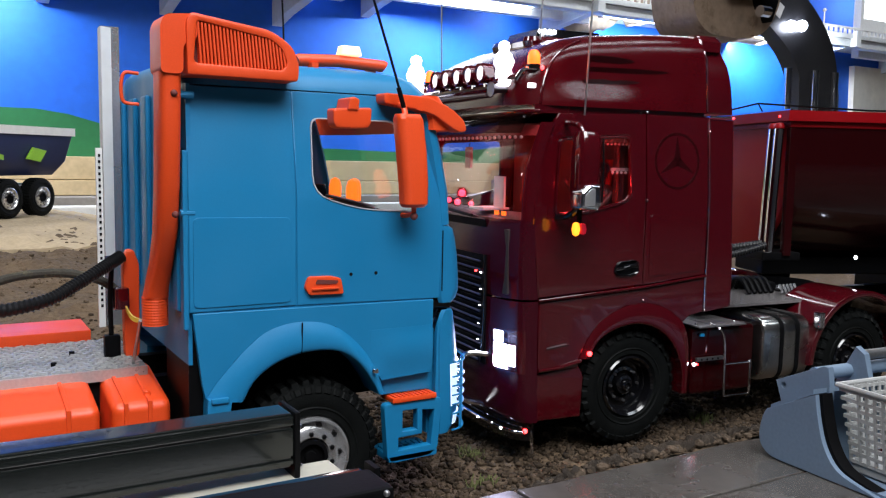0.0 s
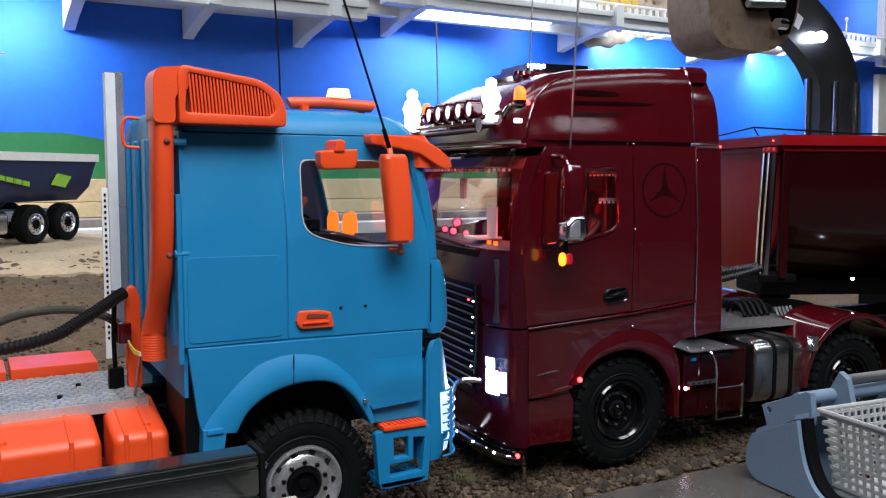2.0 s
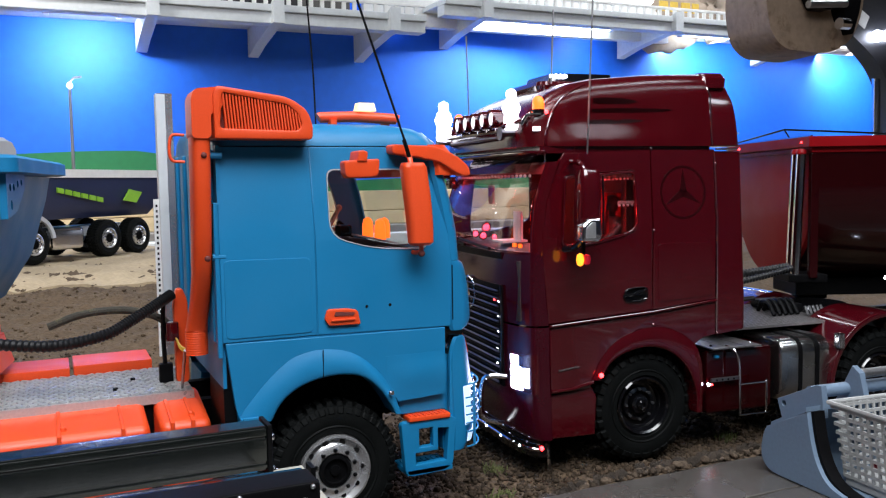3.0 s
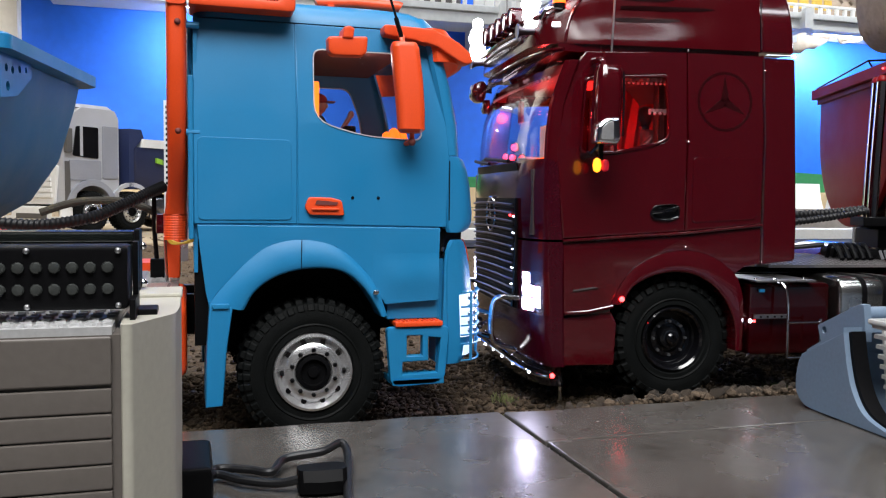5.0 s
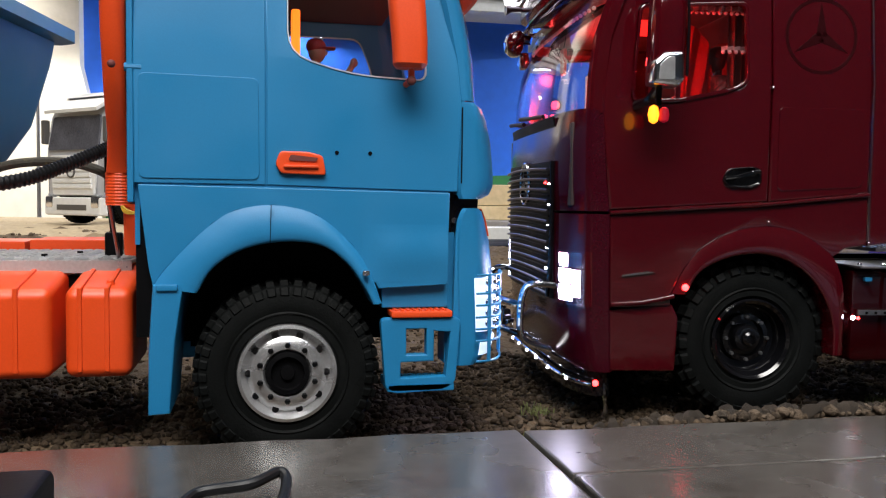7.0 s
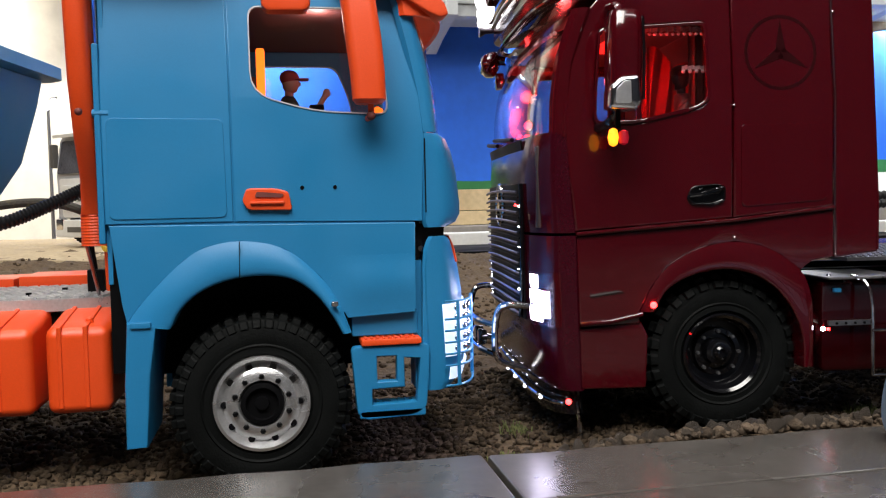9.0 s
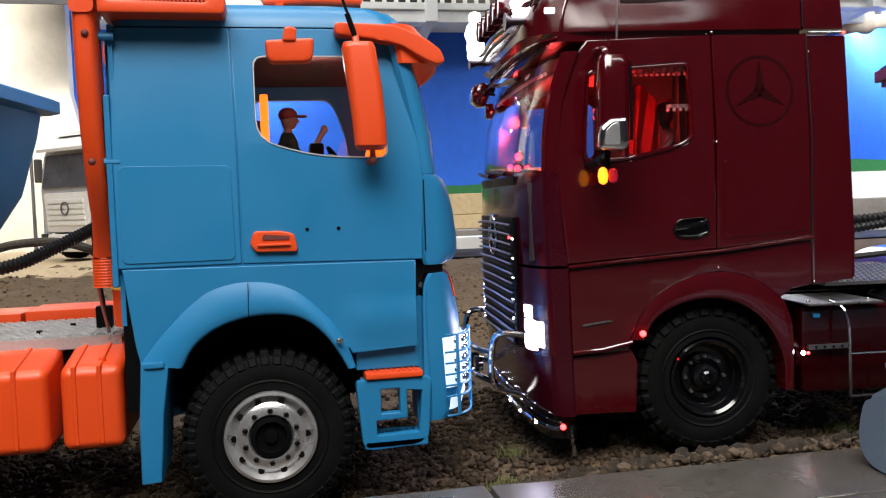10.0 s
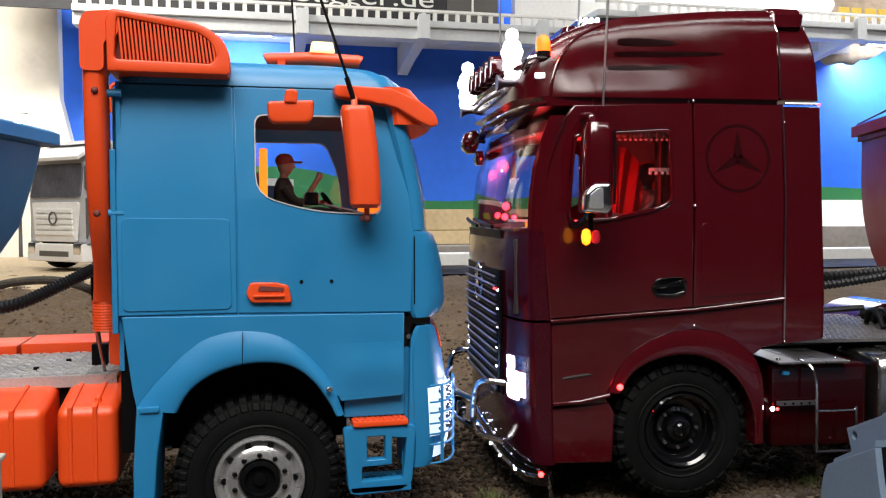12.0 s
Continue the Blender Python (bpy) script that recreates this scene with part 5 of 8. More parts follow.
part("trailer_axle", boxed(-0.85, -0.69, 0.03, 0.148, 0.036, 0.101), M_BLACK, tub)


# ---------------------------------------------------------------- red truck (its own axes: front towards -x)
RED_POSE = pose(0.2224, 0.0041, 0, 0, 0, -5.66)
red = thing("red_truck", RED_POSE, "glossy dark maroon model truck tractor with its lights on", "truck")
RW = 0.178
R_WIN = rounded([(-0.0535, 0.2175), (0.0015, 0.2208), (0.0025, 0.1805), (-0.0050, 0.1765), (-0.0340, 0.1700), (-0.0570, 0.1690), (-0.0572, 0.1800)], [0.004, 0.004, 0.004, 0.006, 0.004, 0.004, 0.01])
both_sides("door", lambda: lean(plate([(-0.0668, 0.1172), (0.0140, 0.1222), (0.0140, 0.1820), (0.0140, 0.2350), (-0.0530, 0.2330), (-0.0592, 0.2250), (-0.0685, 0.1980), (-0.0705, 0.1820), (-0.0712, 0.1640), (-0.0690, 0.1400)], "y", 0.0, 0.0025, holes=[R_WIN], bev=0.0011), 0.182, 0.06), M_RED, red, width=RW)
both_sides("door_window", lambda: lean(plate(R_WIN, "y", 0.0012, 0.0018), 0.182, 0.06), M_TINT, red, width=RW)
both_sides("window_frame", lambda: lean(plate(R_WIN, "y", -0.0010, 0.0016, holes=[[((x + 0.028) * 0.95 - 0.028, (z - 0.195) * 0.925 + 0.195) for x, z in R_WIN]], bev=0.0007), 0.182, 0.06), M_RED, red, width=RW)
part("window_divider", lean(boxed(-0.0352, -0.0328, -0.0003, 0.0015, 0.1702, 0.2190), 0.182, 0.06), M_RED, red)
both_sides("sleeper_panel", lambda: lean(plate([(0.0148, 0.1222), (0.0672, 0.1270), (0.0668, 0.1820), (0.0660, 0.2345), (0.0148, 0.2350), (0.0148, 0.1820)], "y", 0.0, 0.0025, bev=0.0011), 0.182, 0.06), M_RED, red, width=RW)
part("locker_panel", plate(rounded([(0.0185, 0.1275), (0.0635, 0.1300), (0.0635, 0.1690), (0.0185, 0.1690)], 0.003), "y", -0.0005, 0.0008, bev=0.0003), M_RED, red)
both_sides("side_deflector", lambda: lean(plate([(0.0682, 0.1005), (0.0910, 0.1030), (0.0914, 0.1275), (0.0886, 0.2338), (0.0672, 0.2338), (0.0680, 0.1275)], "y", 0.0, 0.004, bev=0.0011), 0.182, 0.06), M_RED, red, width=RW)
def bowed(bm):
    """Bends a plate inwards towards its top."""
    bmesh.ops.bisect_plane(bm, geom=bm.verts[:] + bm.edges[:] + bm.faces[:], plane_co=(0, 0, 0.2480), plane_no=(0, 0, 1))
    for k in range(1, 9):
        bmesh.ops.bisect_plane(bm, geom=bm.verts[:] + bm.edges[:] + bm.faces[:], plane_co=(0, 0, 0.2480 + 0.0045 * k), plane_no=(0, 0, 1))
    for v in bm.verts:
        v.co.y += 8.0 * max(0.0, v.co.z - 0.246) ** 2
    return bm


both_sides("upper_deflector", lambda: bowed(lean(plate([(0.0660, 0.2372), (0.0888, 0.2372), (0.0872, 0.2700), (0.0862, 0.2830), (0.0850, 0.2875), (0.0815, 0.2908), (0.0640, 0.2900), (0.0640, 0.2840), (0.0655, 0.2740)], "y", 0.0004, 0.018, bev=0.0016), 0.182, 0.06)), M_RED, red, width=RW)
# chrome tubes added to imitate glints along the lacquered seams
part("deflector_glint", tube([(0.0675, 0.0022, 0.2352), (0.0865, 0.0022, 0.2352)], 0.0007, 8), M_CHROME, red, "thin chrome strip added for the glint at the seam")
part("seam_glint", tube([(0.0677, -0.0003, 0.1030), (0.0677, -0.0003, 0.1820), (0.0668, 0.0028, 0.2335)], 0.0005, 8), M_CHROME, red, "thin chrome tube added for the glint along the edge")
part("seam_glint", tube([(0.0656, 0.0038, 0.2385), (0.0652, 0.0060, 0.2740), (0.0640, 0.0130, 0.2860)], 0.0005, 8), M_CHROME, red, "thin chrome tube added for the glint along the edge")
part("rear_edge", tube([(0.0908, -0.0001, 0.1040), (0.0912, 0.0003, 0.1275), (0.0886, 0.0036, 0.2330)], 0.0005, 8), M_RED, red)
dot("strip_led", (0.0880, 0.0025, 0.2350), 0.0008, M_REDLED, red)
both_sides("waist_trim", lambda: plate([(-0.0668, 0.1152), (0.0140, 0.1205), (0.0672, 0.1258), (0.0672, 0.1266), (0.0140, 0.1213), (-0.0668, 0.1164)], "y", -0.0012, 0.001, bev=0.0004), M_RED, red, width=RW)
for px, pz in ((0.0144, 0.2360), (0.0146, 0.1785), (0.0146, 0.1120), (0.0680, 0.1020), (0.0676, 0.2250)):
    dot("body_stud", (px, -0.0004 + 0.06 * max(0, pz - 0.182), pz), 0.0008, M_CHROME, red)

part("waist_line", tube([(-0.0668, -0.0008, 0.1158), (-0.0400, -0.0012, 0.1176), (0.0140, -0.0012, 0.1209), (0.0672, -0.0008, 0.1262)], 0.0010), M_RED, red)
part("lower_line", tube([(-0.0652, -0.0004, 0.0707), (-0.0500, -0.0010, 0.0716), (-0.0335, -0.0008, 0.0747)], 0.0012), M_RED, red)

# wheel arch, lower body
RA_IN = [(-0.0270, 0.0760), (-0.0218, 0.0855), (-0.0130, 0.0915), (-0.0010, 0.0953), (0.0120, 0.0962), (0.0250, 0.0930), (0.0370, 0.0850), (0.0455, 0.0735), (0.0500, 0.0600), (0.0505, 0.0450)]
RA_OUT = [(-0.0345, 0.0760), (-0.0283, 0.0880), (-0.0203, 0.0980), (-0.0100, 0.1043), (0.0020, 0.1085), (0.0154, 0.1098), (0.0280, 0.1078), (0.0390, 0.1028), (0.0495, 0.0945), (0.0535, 0.0870), (0.0560, 0.0750), (0.0562, 0.0450)]
both_sides("fender", lambda: arch_fender(RA_IN, RA_OUT, 0, 36, bulge=0.38), M_RED, red, width=RW)
both_sides("lower_panel", lambda: plate([(-0.0664, 0.1145), (0.0140, 0.1198), (0.0672, 0.1250), (0.0675, 0.1010), (0.0560, 0.0990)] + [p for p in reversed(RA_OUT[:9])] + [(-0.0345, 0.0700), (-0.0655, 0.0690)], "y", 0.0, 0.003, bev=0.0011), M_RED, red, width=RW)
both_sides("side_skirt", lambda: plate(rounded([(-0.0655, 0.0680), (-0.0335, 0.0710), (-0.0300, 0.0640), (-0.0312, 0.0370), (-0.0650, 0.0375)], 0.0012), "y", 0.001, 0.012, bev=0.0012), M_RED, red, width=RW)
both_sides("chrome_strip", lambda: plate([(-0.0652, 0.0700), (-0.0400, 0.0725), (-0.0335, 0.0742), (-0.0335, 0.0752), (-0.0400, 0.0738), (-0.0652, 0.0714)], "y", -0.0012, 0.001), M_RED, red, width=RW)
part("side_blade", plate([(-0.0600, 0.0855), (-0.0470, 0.0872), (-0.0430, 0.0866), (-0.0600, 0.0845)], "y", -0.0008, 0.001), M_CHROME, red)
part("wheel_arch_liner", loft([[(x, y, z) for x, z in RA_IN] for y in (0.02, 0.06)], caps=False, closed=False), M_BLACK, red)
part("arch_wall", plate([(-0.04, 0.04), (0.066, 0.04), (0.066, 0.112), (-0.04, 0.112)], "y", 0.052, 0.056), M_BLACK, red)
wheel("front_wheel", (0.0108, 0.0060, 0.0520), "knobbly black truck wheel with a gloss black dished rim", M_GLOSSBLACK, red, R=0.0408, rim=0.0205, dished=True)
wheel("front_wheel", (0.0108, RW - 0.0060, 0.0520), "knobbly black truck wheel with a gloss black dished rim", M_GLOSSBLACK, red, R=0.0408, rim=0.0205, dished=True, flip=True)

# curved front
RF = [(0.0370, -0.0650, 0.0170), (0.0420, -0.0655, 0.0200), (0.0600, -0.0660, 0.0215), (0.0900, -0.0668, 0.0218), (0.1150, -0.0668, 0.0220)]
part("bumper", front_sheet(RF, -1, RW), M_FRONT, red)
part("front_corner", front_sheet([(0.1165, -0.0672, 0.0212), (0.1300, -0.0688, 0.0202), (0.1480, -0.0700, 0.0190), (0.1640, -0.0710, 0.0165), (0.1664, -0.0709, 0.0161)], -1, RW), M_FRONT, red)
RWS = [(0.1655, -0.0708, 0.0160), (0.1820, -0.0702, 0.0160), (0.2000, -0.0682, 0.0155), (0.2170, -0.0628, 0.0150), (0.2270, -0.0590, 0.0150)]
part("windscreen", front_sheet(RWS, -1, RW - 0.004, s0=-0.95, s1=0.95, thick=0.0006), M_GLASS, red)
for s0, s1 in ((-1, -0.962), (0.962, 1)):
    part("pillar", front_sheet(RWS, -1, RW, s0=s0, s1=s1, n=8, thick=0.002), M_RED, red)
part("pillar_trim", tube([(-0.0722, 0.0008, 0.1640), (-0.0712, 0.0012, 0.1820), (-0.0694, 0.002, 0.1980), (-0.0640, 0.003, 0.2170), (-0.0600, 0.004, 0.2260)], 0.0012), M_RED, red)


def roof_lean(x, z, zt):
    """How far the roof's side stands in from its foot line at height z."""
    u = max(0.0, (z - 0.2376) / (zt - 0.2376))
    fold = 0.0056 * smoothstep(-0.068, -0.046, x) * (1 - smoothstep(-0.012, 0.052, x))
    k = min(1.0, max(0.0, (z - 0.2400) / 0.0165))
    return fold * (0.75 * k + 0.25 * k * k * (3 - 2 * k)) + min(1.0, (zt - 0.2376) / 0.04) * (0.0045 * u + 0.0095 * u ** 8)


def red_roof():
    """The high roof: sides that lean in more and more towards the top, a drooping nose."""
    rows = []
    for x, zt, inset in ((-0.0835, 0.2435, 0.030), (-0.0805, 0.2500, 0.0185), (-0.0750, 0.2585, 0.0105), (-0.0660, 0.2675, 0.0062), (-0.0540, 0.2752, 0.0044), (-0.0400, 0.2810, 0.0037), (-0.0200, 0.2850, 0.0034), (0.0000, 0.2868, 0.0034), (0.0200, 0.2884, 0.0034), (0.0350, 0.2891, 0.0034), (0.0450, 0.2894, 0.0034), (0.0550, 0.2898, 0.0034), (0.0645, 0.2900, 0.0034)):
        h = zt - 0.2376
        near = [(inset + roof_lean(x, 0.2376 + h * u, zt), 0.2376 + h * u) for u in (0, 0.05, 0.10, 0.15, 0.20, 0.25, 0.30, 0.36, 0.42, 0.5, 0.6, 0.7, 0.78, 0.85, 0.91, 0.96, 1.0)]
        fold = roof_lean(x, zt, zt) - 0.0140
        top = [(inset + 0.0185 + fold, zt + 0.0007), (inset + 0.030 + fold, zt + 0.0014), (RW / 2, zt + 0.0022)]
        half = near + top
        rows.append([(x, y, z) for y, z in half] + [(x, RW - y, z) for y, z in reversed(half[:-1])])
    return loft(rows)


part("roof", red_roof(), M_ROOF, red, smooth=50)
ridge = []
for x, z, inset, zt in ((-0.0655, 0.2385, 0.0062, 0.2678), (-0.0640, 0.2480, 0.0059, 0.2690), (-0.0600, 0.2580, 0.0052, 0.2718), (-0.0530, 0.2670, 0.0044, 0.2756), (-0.0430, 0.2745, 0.0038, 0.2800), (-0.0290, 0.2810, 0.0036, 0.2834)):
    ridge.append((x, inset + roof_lean(x, z, zt) + 0.0003, z))
part("roof_ridge", tube(curve(ridge, 6), 0.0011, 10), M_RED, red)
part("roof_gap", boxed(-0.0700, 0.0650, 0.0060, RW - 0.0060, 0.2330, 0.2380), M_RED, red)
part("roof_wing", loft([ring_rect(0.0640, 0.0835, 0.012, RW - 0.012, 0.2800, 0.003), ring_rect(0.0640, 0.0850, 0.013, RW - 0.013, 0.2870, 0.003), ring_rect(0.0640, 0.0840, 0.017, RW - 0.017, 0.2912, 0.003)]), M_RED, red)
part("rear_wall", boxed(0.0650, 0.0670, 0.003, RW - 0.003, 0.10, 0.2350), M_RED, red)
part("cab_floor", boxed(-0.066, 0.065, 0.003, RW - 0.003, 0.115, 0.119), M_BLACK, red)


def roof_mark(x0, x1, z0, z1, tall):
    """A long thin sheet on the roof's side, pointed to the rear, its dark colour standing in for a groove's shade."""
    bm, rows = bmesh.new(), []
    for i in range(21):
        u = i / 20
        x, zc, half = x0 + (x1 - x0) * u, z0 + (z1 - z0) * u, tall * math.sin(math.pi * min(1, 0.12 + u * 0.88)) ** 0.5
        row = []
        for k in (-1, -0.3, 0.3, 1):
            z = zc + half * k
            row.append(bm.verts.new((x, 0.0034 + roof_lean(x, z, 0.2875) - 0.0003, z)))
        rows.append(row)
    for a, b in zip(rows, rows[1:]):
        for k in range(3):
            bm.faces.new((a[k], a[k + 1], b[k + 1], b[k]))
    bmesh.ops.solidify(bm, geom=bm.faces[:], thickness=-0.0005)
    return bm


# flush dark sheets painted for the shade in the louvre recesses
for x0, x1, z0, z1, tall in ((-0.026, 0.008, 0.2695, 0.2690, 0.0022), (-0.028, 0.034, 0.2625, 0.2630, 0.0016), (-0.032, 0.012, 0.2545, 0.2555, 0.0016)):
    part("louvre_shade", roof_mark(x0, x1, z0, z1, tall), M_DECAL, red)

# grille with chrome-edged slats
grille = new("grille")
grille.parent = red
grille["label"] = "black grille with thin chrome slats and small lights"
part("grille_back", front_sheet([(0.0700, -0.0667, 0.0224), (0.0900, -0.0672, 0.0226), (0.1420, -0.0696, 0.0203)], -1, RW + 0.0004, s0=-0.66, s1=0.66, thick=0.0008), M_BLACK, grille)
for k in range(25):
    z = 0.0735 + k * 0.00272
    main = k % 2 == 0
    ua, d = -0.0664 - 0.0036 * max(0, (z - 0.09) / 0.06), 0.0226 - 0.0022 * max(0, (z - 0.10) / 0.05)
    half = 0.62 - 0.05 * max(0, (0.08 - z) / 0.03)
    pts = [(front_at(ua, d + (0.0014 if main else 0.0006), -1, RW, RW / 2 * (1 + s)) - 0.0004, RW / 2 * (1 + s), z - 0.003 * abs(s) ** 2) for s in [-half + half * 2 * i / 18 for i in range(19)]]
    part("slat", tube(pts, 0.0008 if main else 0.0005, seg=6), M_BRIGHTSLAT if main else M_BLACK, grille)
part("grille_frame", tube([(front_at(-0.0668, 0.0232, -1, RW, RW / 2 * (1 + s)) - 0.0006, RW / 2 * (1 + s), z) for s, z in ((-0.61, 0.071), (-0.64, 0.082), (-0.66, 0.105), (-0.66, 0.125), (-0.65, 0.142))], 0.0011), M_GLOSSBLACK, grille)
ring = lathe([(0.0118 + 0.0010 * math.cos(a), 0.0010 * math.sin(a)) for a in [2 * math.pi * i / 8 for i in range(8)]], seg=30, axis="x", closed=True)
for v in ring.verts:
    v.co += Vector((-0.0905, 0.089, 0.1310))
part("emblem_ring", ring, M_CHROME, grille, "round chrome emblem")
for a in (90, 210, 330):
    c, s = math.cos(radians(a)), math.sin(radians(a))
    part("emblem_bar", plate([(0.089 - s * 0.0024, 0.1310 + c * 0.0024), (0.089 + c * 0.0112, 0.1310 + s * 0.0112), (0.089 + s * 0.0024, 0.1310 - c * 0.0024)], "x", -0.0918, -0.0892), M_CHROME, grille)
for v, z in ((0.036, 0.1300), (0.0365, 0.1190), (0.0370, 0.1080), (0.0375, 0.0965), (0.0380, 0.0855)):
    dot("grille_led", (front_at(-0.0672, 0.0236, -1, RW, v) + 0.0004, v, z), 0.0006, M_WHITELED, grille)
dot("grille_led", (front_at(-0.0672, 0.0236, -1, RW, 0.042) + 0.0004, 0.042, 0.1305), 0.0009, M_REDLED, grille)
for s0, s1 in ((-0.97, -0.74), (0.74, 0.97)):
    lamp = new("headlight")
    lamp.parent = red
    lamp["label"] = "brightly lit white headlight"
    part("rim_lens", front_sheet([(0.0700, -0.0668, 0.0220), (0.0750, -0.0670, 0.0222), (0.0885, -0.0674, 0.0222)], -1, RW + 0.0009, s0=s0, s1=s1, n=12, thick=0.0004), M_LENS, lamp)
    for za, zb, a, b in ((0.0712, 0.0790, 0.10, 0.66), (0.0800, 0.0872, 0.10, 0.62), (0.0882, 0.0950, 0.10, 0.48), (0.0735, 0.0868, 0.70, 0.90)):
        fa, fb = (1 - b, 1 - a) if s0 < 0 else (a, b)
        part("lit_cell", front_sheet([(za, -0.0669, 0.0224), ((za + zb) / 2, -0.0671, 0.0229), (zb, -0.0673, 0.0224)], -1, RW + 0.0014, s0=s0 + (s1 - s0) * fa, s1=s0 + (s1 - s0) * fb, n=8, thick=0.0004), M_HEADLIGHT, lamp)
    part("upper_lens", front_sheet([(0.0890, -0.0674, 0.0222), (0.0955, -0.0676, 0.0220)], -1, RW + 0.0010, s0=s0 * 0.985 if s0 < 0 else s0, s1=s1, n=12, thick=0.0004), M_LENS, lamp)
    part("housing", front_sheet([(0.0690, -0.0668, 0.0218), (0.0850, -0.0670, 0.0219), (0.0965, -0.0674, 0.0218)], -1, RW + 0.0006, s0=s0 - 0.02, s1=s1 + 0.01, n=12, thick=0.0006), M_RED, lamp)
fog = part("fog_light_ring", lathe([(0.0030, 0.0), (0.0030, 0.0016), (0.0022, 0.0018), (0.0020, 0.0004)], (-0.0795, 0.0155, 0.0520), "x", 18), M_CHROME, red)
fog.matrix_basis = Matrix.Translation((-0.0795, 0.0155, 0.0520)) @ Matrix.Rotation(radians(35), 4, "Z") @ Matrix.Translation((0.0795, -0.0155, -0.0520))
bull = new("bull_bar")
bull.parent = red
bull["label"] = "polished chrome bull bar"
for sgn in (1, -1):
    def side_v(v):
        return v if sgn == 1 else RW - v
    part("hoop", tube(curve([(-0.086, side_v(0.036), 0.0420), (-0.1010, side_v(0.036), 0.0480), (-0.1030, side_v(0.036), 0.0620), (-0.1010, side_v(0.036), 0.0740), (-0.0960, side_v(0.034), 0.0775), (-0.0850, side_v(0.030), 0.0770)], 6), 0.0019), M_CHROME, bull)
part("cross_bar", tube(curve([(-0.1020, 0.036, 0.0660), (-0.1080, 0.060, 0.0660), (-0.1095, 0.089, 0.0660), (-0.1080, 0.118, 0.0660), (-0.1020, 0.142, 0.0660)], 6), 0.0019), M_CHROME, bull)
part("cross_bar", tube(curve([(-0.1010, 0.036, 0.0500), (-0.1070, 0.060, 0.0500), (-0.1085, 0.089, 0.0500), (-0.1070, 0.118, 0.0500), (-0.1010, 0.142, 0.0500)], 6), 0.0019), M_CHROME, bull)
for v in (0.052, 0.066, 0.112, 0.126):
    part("cup_lamp", lathe([(0.0040, 0.0), (0.0048, -0.0040), (0.0042, -0.0046)], (-0.1055, v, 0.0580), "x", 18), M_GLOSSBLACK, bull)
strip = [Vector((front_at(-0.0645, 0.0222, -1, RW, 0.0015 + 0.0035 * i), 0.0015 + 0.0035 * i, 0.0330 - 0.0022 * abs(1 - i / 25) ** 2)) for i in range(51)]
part("light_tube", tube(strip, 0.0011), M_CHROME, bull)
for i in range(4, 50, 7):
    p = strip[i]
    dot("tube_led", (p.x - 0.0010, p.y - 0.0006, p.z), 0.0008, M_WHITELED, bull)
dot("end_led", (-0.0705, 0.0050, 0.0306), 0.0016, M_REDLED, bull)
lip = part("bumper_lip", front_sheet([(0.0240, -0.0640, 0.0180), (0.0320, -0.0645, 0.0200), (0.0385, -0.0650, 0.0190)], -1, RW - 0.01, thick=0.0012), M_GLOSSBLACK, red)
lip.location.y = 0.005
part("drag_chain", tube([(-0.0660, 0.006, 0.0310), (-0.0655, 0.005, 0.0250), (-0.0650, 0.005, 0.0200), (-0.0648, 0.005, 0.0150)], 0.0009, seg=6, wave=0.5), M_CHROME, red)

for v0, v1 in ((0.050, 0.112), (0.100, 0.155)):
    part("wiper", tube([(front_at(-0.0708, 0.0180, -1, RW, v0 + (v1 - v0) * i / 10) - 0.001, v0 + (v1 - v0) * i / 10, 0.1665 + 0.004 * i / 10) for i in range(11)], 0.0012, 8), M_BLACK, red)
part("wiper_shelf", front_sheet([(0.1600, -0.0710, 0.0175), (0.1650, -0.0712, 0.0182)], -1, RW, s0=-0.62, s1=0.62, thick=0.001), M_BLACK, red)

# outer sun visor, roof lamps
part("sun_visor", front_sheet([(0.2330, -0.0580, 0.0215), (0.2270, -0.0600, 0.0260), (0.2200, -0.0620, 0.0285)], -1, RW - 0.002, s0=-0.93, s1=0.93, thick=0.0005), M_VISOR, red, "smoked clear sun visor")
part("visor_seam", tube([(front_at(-0.0580, 0.0220, -1, RW, v) - 0.0004, v, 0.2335) for v in [0.002 + i * 0.0087 for i in range(21)]], 0.0014), M_RED, red)
part("front_mirror_arm", tube(curve([(-0.0740, 0.158, 0.2270), (-0.0830, 0.161, 0.2285), (-0.0880, 0.163, 0.2270)]), 0.0030), M_RED, red)
fm_shift = Matrix.Translation((0.0235, 0.0, 0.0130))
fmb = loft([ring_rect(-0.1100, -0.1050, 0.157, 0.169, 0.2045, 0.0024), ring_rect(-0.1135, -0.1030, 0.154, 0.172, 0.2075, 0.0045), ring_rect(-0.1146, -0.1020, 0.153, 0.173, 0.2130, 0.0055), ring_rect(-0.1128, -0.1022, 0.154, 0.172, 0.2180, 0.0045), ring_rect(-0.1085, -0.1035, 0.157, 0.169, 0.2205, 0.0024)])
bmesh.ops.transform(fmb, matrix=fm_shift, verts=fmb.verts[:])
part("front_mirror", fmb, M_RED, red, smooth=60)
part("small_mirror", loft([ring_rect(-0.0800, -0.0760, 0.158, 0.167, 0.2090, 0.0018), ring_rect(-0.0815, -0.0748, 0.156, 0.169, 0.2130, 0.0028), ring_rect(-0.0805, -0.0755, 0.157, 0.168, 0.2190, 0.0022)]), M_RED, red, smooth=60)
bar = new("roof_light_bar")
bar.parent = red
bar["label"] = "chrome roof light bar with round lamps"
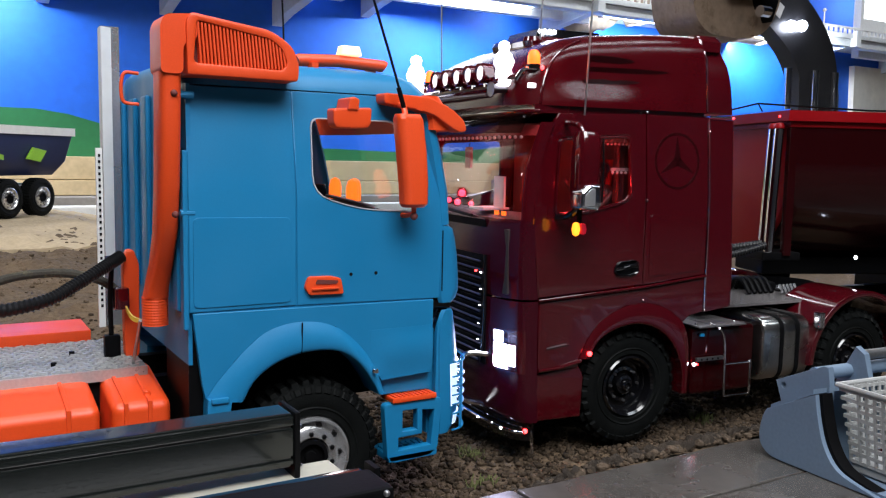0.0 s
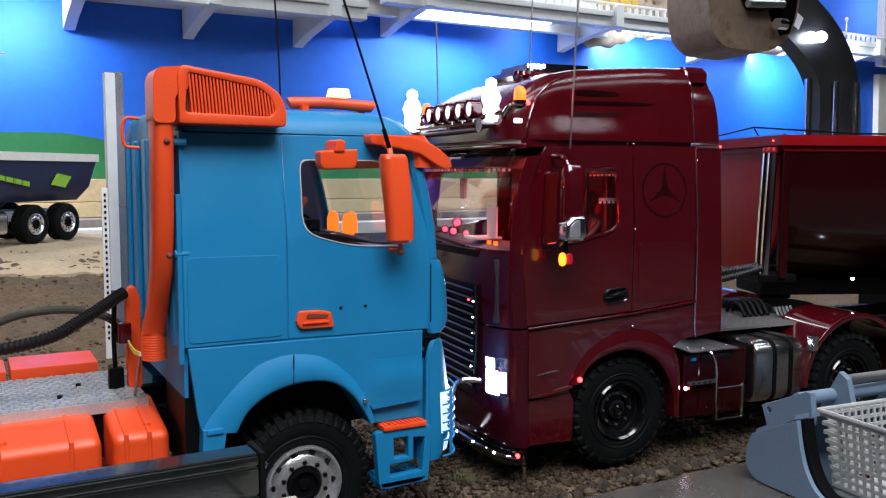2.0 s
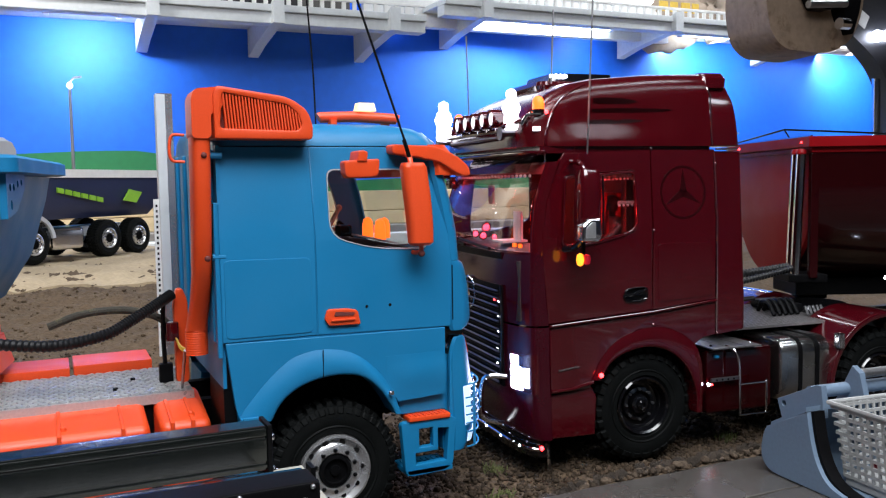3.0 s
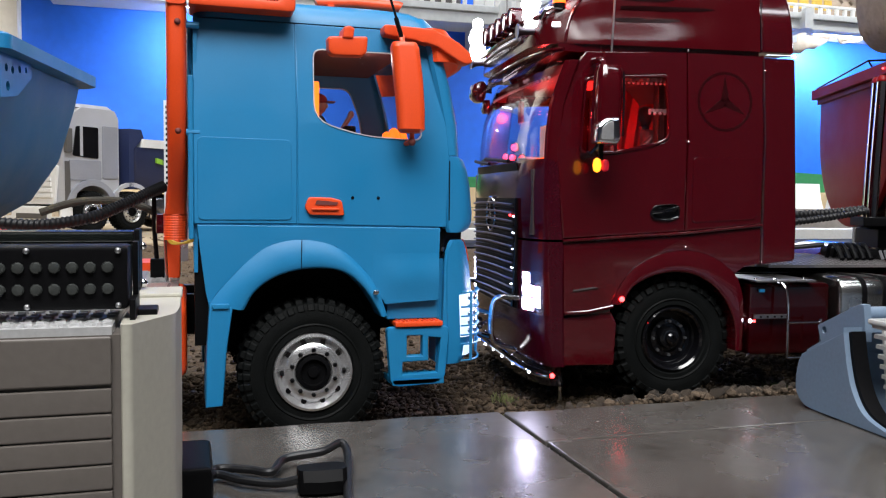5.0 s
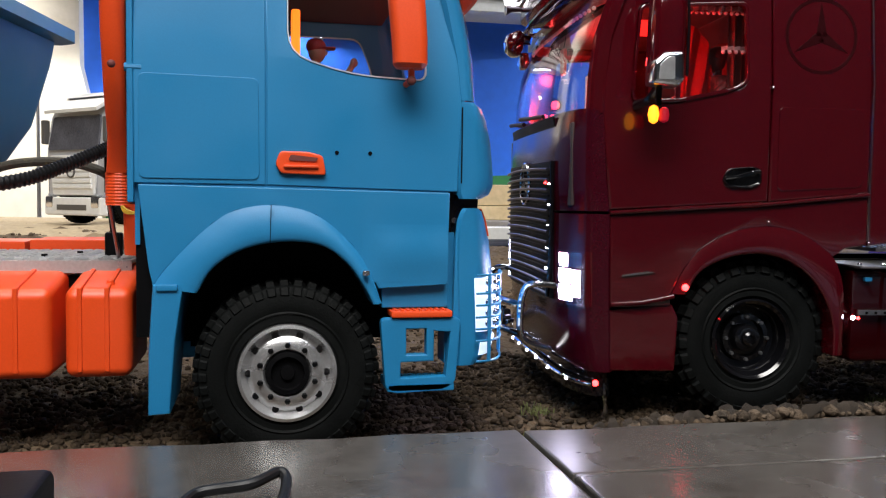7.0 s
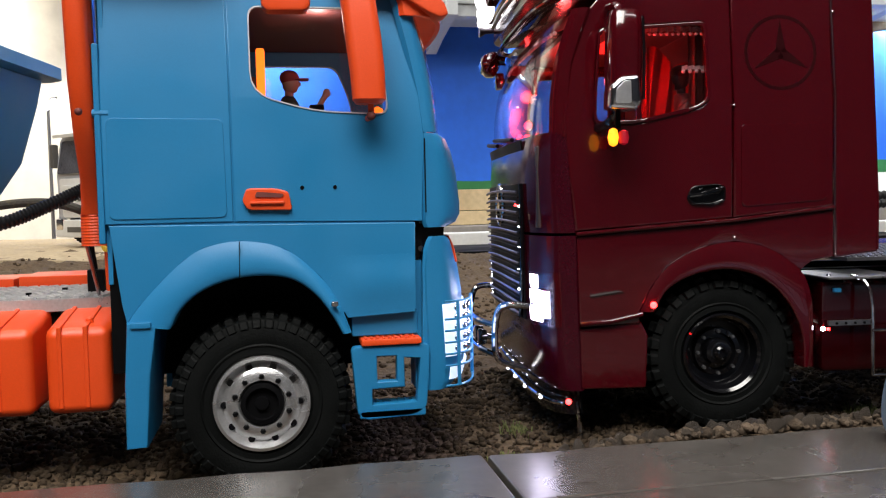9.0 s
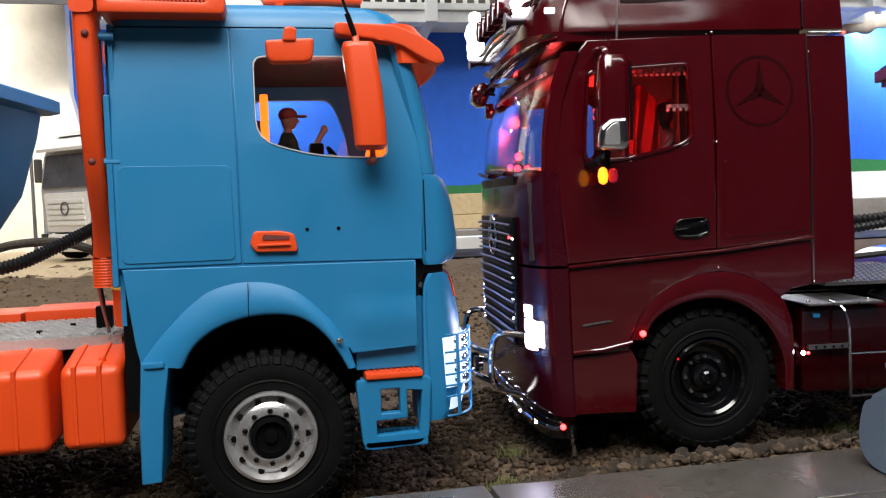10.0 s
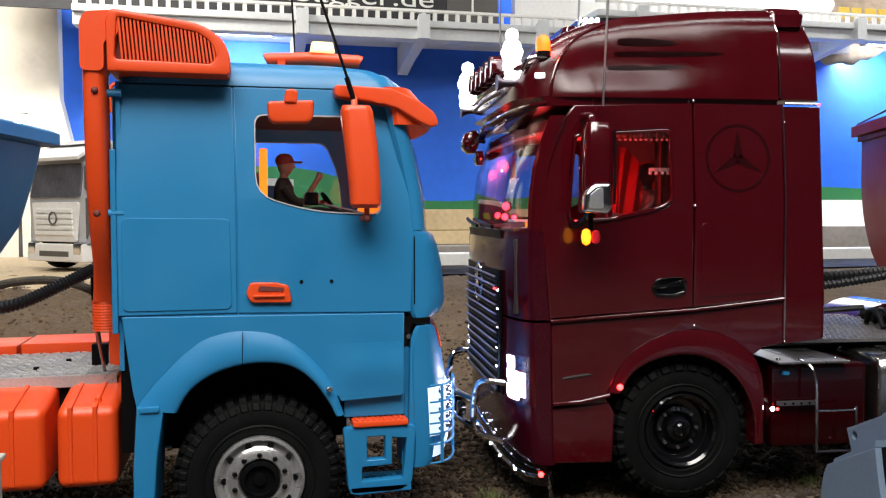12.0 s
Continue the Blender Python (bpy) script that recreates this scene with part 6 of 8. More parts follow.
part("tube", tube(curve([(-0.0620, 0.014, 0.2560), (-0.0760, 0.016, 0.2560), (-0.0880, 0.024, 0.2520), (-0.0855, 0.040, 0.2500), (-0.0875, 0.089, 0.2500), (-0.0855, 0.138, 0.2500), (-0.0880, 0.154, 0.2520), (-0.0760, 0.162, 0.2560)], 6), 0.0018), M_RED, bar)
part("lower_tube", tube(curve([(-0.0855, 0.040, 0.2450), (-0.0875, 0.089, 0.2450), (-0.0855, 0.138, 0.2450)], 6), 0.0012), M_BRIGHTSLAT, bar)
for i in range(5):
    v = 0.037 + i * 0.0172
    part("lamp", lathe([(0.0054, 0.0030), (0.0064, 0.0020), (0.0066, -0.0040), (0.0062, -0.0060), (0.0056, -0.0052), (0.0020, -0.0040)], (-0.0875, v, 0.2580), "x", 20), M_RED, bar, "round roof lamp with a maroon shell")
    part("lamp_lens", lathe([(0.0054, -0.0922), (0.0030, -0.0926), (0.0004, -0.0927)], (0, v, 0.2580), "x", 16), M_LAMPLENS, bar, "lit white lens")
    part("lamp_foot", boxed(-0.0890, -0.0870, v - 0.001, v + 0.001, 0.2495, 0.2530), M_CHROME, bar)


def blob_figure(x, y, z, s):
    prof = [(0.0004, -0.0088), (0.0048, -0.0080), (0.0058, -0.0050), (0.0050, -0.0034), (0.0064, 0.0000), (0.0056, 0.0036), (0.0070, 0.0072), (0.0074, 0.0092), (0.0062, 0.0116), (0.0058, 0.0140), (0.0036, 0.0166), (0.0044, 0.0200), (0.0036, 0.0226), (0.0004, 0.0242)]
    bm = lathe([(r * s, h * s) for r, h in prof], (x, y, z), "z", 18)
    for v in bm.verts:
        h = (v.co.z - z) / s
        side = v.co.y - y
        if 0.005 < h < 0.012:
            v.co.y += side * 0.12
        if h < -0.003:
            v.co.x += 0.0012 * s * math.cos(side / s * 900)
    return bm


for v, fx, fs in ((0.0220, -0.0835, 0.86), (0.150, -0.0880, 1.0)):
    part("lit_figurine", blob_figure(fx, v, 0.2565, fs), M_FIGGLOW, red, "white glowing rounded figurine lamp")
for v in (0.0110, 0.167):
    bc = new("beacon")
    bc.parent = red
    bc["label"] = "glowing amber rotating beacon on a chrome arm"
    part("dome", lathe([(0.0040, 0.2625), (0.0040, 0.2668), (0.0034, 0.2696), (0.0020, 0.2712), (0.0006, 0.2717)], (-0.0685, v, 0), "z", 18), M_ORANGELAMP, bc)
    part("base", lathe([(0.0042, 0.2600), (0.0042, 0.2626)], (-0.0685, v, 0), "z", 18), M_BLACK, bc)
    part("arm", tube(curve([(-0.0800, v + 0.002, 0.2525), (-0.0770, v, 0.2580), (-0.0720, v, 0.2600), (-0.0640, v, 0.2595)], 6), 0.0013, 10), M_CHROME, bc)
    dot("red_marker", (-0.0630, v - 0.0015 if v < 0.1 else v + 0.0015, 0.2608), 0.0013, M_REDLED, bc)
    part("horn", lathe([(0.0012, -0.062), (0.0016, -0.078), (0.0024, -0.088), (0.0048, -0.0920), (0.0040, -0.0916)], (0, v + (0.012 if v < 0.1 else -0.012), 0.2470), "x", 16), M_BRIGHTSLAT, bc)
warning = new("warning_bar")
warning.parent = red
warning["label"] = "low roof warning bar with small white lights"
part("base", loft([ring_rect(-0.0430, 0.0180, 0.060, 0.118, 0.2815, 0.008), ring_rect(-0.0440, 0.0180, 0.059, 0.119, 0.2850, 0.009), ring_rect(-0.0425, 0.0165, 0.061, 0.117, 0.2882, 0.008)]), M_RED, warning)
part("cover", loft([ring_rect(-0.0330, 0.0200, 0.064, 0.114, 0.2884, 0.005), ring_rect(-0.0310, 0.0200, 0.065, 0.113, 0.2945, 0.005)]), M_GLOSSBLACK, warning)
for i in range(4):
    dot("white_led", (-0.0325 + i * 0.0036, 0.0636 - i * 0.0003, 0.2922), 0.0015, M_WHITELED, warning)
for place, top in (((-0.0390, -0.003, 0.2320), (-0.0350, -0.004, 0.335)), ((-0.0345, 0.060, 0.2860), (-0.0325, 0.060, 0.34)), ((-0.0620, 0.160, 0.2700), (-0.0635, 0.160, 0.336))):
    part("aerial", tube([place, top], 0.00065, seg=6), M_STEEL, red)
part("white_marker", boxed(-0.0735, -0.0680, 0.0080, 0.0100, 0.2480, 0.2510, bev=0.0005), M_WHITEGLOW, red)

# mirrors, markers, handle
rm = new("side_mirror")
rm.parent = red
rm["label"] = "tall maroon side mirror with a chrome lower glass"
part("housing", loft([ring_rect(-0.0545, -0.0420, -0.0225, -0.0130, 0.1760, 0.0035), ring_rect(-0.0556, -0.0400, -0.0250, -0.0112, 0.1785, 0.0050), ring_rect(-0.0560, -0.0392, -0.0256, -0.0110, 0.1900, 0.0055), ring_rect(-0.0556, -0.0388, -0.0256, -0.0110, 0.2060, 0.0055), ring_rect(-0.0546, -0.0388, -0.0248, -0.0110, 0.2170, 0.0050), ring_rect(-0.0530, -0.0402, -0.0225, -0.0125, 0.2212, 0.0035)]), M_RED, rm, smooth=60)
part("mirror_glass", plate(rounded([(-0.0572, 0.1748), (-0.0566, 0.1845), (-0.0515, 0.1893), (-0.0425, 0.1900), (-0.0416, 0.1775), (-0.0440, 0.1738)], 0.0016), "y", -0.0290, -0.0180, bev=0.0018), M_CHROME, rm, "chrome lower mirror housing", smooth=60)
part("mirror_band", plate(rounded([(-0.0545, 0.1768), (-0.0540, 0.1835), (-0.0500, 0.1872), (-0.0470, 0.1874), (-0.0468, 0.1768)], 0.0012), "y", -0.0293, -0.0286, bev=0.0002), M_ALU, rm)
part("mirror_seam", tube([(-0.0402, -0.0262, 0.1790), (-0.0398, -0.0262, 0.2000), (-0.0400, -0.0254, 0.2170)], 0.0007, 6), M_GLOSSBLACK, rm)
part("arm", tube(curve([(-0.0480, -0.016, 0.2200), (-0.0480, -0.010, 0.2255), (-0.0490, 0.001, 0.2270)]), 0.0018), M_RED, rm)
part("arm", tube(curve([(-0.0490, -0.016, 0.1760), (-0.0520, -0.010, 0.1700), (-0.0550, 0.000, 0.1680)]), 0.0022), M_GLOSSBLACK, rm)
part("marker_stem", boxed(-0.0512, -0.0490, -0.0185, -0.0165, 0.1660, 0.1755), M_BLACK, rm)
part("amber_marker", lathe([(0.0006, 0.1578), (0.0020, 0.1588), (0.0027, 0.1620), (0.0020, 0.1654), (0.0006, 0.1664)], (-0.0524, -0.0176, 0), "z", 16), M_AMBER, rm, "glowing amber marker lamp")
part("red_marker", lathe([(0.0006, 0.1584), (0.0020, 0.1592), (0.0025, 0.1620), (0.0020, 0.1648), (0.0006, 0.1656)], (-0.0472, -0.0172, 0), "z", 16), glow("dim_red_lens", (0.45, 0.004, 0.02), 0.25), rm, "dim red marker lens")
HANDLE = rounded([(-0.0104, 0.1330), (-0.0070, 0.1385), (0.0060, 0.1395), (0.0102, 0.1380), (0.0100, 0.1305), (0.0030, 0.1284), (-0.0080, 0.1290)], 0.0022)
rh = part("door_handle", loft([[(cx + (x - cx) * k, y, cz + (z - cz) * k) for x, z in HANDLE] for cx, cz in ((0.0, 0.1338),) for k, y in ((1.0, 0.0008), (1.0, -0.0008), (0.93, -0.0014), (0.84, -0.0006), (0.78, -0.0003))]), M_GLOSSBLACK, red, "gloss black door handle", smooth=60)
part("handle_bar", tube(curve([(-0.0085, -0.0006, 0.1336), (-0.0030, -0.0028, 0.1344), (0.0040, -0.0030, 0.1362), (0.0085, -0.0008, 0.1370)], 6), 0.0011, 10), M_GLOSSBLACK, rh)
EMBLEM = (0.0398, 0.2047)
part("emblem_ring", lean(plate([(EMBLEM[0] + 0.0189 * math.cos(a), EMBLEM[1] + 0.0189 * math.sin(a)) for a in [2 * math.pi * i / 44 for i in range(44)]], "y", -0.00012, 0.001, holes=[[(EMBLEM[0] + 0.0173 * math.cos(a), EMBLEM[1] + 0.0173 * math.sin(a)) for a in [2 * math.pi * i / 44 for i in range(44)]]]), 0.182, 0.06), M_DECAL, red, "large dark round emblem on the side")
for a in (90, 210, 330):
    c, s = math.cos(radians(a)), math.sin(radians(a))
    part("emblem_bar", lean(plate([(0.0398 - s * 0.0030, 0.2047 + c * 0.0030), (0.0398 + c * 0.0166, 0.2047 + s * 0.0166), (0.0398 + s * 0.0030, 0.2047 - c * 0.0030)], "y", -0.00012, 0.001), 0.182, 0.06), M_DECAL, red)
dot("fender_led", (-0.0285, -0.0030, 0.0795), 0.0017, M_REDLED, red)
dot("side_led", (0.0615, 0.0000, 0.0640), 0.0012, M_WHITELED, red)
dot("side_led", (0.0650, 0.0010, 0.0636), 0.0009, M_REDLED, red)

# inside of the cab
part("dashboard", plate([(-0.084, 0.119), (-0.084, 0.160), (-0.070, 0.1660), (-0.050, 0.168), (-0.044, 0.160), (-0.044, 0.119)], "y", 0.010, RW - 0.010, bev=0.001), M_DASH, red)
part("rear_bulkhead", boxed(0.012, 0.014, 0.006, RW - 0.006, 0.119, 0.228), M_INTERIOR, red)
part("headliner", boxed(-0.056, 0.062, 0.010, RW - 0.010, 0.2245, 0.2275), M_INTERIOR, red)
part("seat_back", loft([ring_rect(-0.006, 0.004, 0.025, 0.066, 0.140, 0.004), ring_rect(0.000, 0.009, 0.028, 0.063, 0.205, 0.004)]), M_REDCLOTH, red)
part("seat", loft([ring_rect(-0.026, 0.002, 0.024, 0.068, 0.135, 0.005), ring_rect(-0.026, 0.002, 0.024, 0.068, 0.150, 0.005)]), M_REDCLOTH, red)


def curtain(y0, y1, x0, x1, z0, z1, folds=7):
    rows = []
    for z in (z0, z1):
        rows.append([(x0 + (x1 - x0) * i / 40, y0 + (y1 - y0) * i / 40 + 0.0016 * math.sin(i / 40 * folds * 2 * math.pi), z) for i in range(41)])
    bm = loft(rows, caps=False, closed=False)
    bmesh.ops.solidify(bm, geom=bm.faces[:], thickness=0.0006)
    return bm


part("curtain", curtain(0.012, 0.012, -0.004, 0.008, 0.172, 0.222, 3), M_INTERIOR, red)
part("curtain", curtain(0.030, 0.150, 0.010, 0.010, 0.150, 0.222, 16), M_INTERIOR, red)
def drape():
    rows = []
    for k in range(9):
        v = k / 8
        rows.append([(-0.030 + 0.022 * u + 0.004 * v + 0.002 * math.sin(u * 9 + v * 2), 0.021 + 0.004 * u + 0.0014 * math.sin(u * 26), 0.160 + 0.052 * v * (0.62 + 0.38 * math.sin(math.pi * min(1, 0.15 + u)))) for u in [i / 24 for i in range(25)]])
    bm = loft(rows, caps=False, closed=False)
    bmesh.ops.solidify(bm, geom=bm.faces[:], thickness=0.0006)
    return bm


part("lit_drape", drape(), M_REDCLOTH, red, "red drape lit from beside")
part("window_valance", curtain(0.0060, 0.0060, -0.034, 0.003, 0.2155, 0.2205, 9), M_REDCLOTH, red)
for i in range(12):
    dot("pompom", (-0.0325 + i * 0.0030, 0.0055, 0.2150), 0.0009, M_LACE, red)
part("lace_band", curtain(0.0058, 0.0058, -0.034, 0.003, 0.2160, 0.2185, 9), M_LACE, red)
part("lace_band", curtain(0.0080, 0.0080, -0.009, 0.004, 0.1975, 0.1995, 4), M_LACE, red)
for i in range(4):
    dot("pompom", (-0.0085 + i * 0.0034, 0.0070, 0.1965), 0.0010, M_LACE, red)
wv = part("windscreen_valance", front_sheet([(0.2255, -0.0580, 0.0130), (0.2190, -0.0600, 0.0140)], -1, RW - 0.012, thick=0.0006), M_REDCLOTH, red)
wv.location.y = 0.006
for i in range(24):
    v = 0.018 + i * 0.0062
    dot("pompom", (front_at(-0.0605, 0.0140, -1, RW, v), v, 0.2180), 0.0011, M_LACE, red)
for lx, v, z, r in ((-0.0700, 0.104, 0.1790, 0.0042), (-0.0690, 0.113, 0.1720, 0.0038), (-0.0720, 0.122, 0.1730, 0.0034), (-0.0660, 0.097, 0.1715, 0.0030)):
    lp = dot("dash_lamp", (lx, v, z), r, M_PINKGLASS, red, 0.95, "glowing pink lamp on the dashboard")
    dot("lamp_core", (lx, v, z), r * 0.6, M_PINK, lp, 0.95)
for v in (0.046, 0.056):
    part("dash_lamp", boxed(-0.0670, -0.0655, v, v + 0.004, 0.1625, 0.1690), M_ORANGELAMP, red)
part("papers", boxed(-0.072, -0.052, 0.066, 0.088, 0.1690, 0.1705), M_PAPER, red)
part("tall_paper", boxed(-0.060, -0.0585, 0.060, 0.074, 0.170, 0.192), M_PAPER, red)
part("hanging_tag", boxed(-0.0670, -0.0650, 0.098, 0.106, 0.197, 0.212), M_REDCLOTH, red)
part("tag_string", tube([(-0.066, 0.102, 0.212), (-0.064, 0.102, 0.224)], 0.0003, 5), M_BLACK, red)
part("cabin_light", boxed(-0.0300, -0.0100, 0.070, 0.110, 0.2232, 0.2243), M_REDGLOW, red, "red cabin ceiling light")
part("cabin_light", boxed(-0.0570, -0.0555, 0.0110, 0.0150, 0.176, 0.204), M_REDGLOW, red, "red cabin light")
# head and clothes coloured dark so the unlit figure reads as a silhouette
figure("passenger_figure", RED_POSE @ pose(-0.0005, 0.030, 0.1600, 0, 0, 180), "seated figure inside the red cab, coloured dark as a silhouette", M_DASH, head=M_DASH)

# behind the cab
part("frame_rail", boxed(0.03, 0.42, 0.058, 0.066, 0.066, 0.090), M_BLACK, red)
part("frame_rail", boxed(0.03, 0.42, 0.112, 0.120, 0.066, 0.090), M_BLACK, red)
part("front_axle", tube([(0.0108, 0.03, 0.051), (0.0108, 0.148, 0.051)], 0.006), M_BLACK, red)
part("rear_deck", boxed(0.0920, 0.2100, 0.030, 0.150, 0.0960, 0.0980), M_DECKPLATE, red, "aluminium chequer plate deck")
tread = bmesh.new()
for i in range(32):
    for j in range(33):
        x, y = 0.0935 + i * 0.0036 + (0.0018 if j % 2 else 0), 0.0325 + j * 0.0035
        block(tread, -0.0014, 0.0014, -0.0005, 0.0005, 0.0979, 0.0986, m=Matrix.Translation((x, y, 0)) @ Matrix.Rotation(radians(38 if (i + j) % 2 else -38), 4, "Z"))
tagged(part("deck_tread", tread, M_DECKPLATE, red, "raised tread pattern", smooth=0), kind="stuff")
bx = new("battery_box")
bx.parent = red
bx["label"] = "maroon side box with a riveted steel lid"
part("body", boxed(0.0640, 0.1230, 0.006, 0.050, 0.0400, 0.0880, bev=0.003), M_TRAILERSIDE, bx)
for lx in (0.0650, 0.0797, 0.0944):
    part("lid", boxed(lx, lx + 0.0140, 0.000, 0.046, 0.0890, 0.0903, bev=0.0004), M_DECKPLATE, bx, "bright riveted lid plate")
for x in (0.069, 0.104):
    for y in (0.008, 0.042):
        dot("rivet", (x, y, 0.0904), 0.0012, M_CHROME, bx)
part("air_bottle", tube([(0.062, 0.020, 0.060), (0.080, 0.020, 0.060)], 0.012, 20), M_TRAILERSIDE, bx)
part("blue_valve", boxed(0.0700, 0.0740, 0.004, 0.008, 0.0820, 0.0842, bev=0.0005), M_BLUE, bx)
lad = new("side_ladder")
lad.parent = red
lad["label"] = "thin chrome side ladder"
part("post", tube(curve([(0.0800, 0.006, 0.0905), (0.0845, 0.000, 0.0870), (0.0860, -0.003, 0.0760), (0.0860, -0.004, 0.0400)], 6), 0.0009), M_CHROME, lad)
part("post", tube([(0.1095, -0.004, 0.0650), (0.1095, -0.004, 0.0400)], 0.0009), M_CHROME, lad)
for z in (0.0400, 0.0630):
    part("rung", tube([(0.0855, -0.004, z), (0.1098, -0.004, z)], 0.0008), M_CHROME, lad)
part("rail_bar", boxed(0.0660, 0.0900, 0.002, 0.004, 0.0650, 0.0675), M_STEEL, lad)
for i in range(4):
    part("bar_hole", lathe([(0.0007, 0.0015), (0.0007, 0.0025)], (0.0700 + i * 0.005, 0, 0.0662), seg=10), M_BLACK, lad)
ft = new("fuel_tank")
ft.parent = red
ft["label"] = "brushed silver fuel tank with black straps"
tank_ring = rounded([(0.0020, 0.0440), (0.0520, 0.0440), (0.0520, 0.0915), (0.0020, 0.0915)], 0.012, 6)
part("body", loft([[(x, y, z) for y, z in [((p[0] - 0.027) * k + 0.027, (p[1] - 0.068) * k + 0.068) for p in tank_ring]] for x, k in ((0.1280, 0.90), (0.1290, 0.97), (0.1305, 1.0), (0.1725, 1.0), (0.1740, 0.97), (0.1750, 0.90))]), M_TANK, ft, smooth=50)
for x in (0.1440, 0.1600):
    part("strap", loft([[(xx, y, z) for y, z in [((p[0] - 0.027) * 1.02 + 0.027, (p[1] - 0.068) * 1.02 + 0.068) for p in tank_ring]] for xx in (x, x + 0.0036)]), M_BLACK, ft)
for fx in (0.205,):
    def rear_fender():
        o = arc(fx + 0.022, 0.052, 0.056, 178, 2, 18)
        i = arc(fx + 0.022, 0.052, 0.0515, 2, 178, 18)
        return plate(o + i, "y", -0.002, 0.048, bev=0.001)
    both_sides("rear_fender", rear_fender, M_RED, red, width=RW)
part("fender_clamp", boxed(0.1770, 0.1830, -0.004, 0.002, 0.082, 0.094, bev=0.001), M_CHROME, red)
wheel("rear_wheel", (0.2270, 0.006, 0.0520), "knobbly black truck wheel with a gloss black dished rim", M_GLOSSBLACK, red, R=0.0408, rim=0.0205, dished=True)
wheel("rear_wheel", (0.2270, RW - 0.006, 0.0520), "knobbly black truck wheel with a gloss black dished rim", M_GLOSSBLACK, red, R=0.0408, rim=0.0205, dished=True, flip=True)
part("fifth_wheel", lathe([(0.030, 0.0985), (0.032, 0.1010), (0.030, 0.1035), (0.008, 0.1040)], (0.232, 0.089, 0), "z", 28), M_GLOSSBLACK, red)
part("coupling_jaw", boxed(0.186, 0.206, 0.066, 0.112, 0.0985, 0.1070, bev=0.003), M_BLACK, red)
for k in range(5):
    part("cable_coil", tube(curve([(0.170 + 0.006 * k, 0.060, 0.0995), (0.172 + 0.006 * k, 0.070, 0.1085), (0.175 + 0.006 * k, 0.082, 0.1085), (0.178 + 0.006 * k, 0.090, 0.0995)], 5), 0.0018, 8), M_BLACK, red)
    part("spring_clip", tube([(0.196 + 0.004 * k, 0.050, 0.1000), (0.198 + 0.004 * k, 0.056, 0.1060)], 0.0011, 6), M_STEEL, red)
part("coil_hose", tube(curve([(0.0905, 0.095, 0.132), (0.13, 0.098, 0.130), (0.17, 0.094, 0.132), (0.21, 0.09, 0.136)], 24), 0.0030, seg=10, wave=0.3), M_HOSE, red, "black coiled air hose")
part("coil_hose", tube(curve([(0.0905, 0.070, 0.128), (0.13, 0.075, 0.126), (0.17, 0.078, 0.130), (0.21, 0.082, 0.136)], 24), 0.0022, seg=10, wave=0.3), M_HOSE, red)
part("air_line", tube(curve([(0.094, 0.130, 0.1000), (0.120, 0.126, 0.1030), (0.150, 0.118, 0.1040), (0.185, 0.104, 0.1080)], 6), 0.0020, 8), M_HOSE, red)

# red tipper trailer, turned on its coupling
RT_POSE = pose(0.2296, 0.1458, -0.0025, 0, 0, -23)
rt = thing("red_tipper_trailer", RT_POSE, "glossy red tipper trailer behind the maroon tractor", "trailer")


def tub_ring(x, grow=0.0):
    """A half-round tub section, open side up."""
    near = [(-grow, 0.2425), (-grow, 0.2100)] + arc(0.089, 0.2100, 0.089 + grow, 180, 360, 28, 0.087 + grow)[1:-1] + [(0.178 + grow, 0.2100), (0.178 + grow, 0.2425)]
    return [(x, y, z) for y, z in near]


part("body", loft([tub_ring(0.2350, -0.004), tub_ring(0.2362), tub_ring(0.58), tub_ring(0.5815, -0.004)]), M_TRAILER, rt, smooth=30)
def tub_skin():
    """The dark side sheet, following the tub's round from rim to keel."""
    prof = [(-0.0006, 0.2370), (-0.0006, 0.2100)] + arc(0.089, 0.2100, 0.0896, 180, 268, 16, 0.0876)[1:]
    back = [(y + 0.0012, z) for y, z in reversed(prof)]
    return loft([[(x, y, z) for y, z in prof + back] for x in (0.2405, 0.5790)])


# near side and corner post much darker than the rest of the tub
part("side_sheet", tub_skin(), M_TRAILERSIDE, rt, "near-black glossy side sheet", smooth=30)
part("rim", plate([(0.2290, -0.006), (0.5860, -0.006), (0.5860, 0.184), (0.2290, 0.184)], "z", 0.2420, 0.2510, holes=[[(0.2420, 0.006), (0.5740, 0.006), (0.5740, 0.172), (0.2420, 0.172)]], bev=0.0010), M_TRAILER, rt)
part("rim_flange", boxed(0.2330, 0.5820, -0.002, 0.180, 0.2375, 0.2418, bev=0.0006), M_TRAILER, rt)
part("rim_lip", boxed(0.2310, 0.2330, -0.004, 0.182, 0.2512, 0.2522), M_CHROME, rt)
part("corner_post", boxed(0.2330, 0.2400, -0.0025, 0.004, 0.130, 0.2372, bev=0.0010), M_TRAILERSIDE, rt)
part("tarp_frame", tube([(0.232, 0.178, 0.2525), (0.236, 0.060, 0.2605), (0.240, 0.058, 0.2525)], 0.0008, 6), M_BLACK, rt)
part("tarp_frame", tube([(0.236, 0.060, 0.2605), (0.300, -0.002, 0.2525), (0.57, -0.002, 0.2525)], 0.0008, 6), M_BLACK, rt)
for v in (0.006, 0.0155):
    part("lift_cylinder", tube([(0.2240, v, 0.1330), (0.2255, v, 0.1800), (0.2278, v, 0.2360)], 0.0041, 16), M_CHROME, rt, "polished lift cylinder")
    part("cylinder_cap", lathe([(0.0030, 0.2358), (0.0046, 0.2365), (0.0046, 0.2385), (0.0030, 0.2410)], (0.2280, v, 0), "z", 14), M_TRAILER, rt)
dot("rim_led", (0.2285, 0.008, 0.2465), 0.0008, M_REDLED, rt)
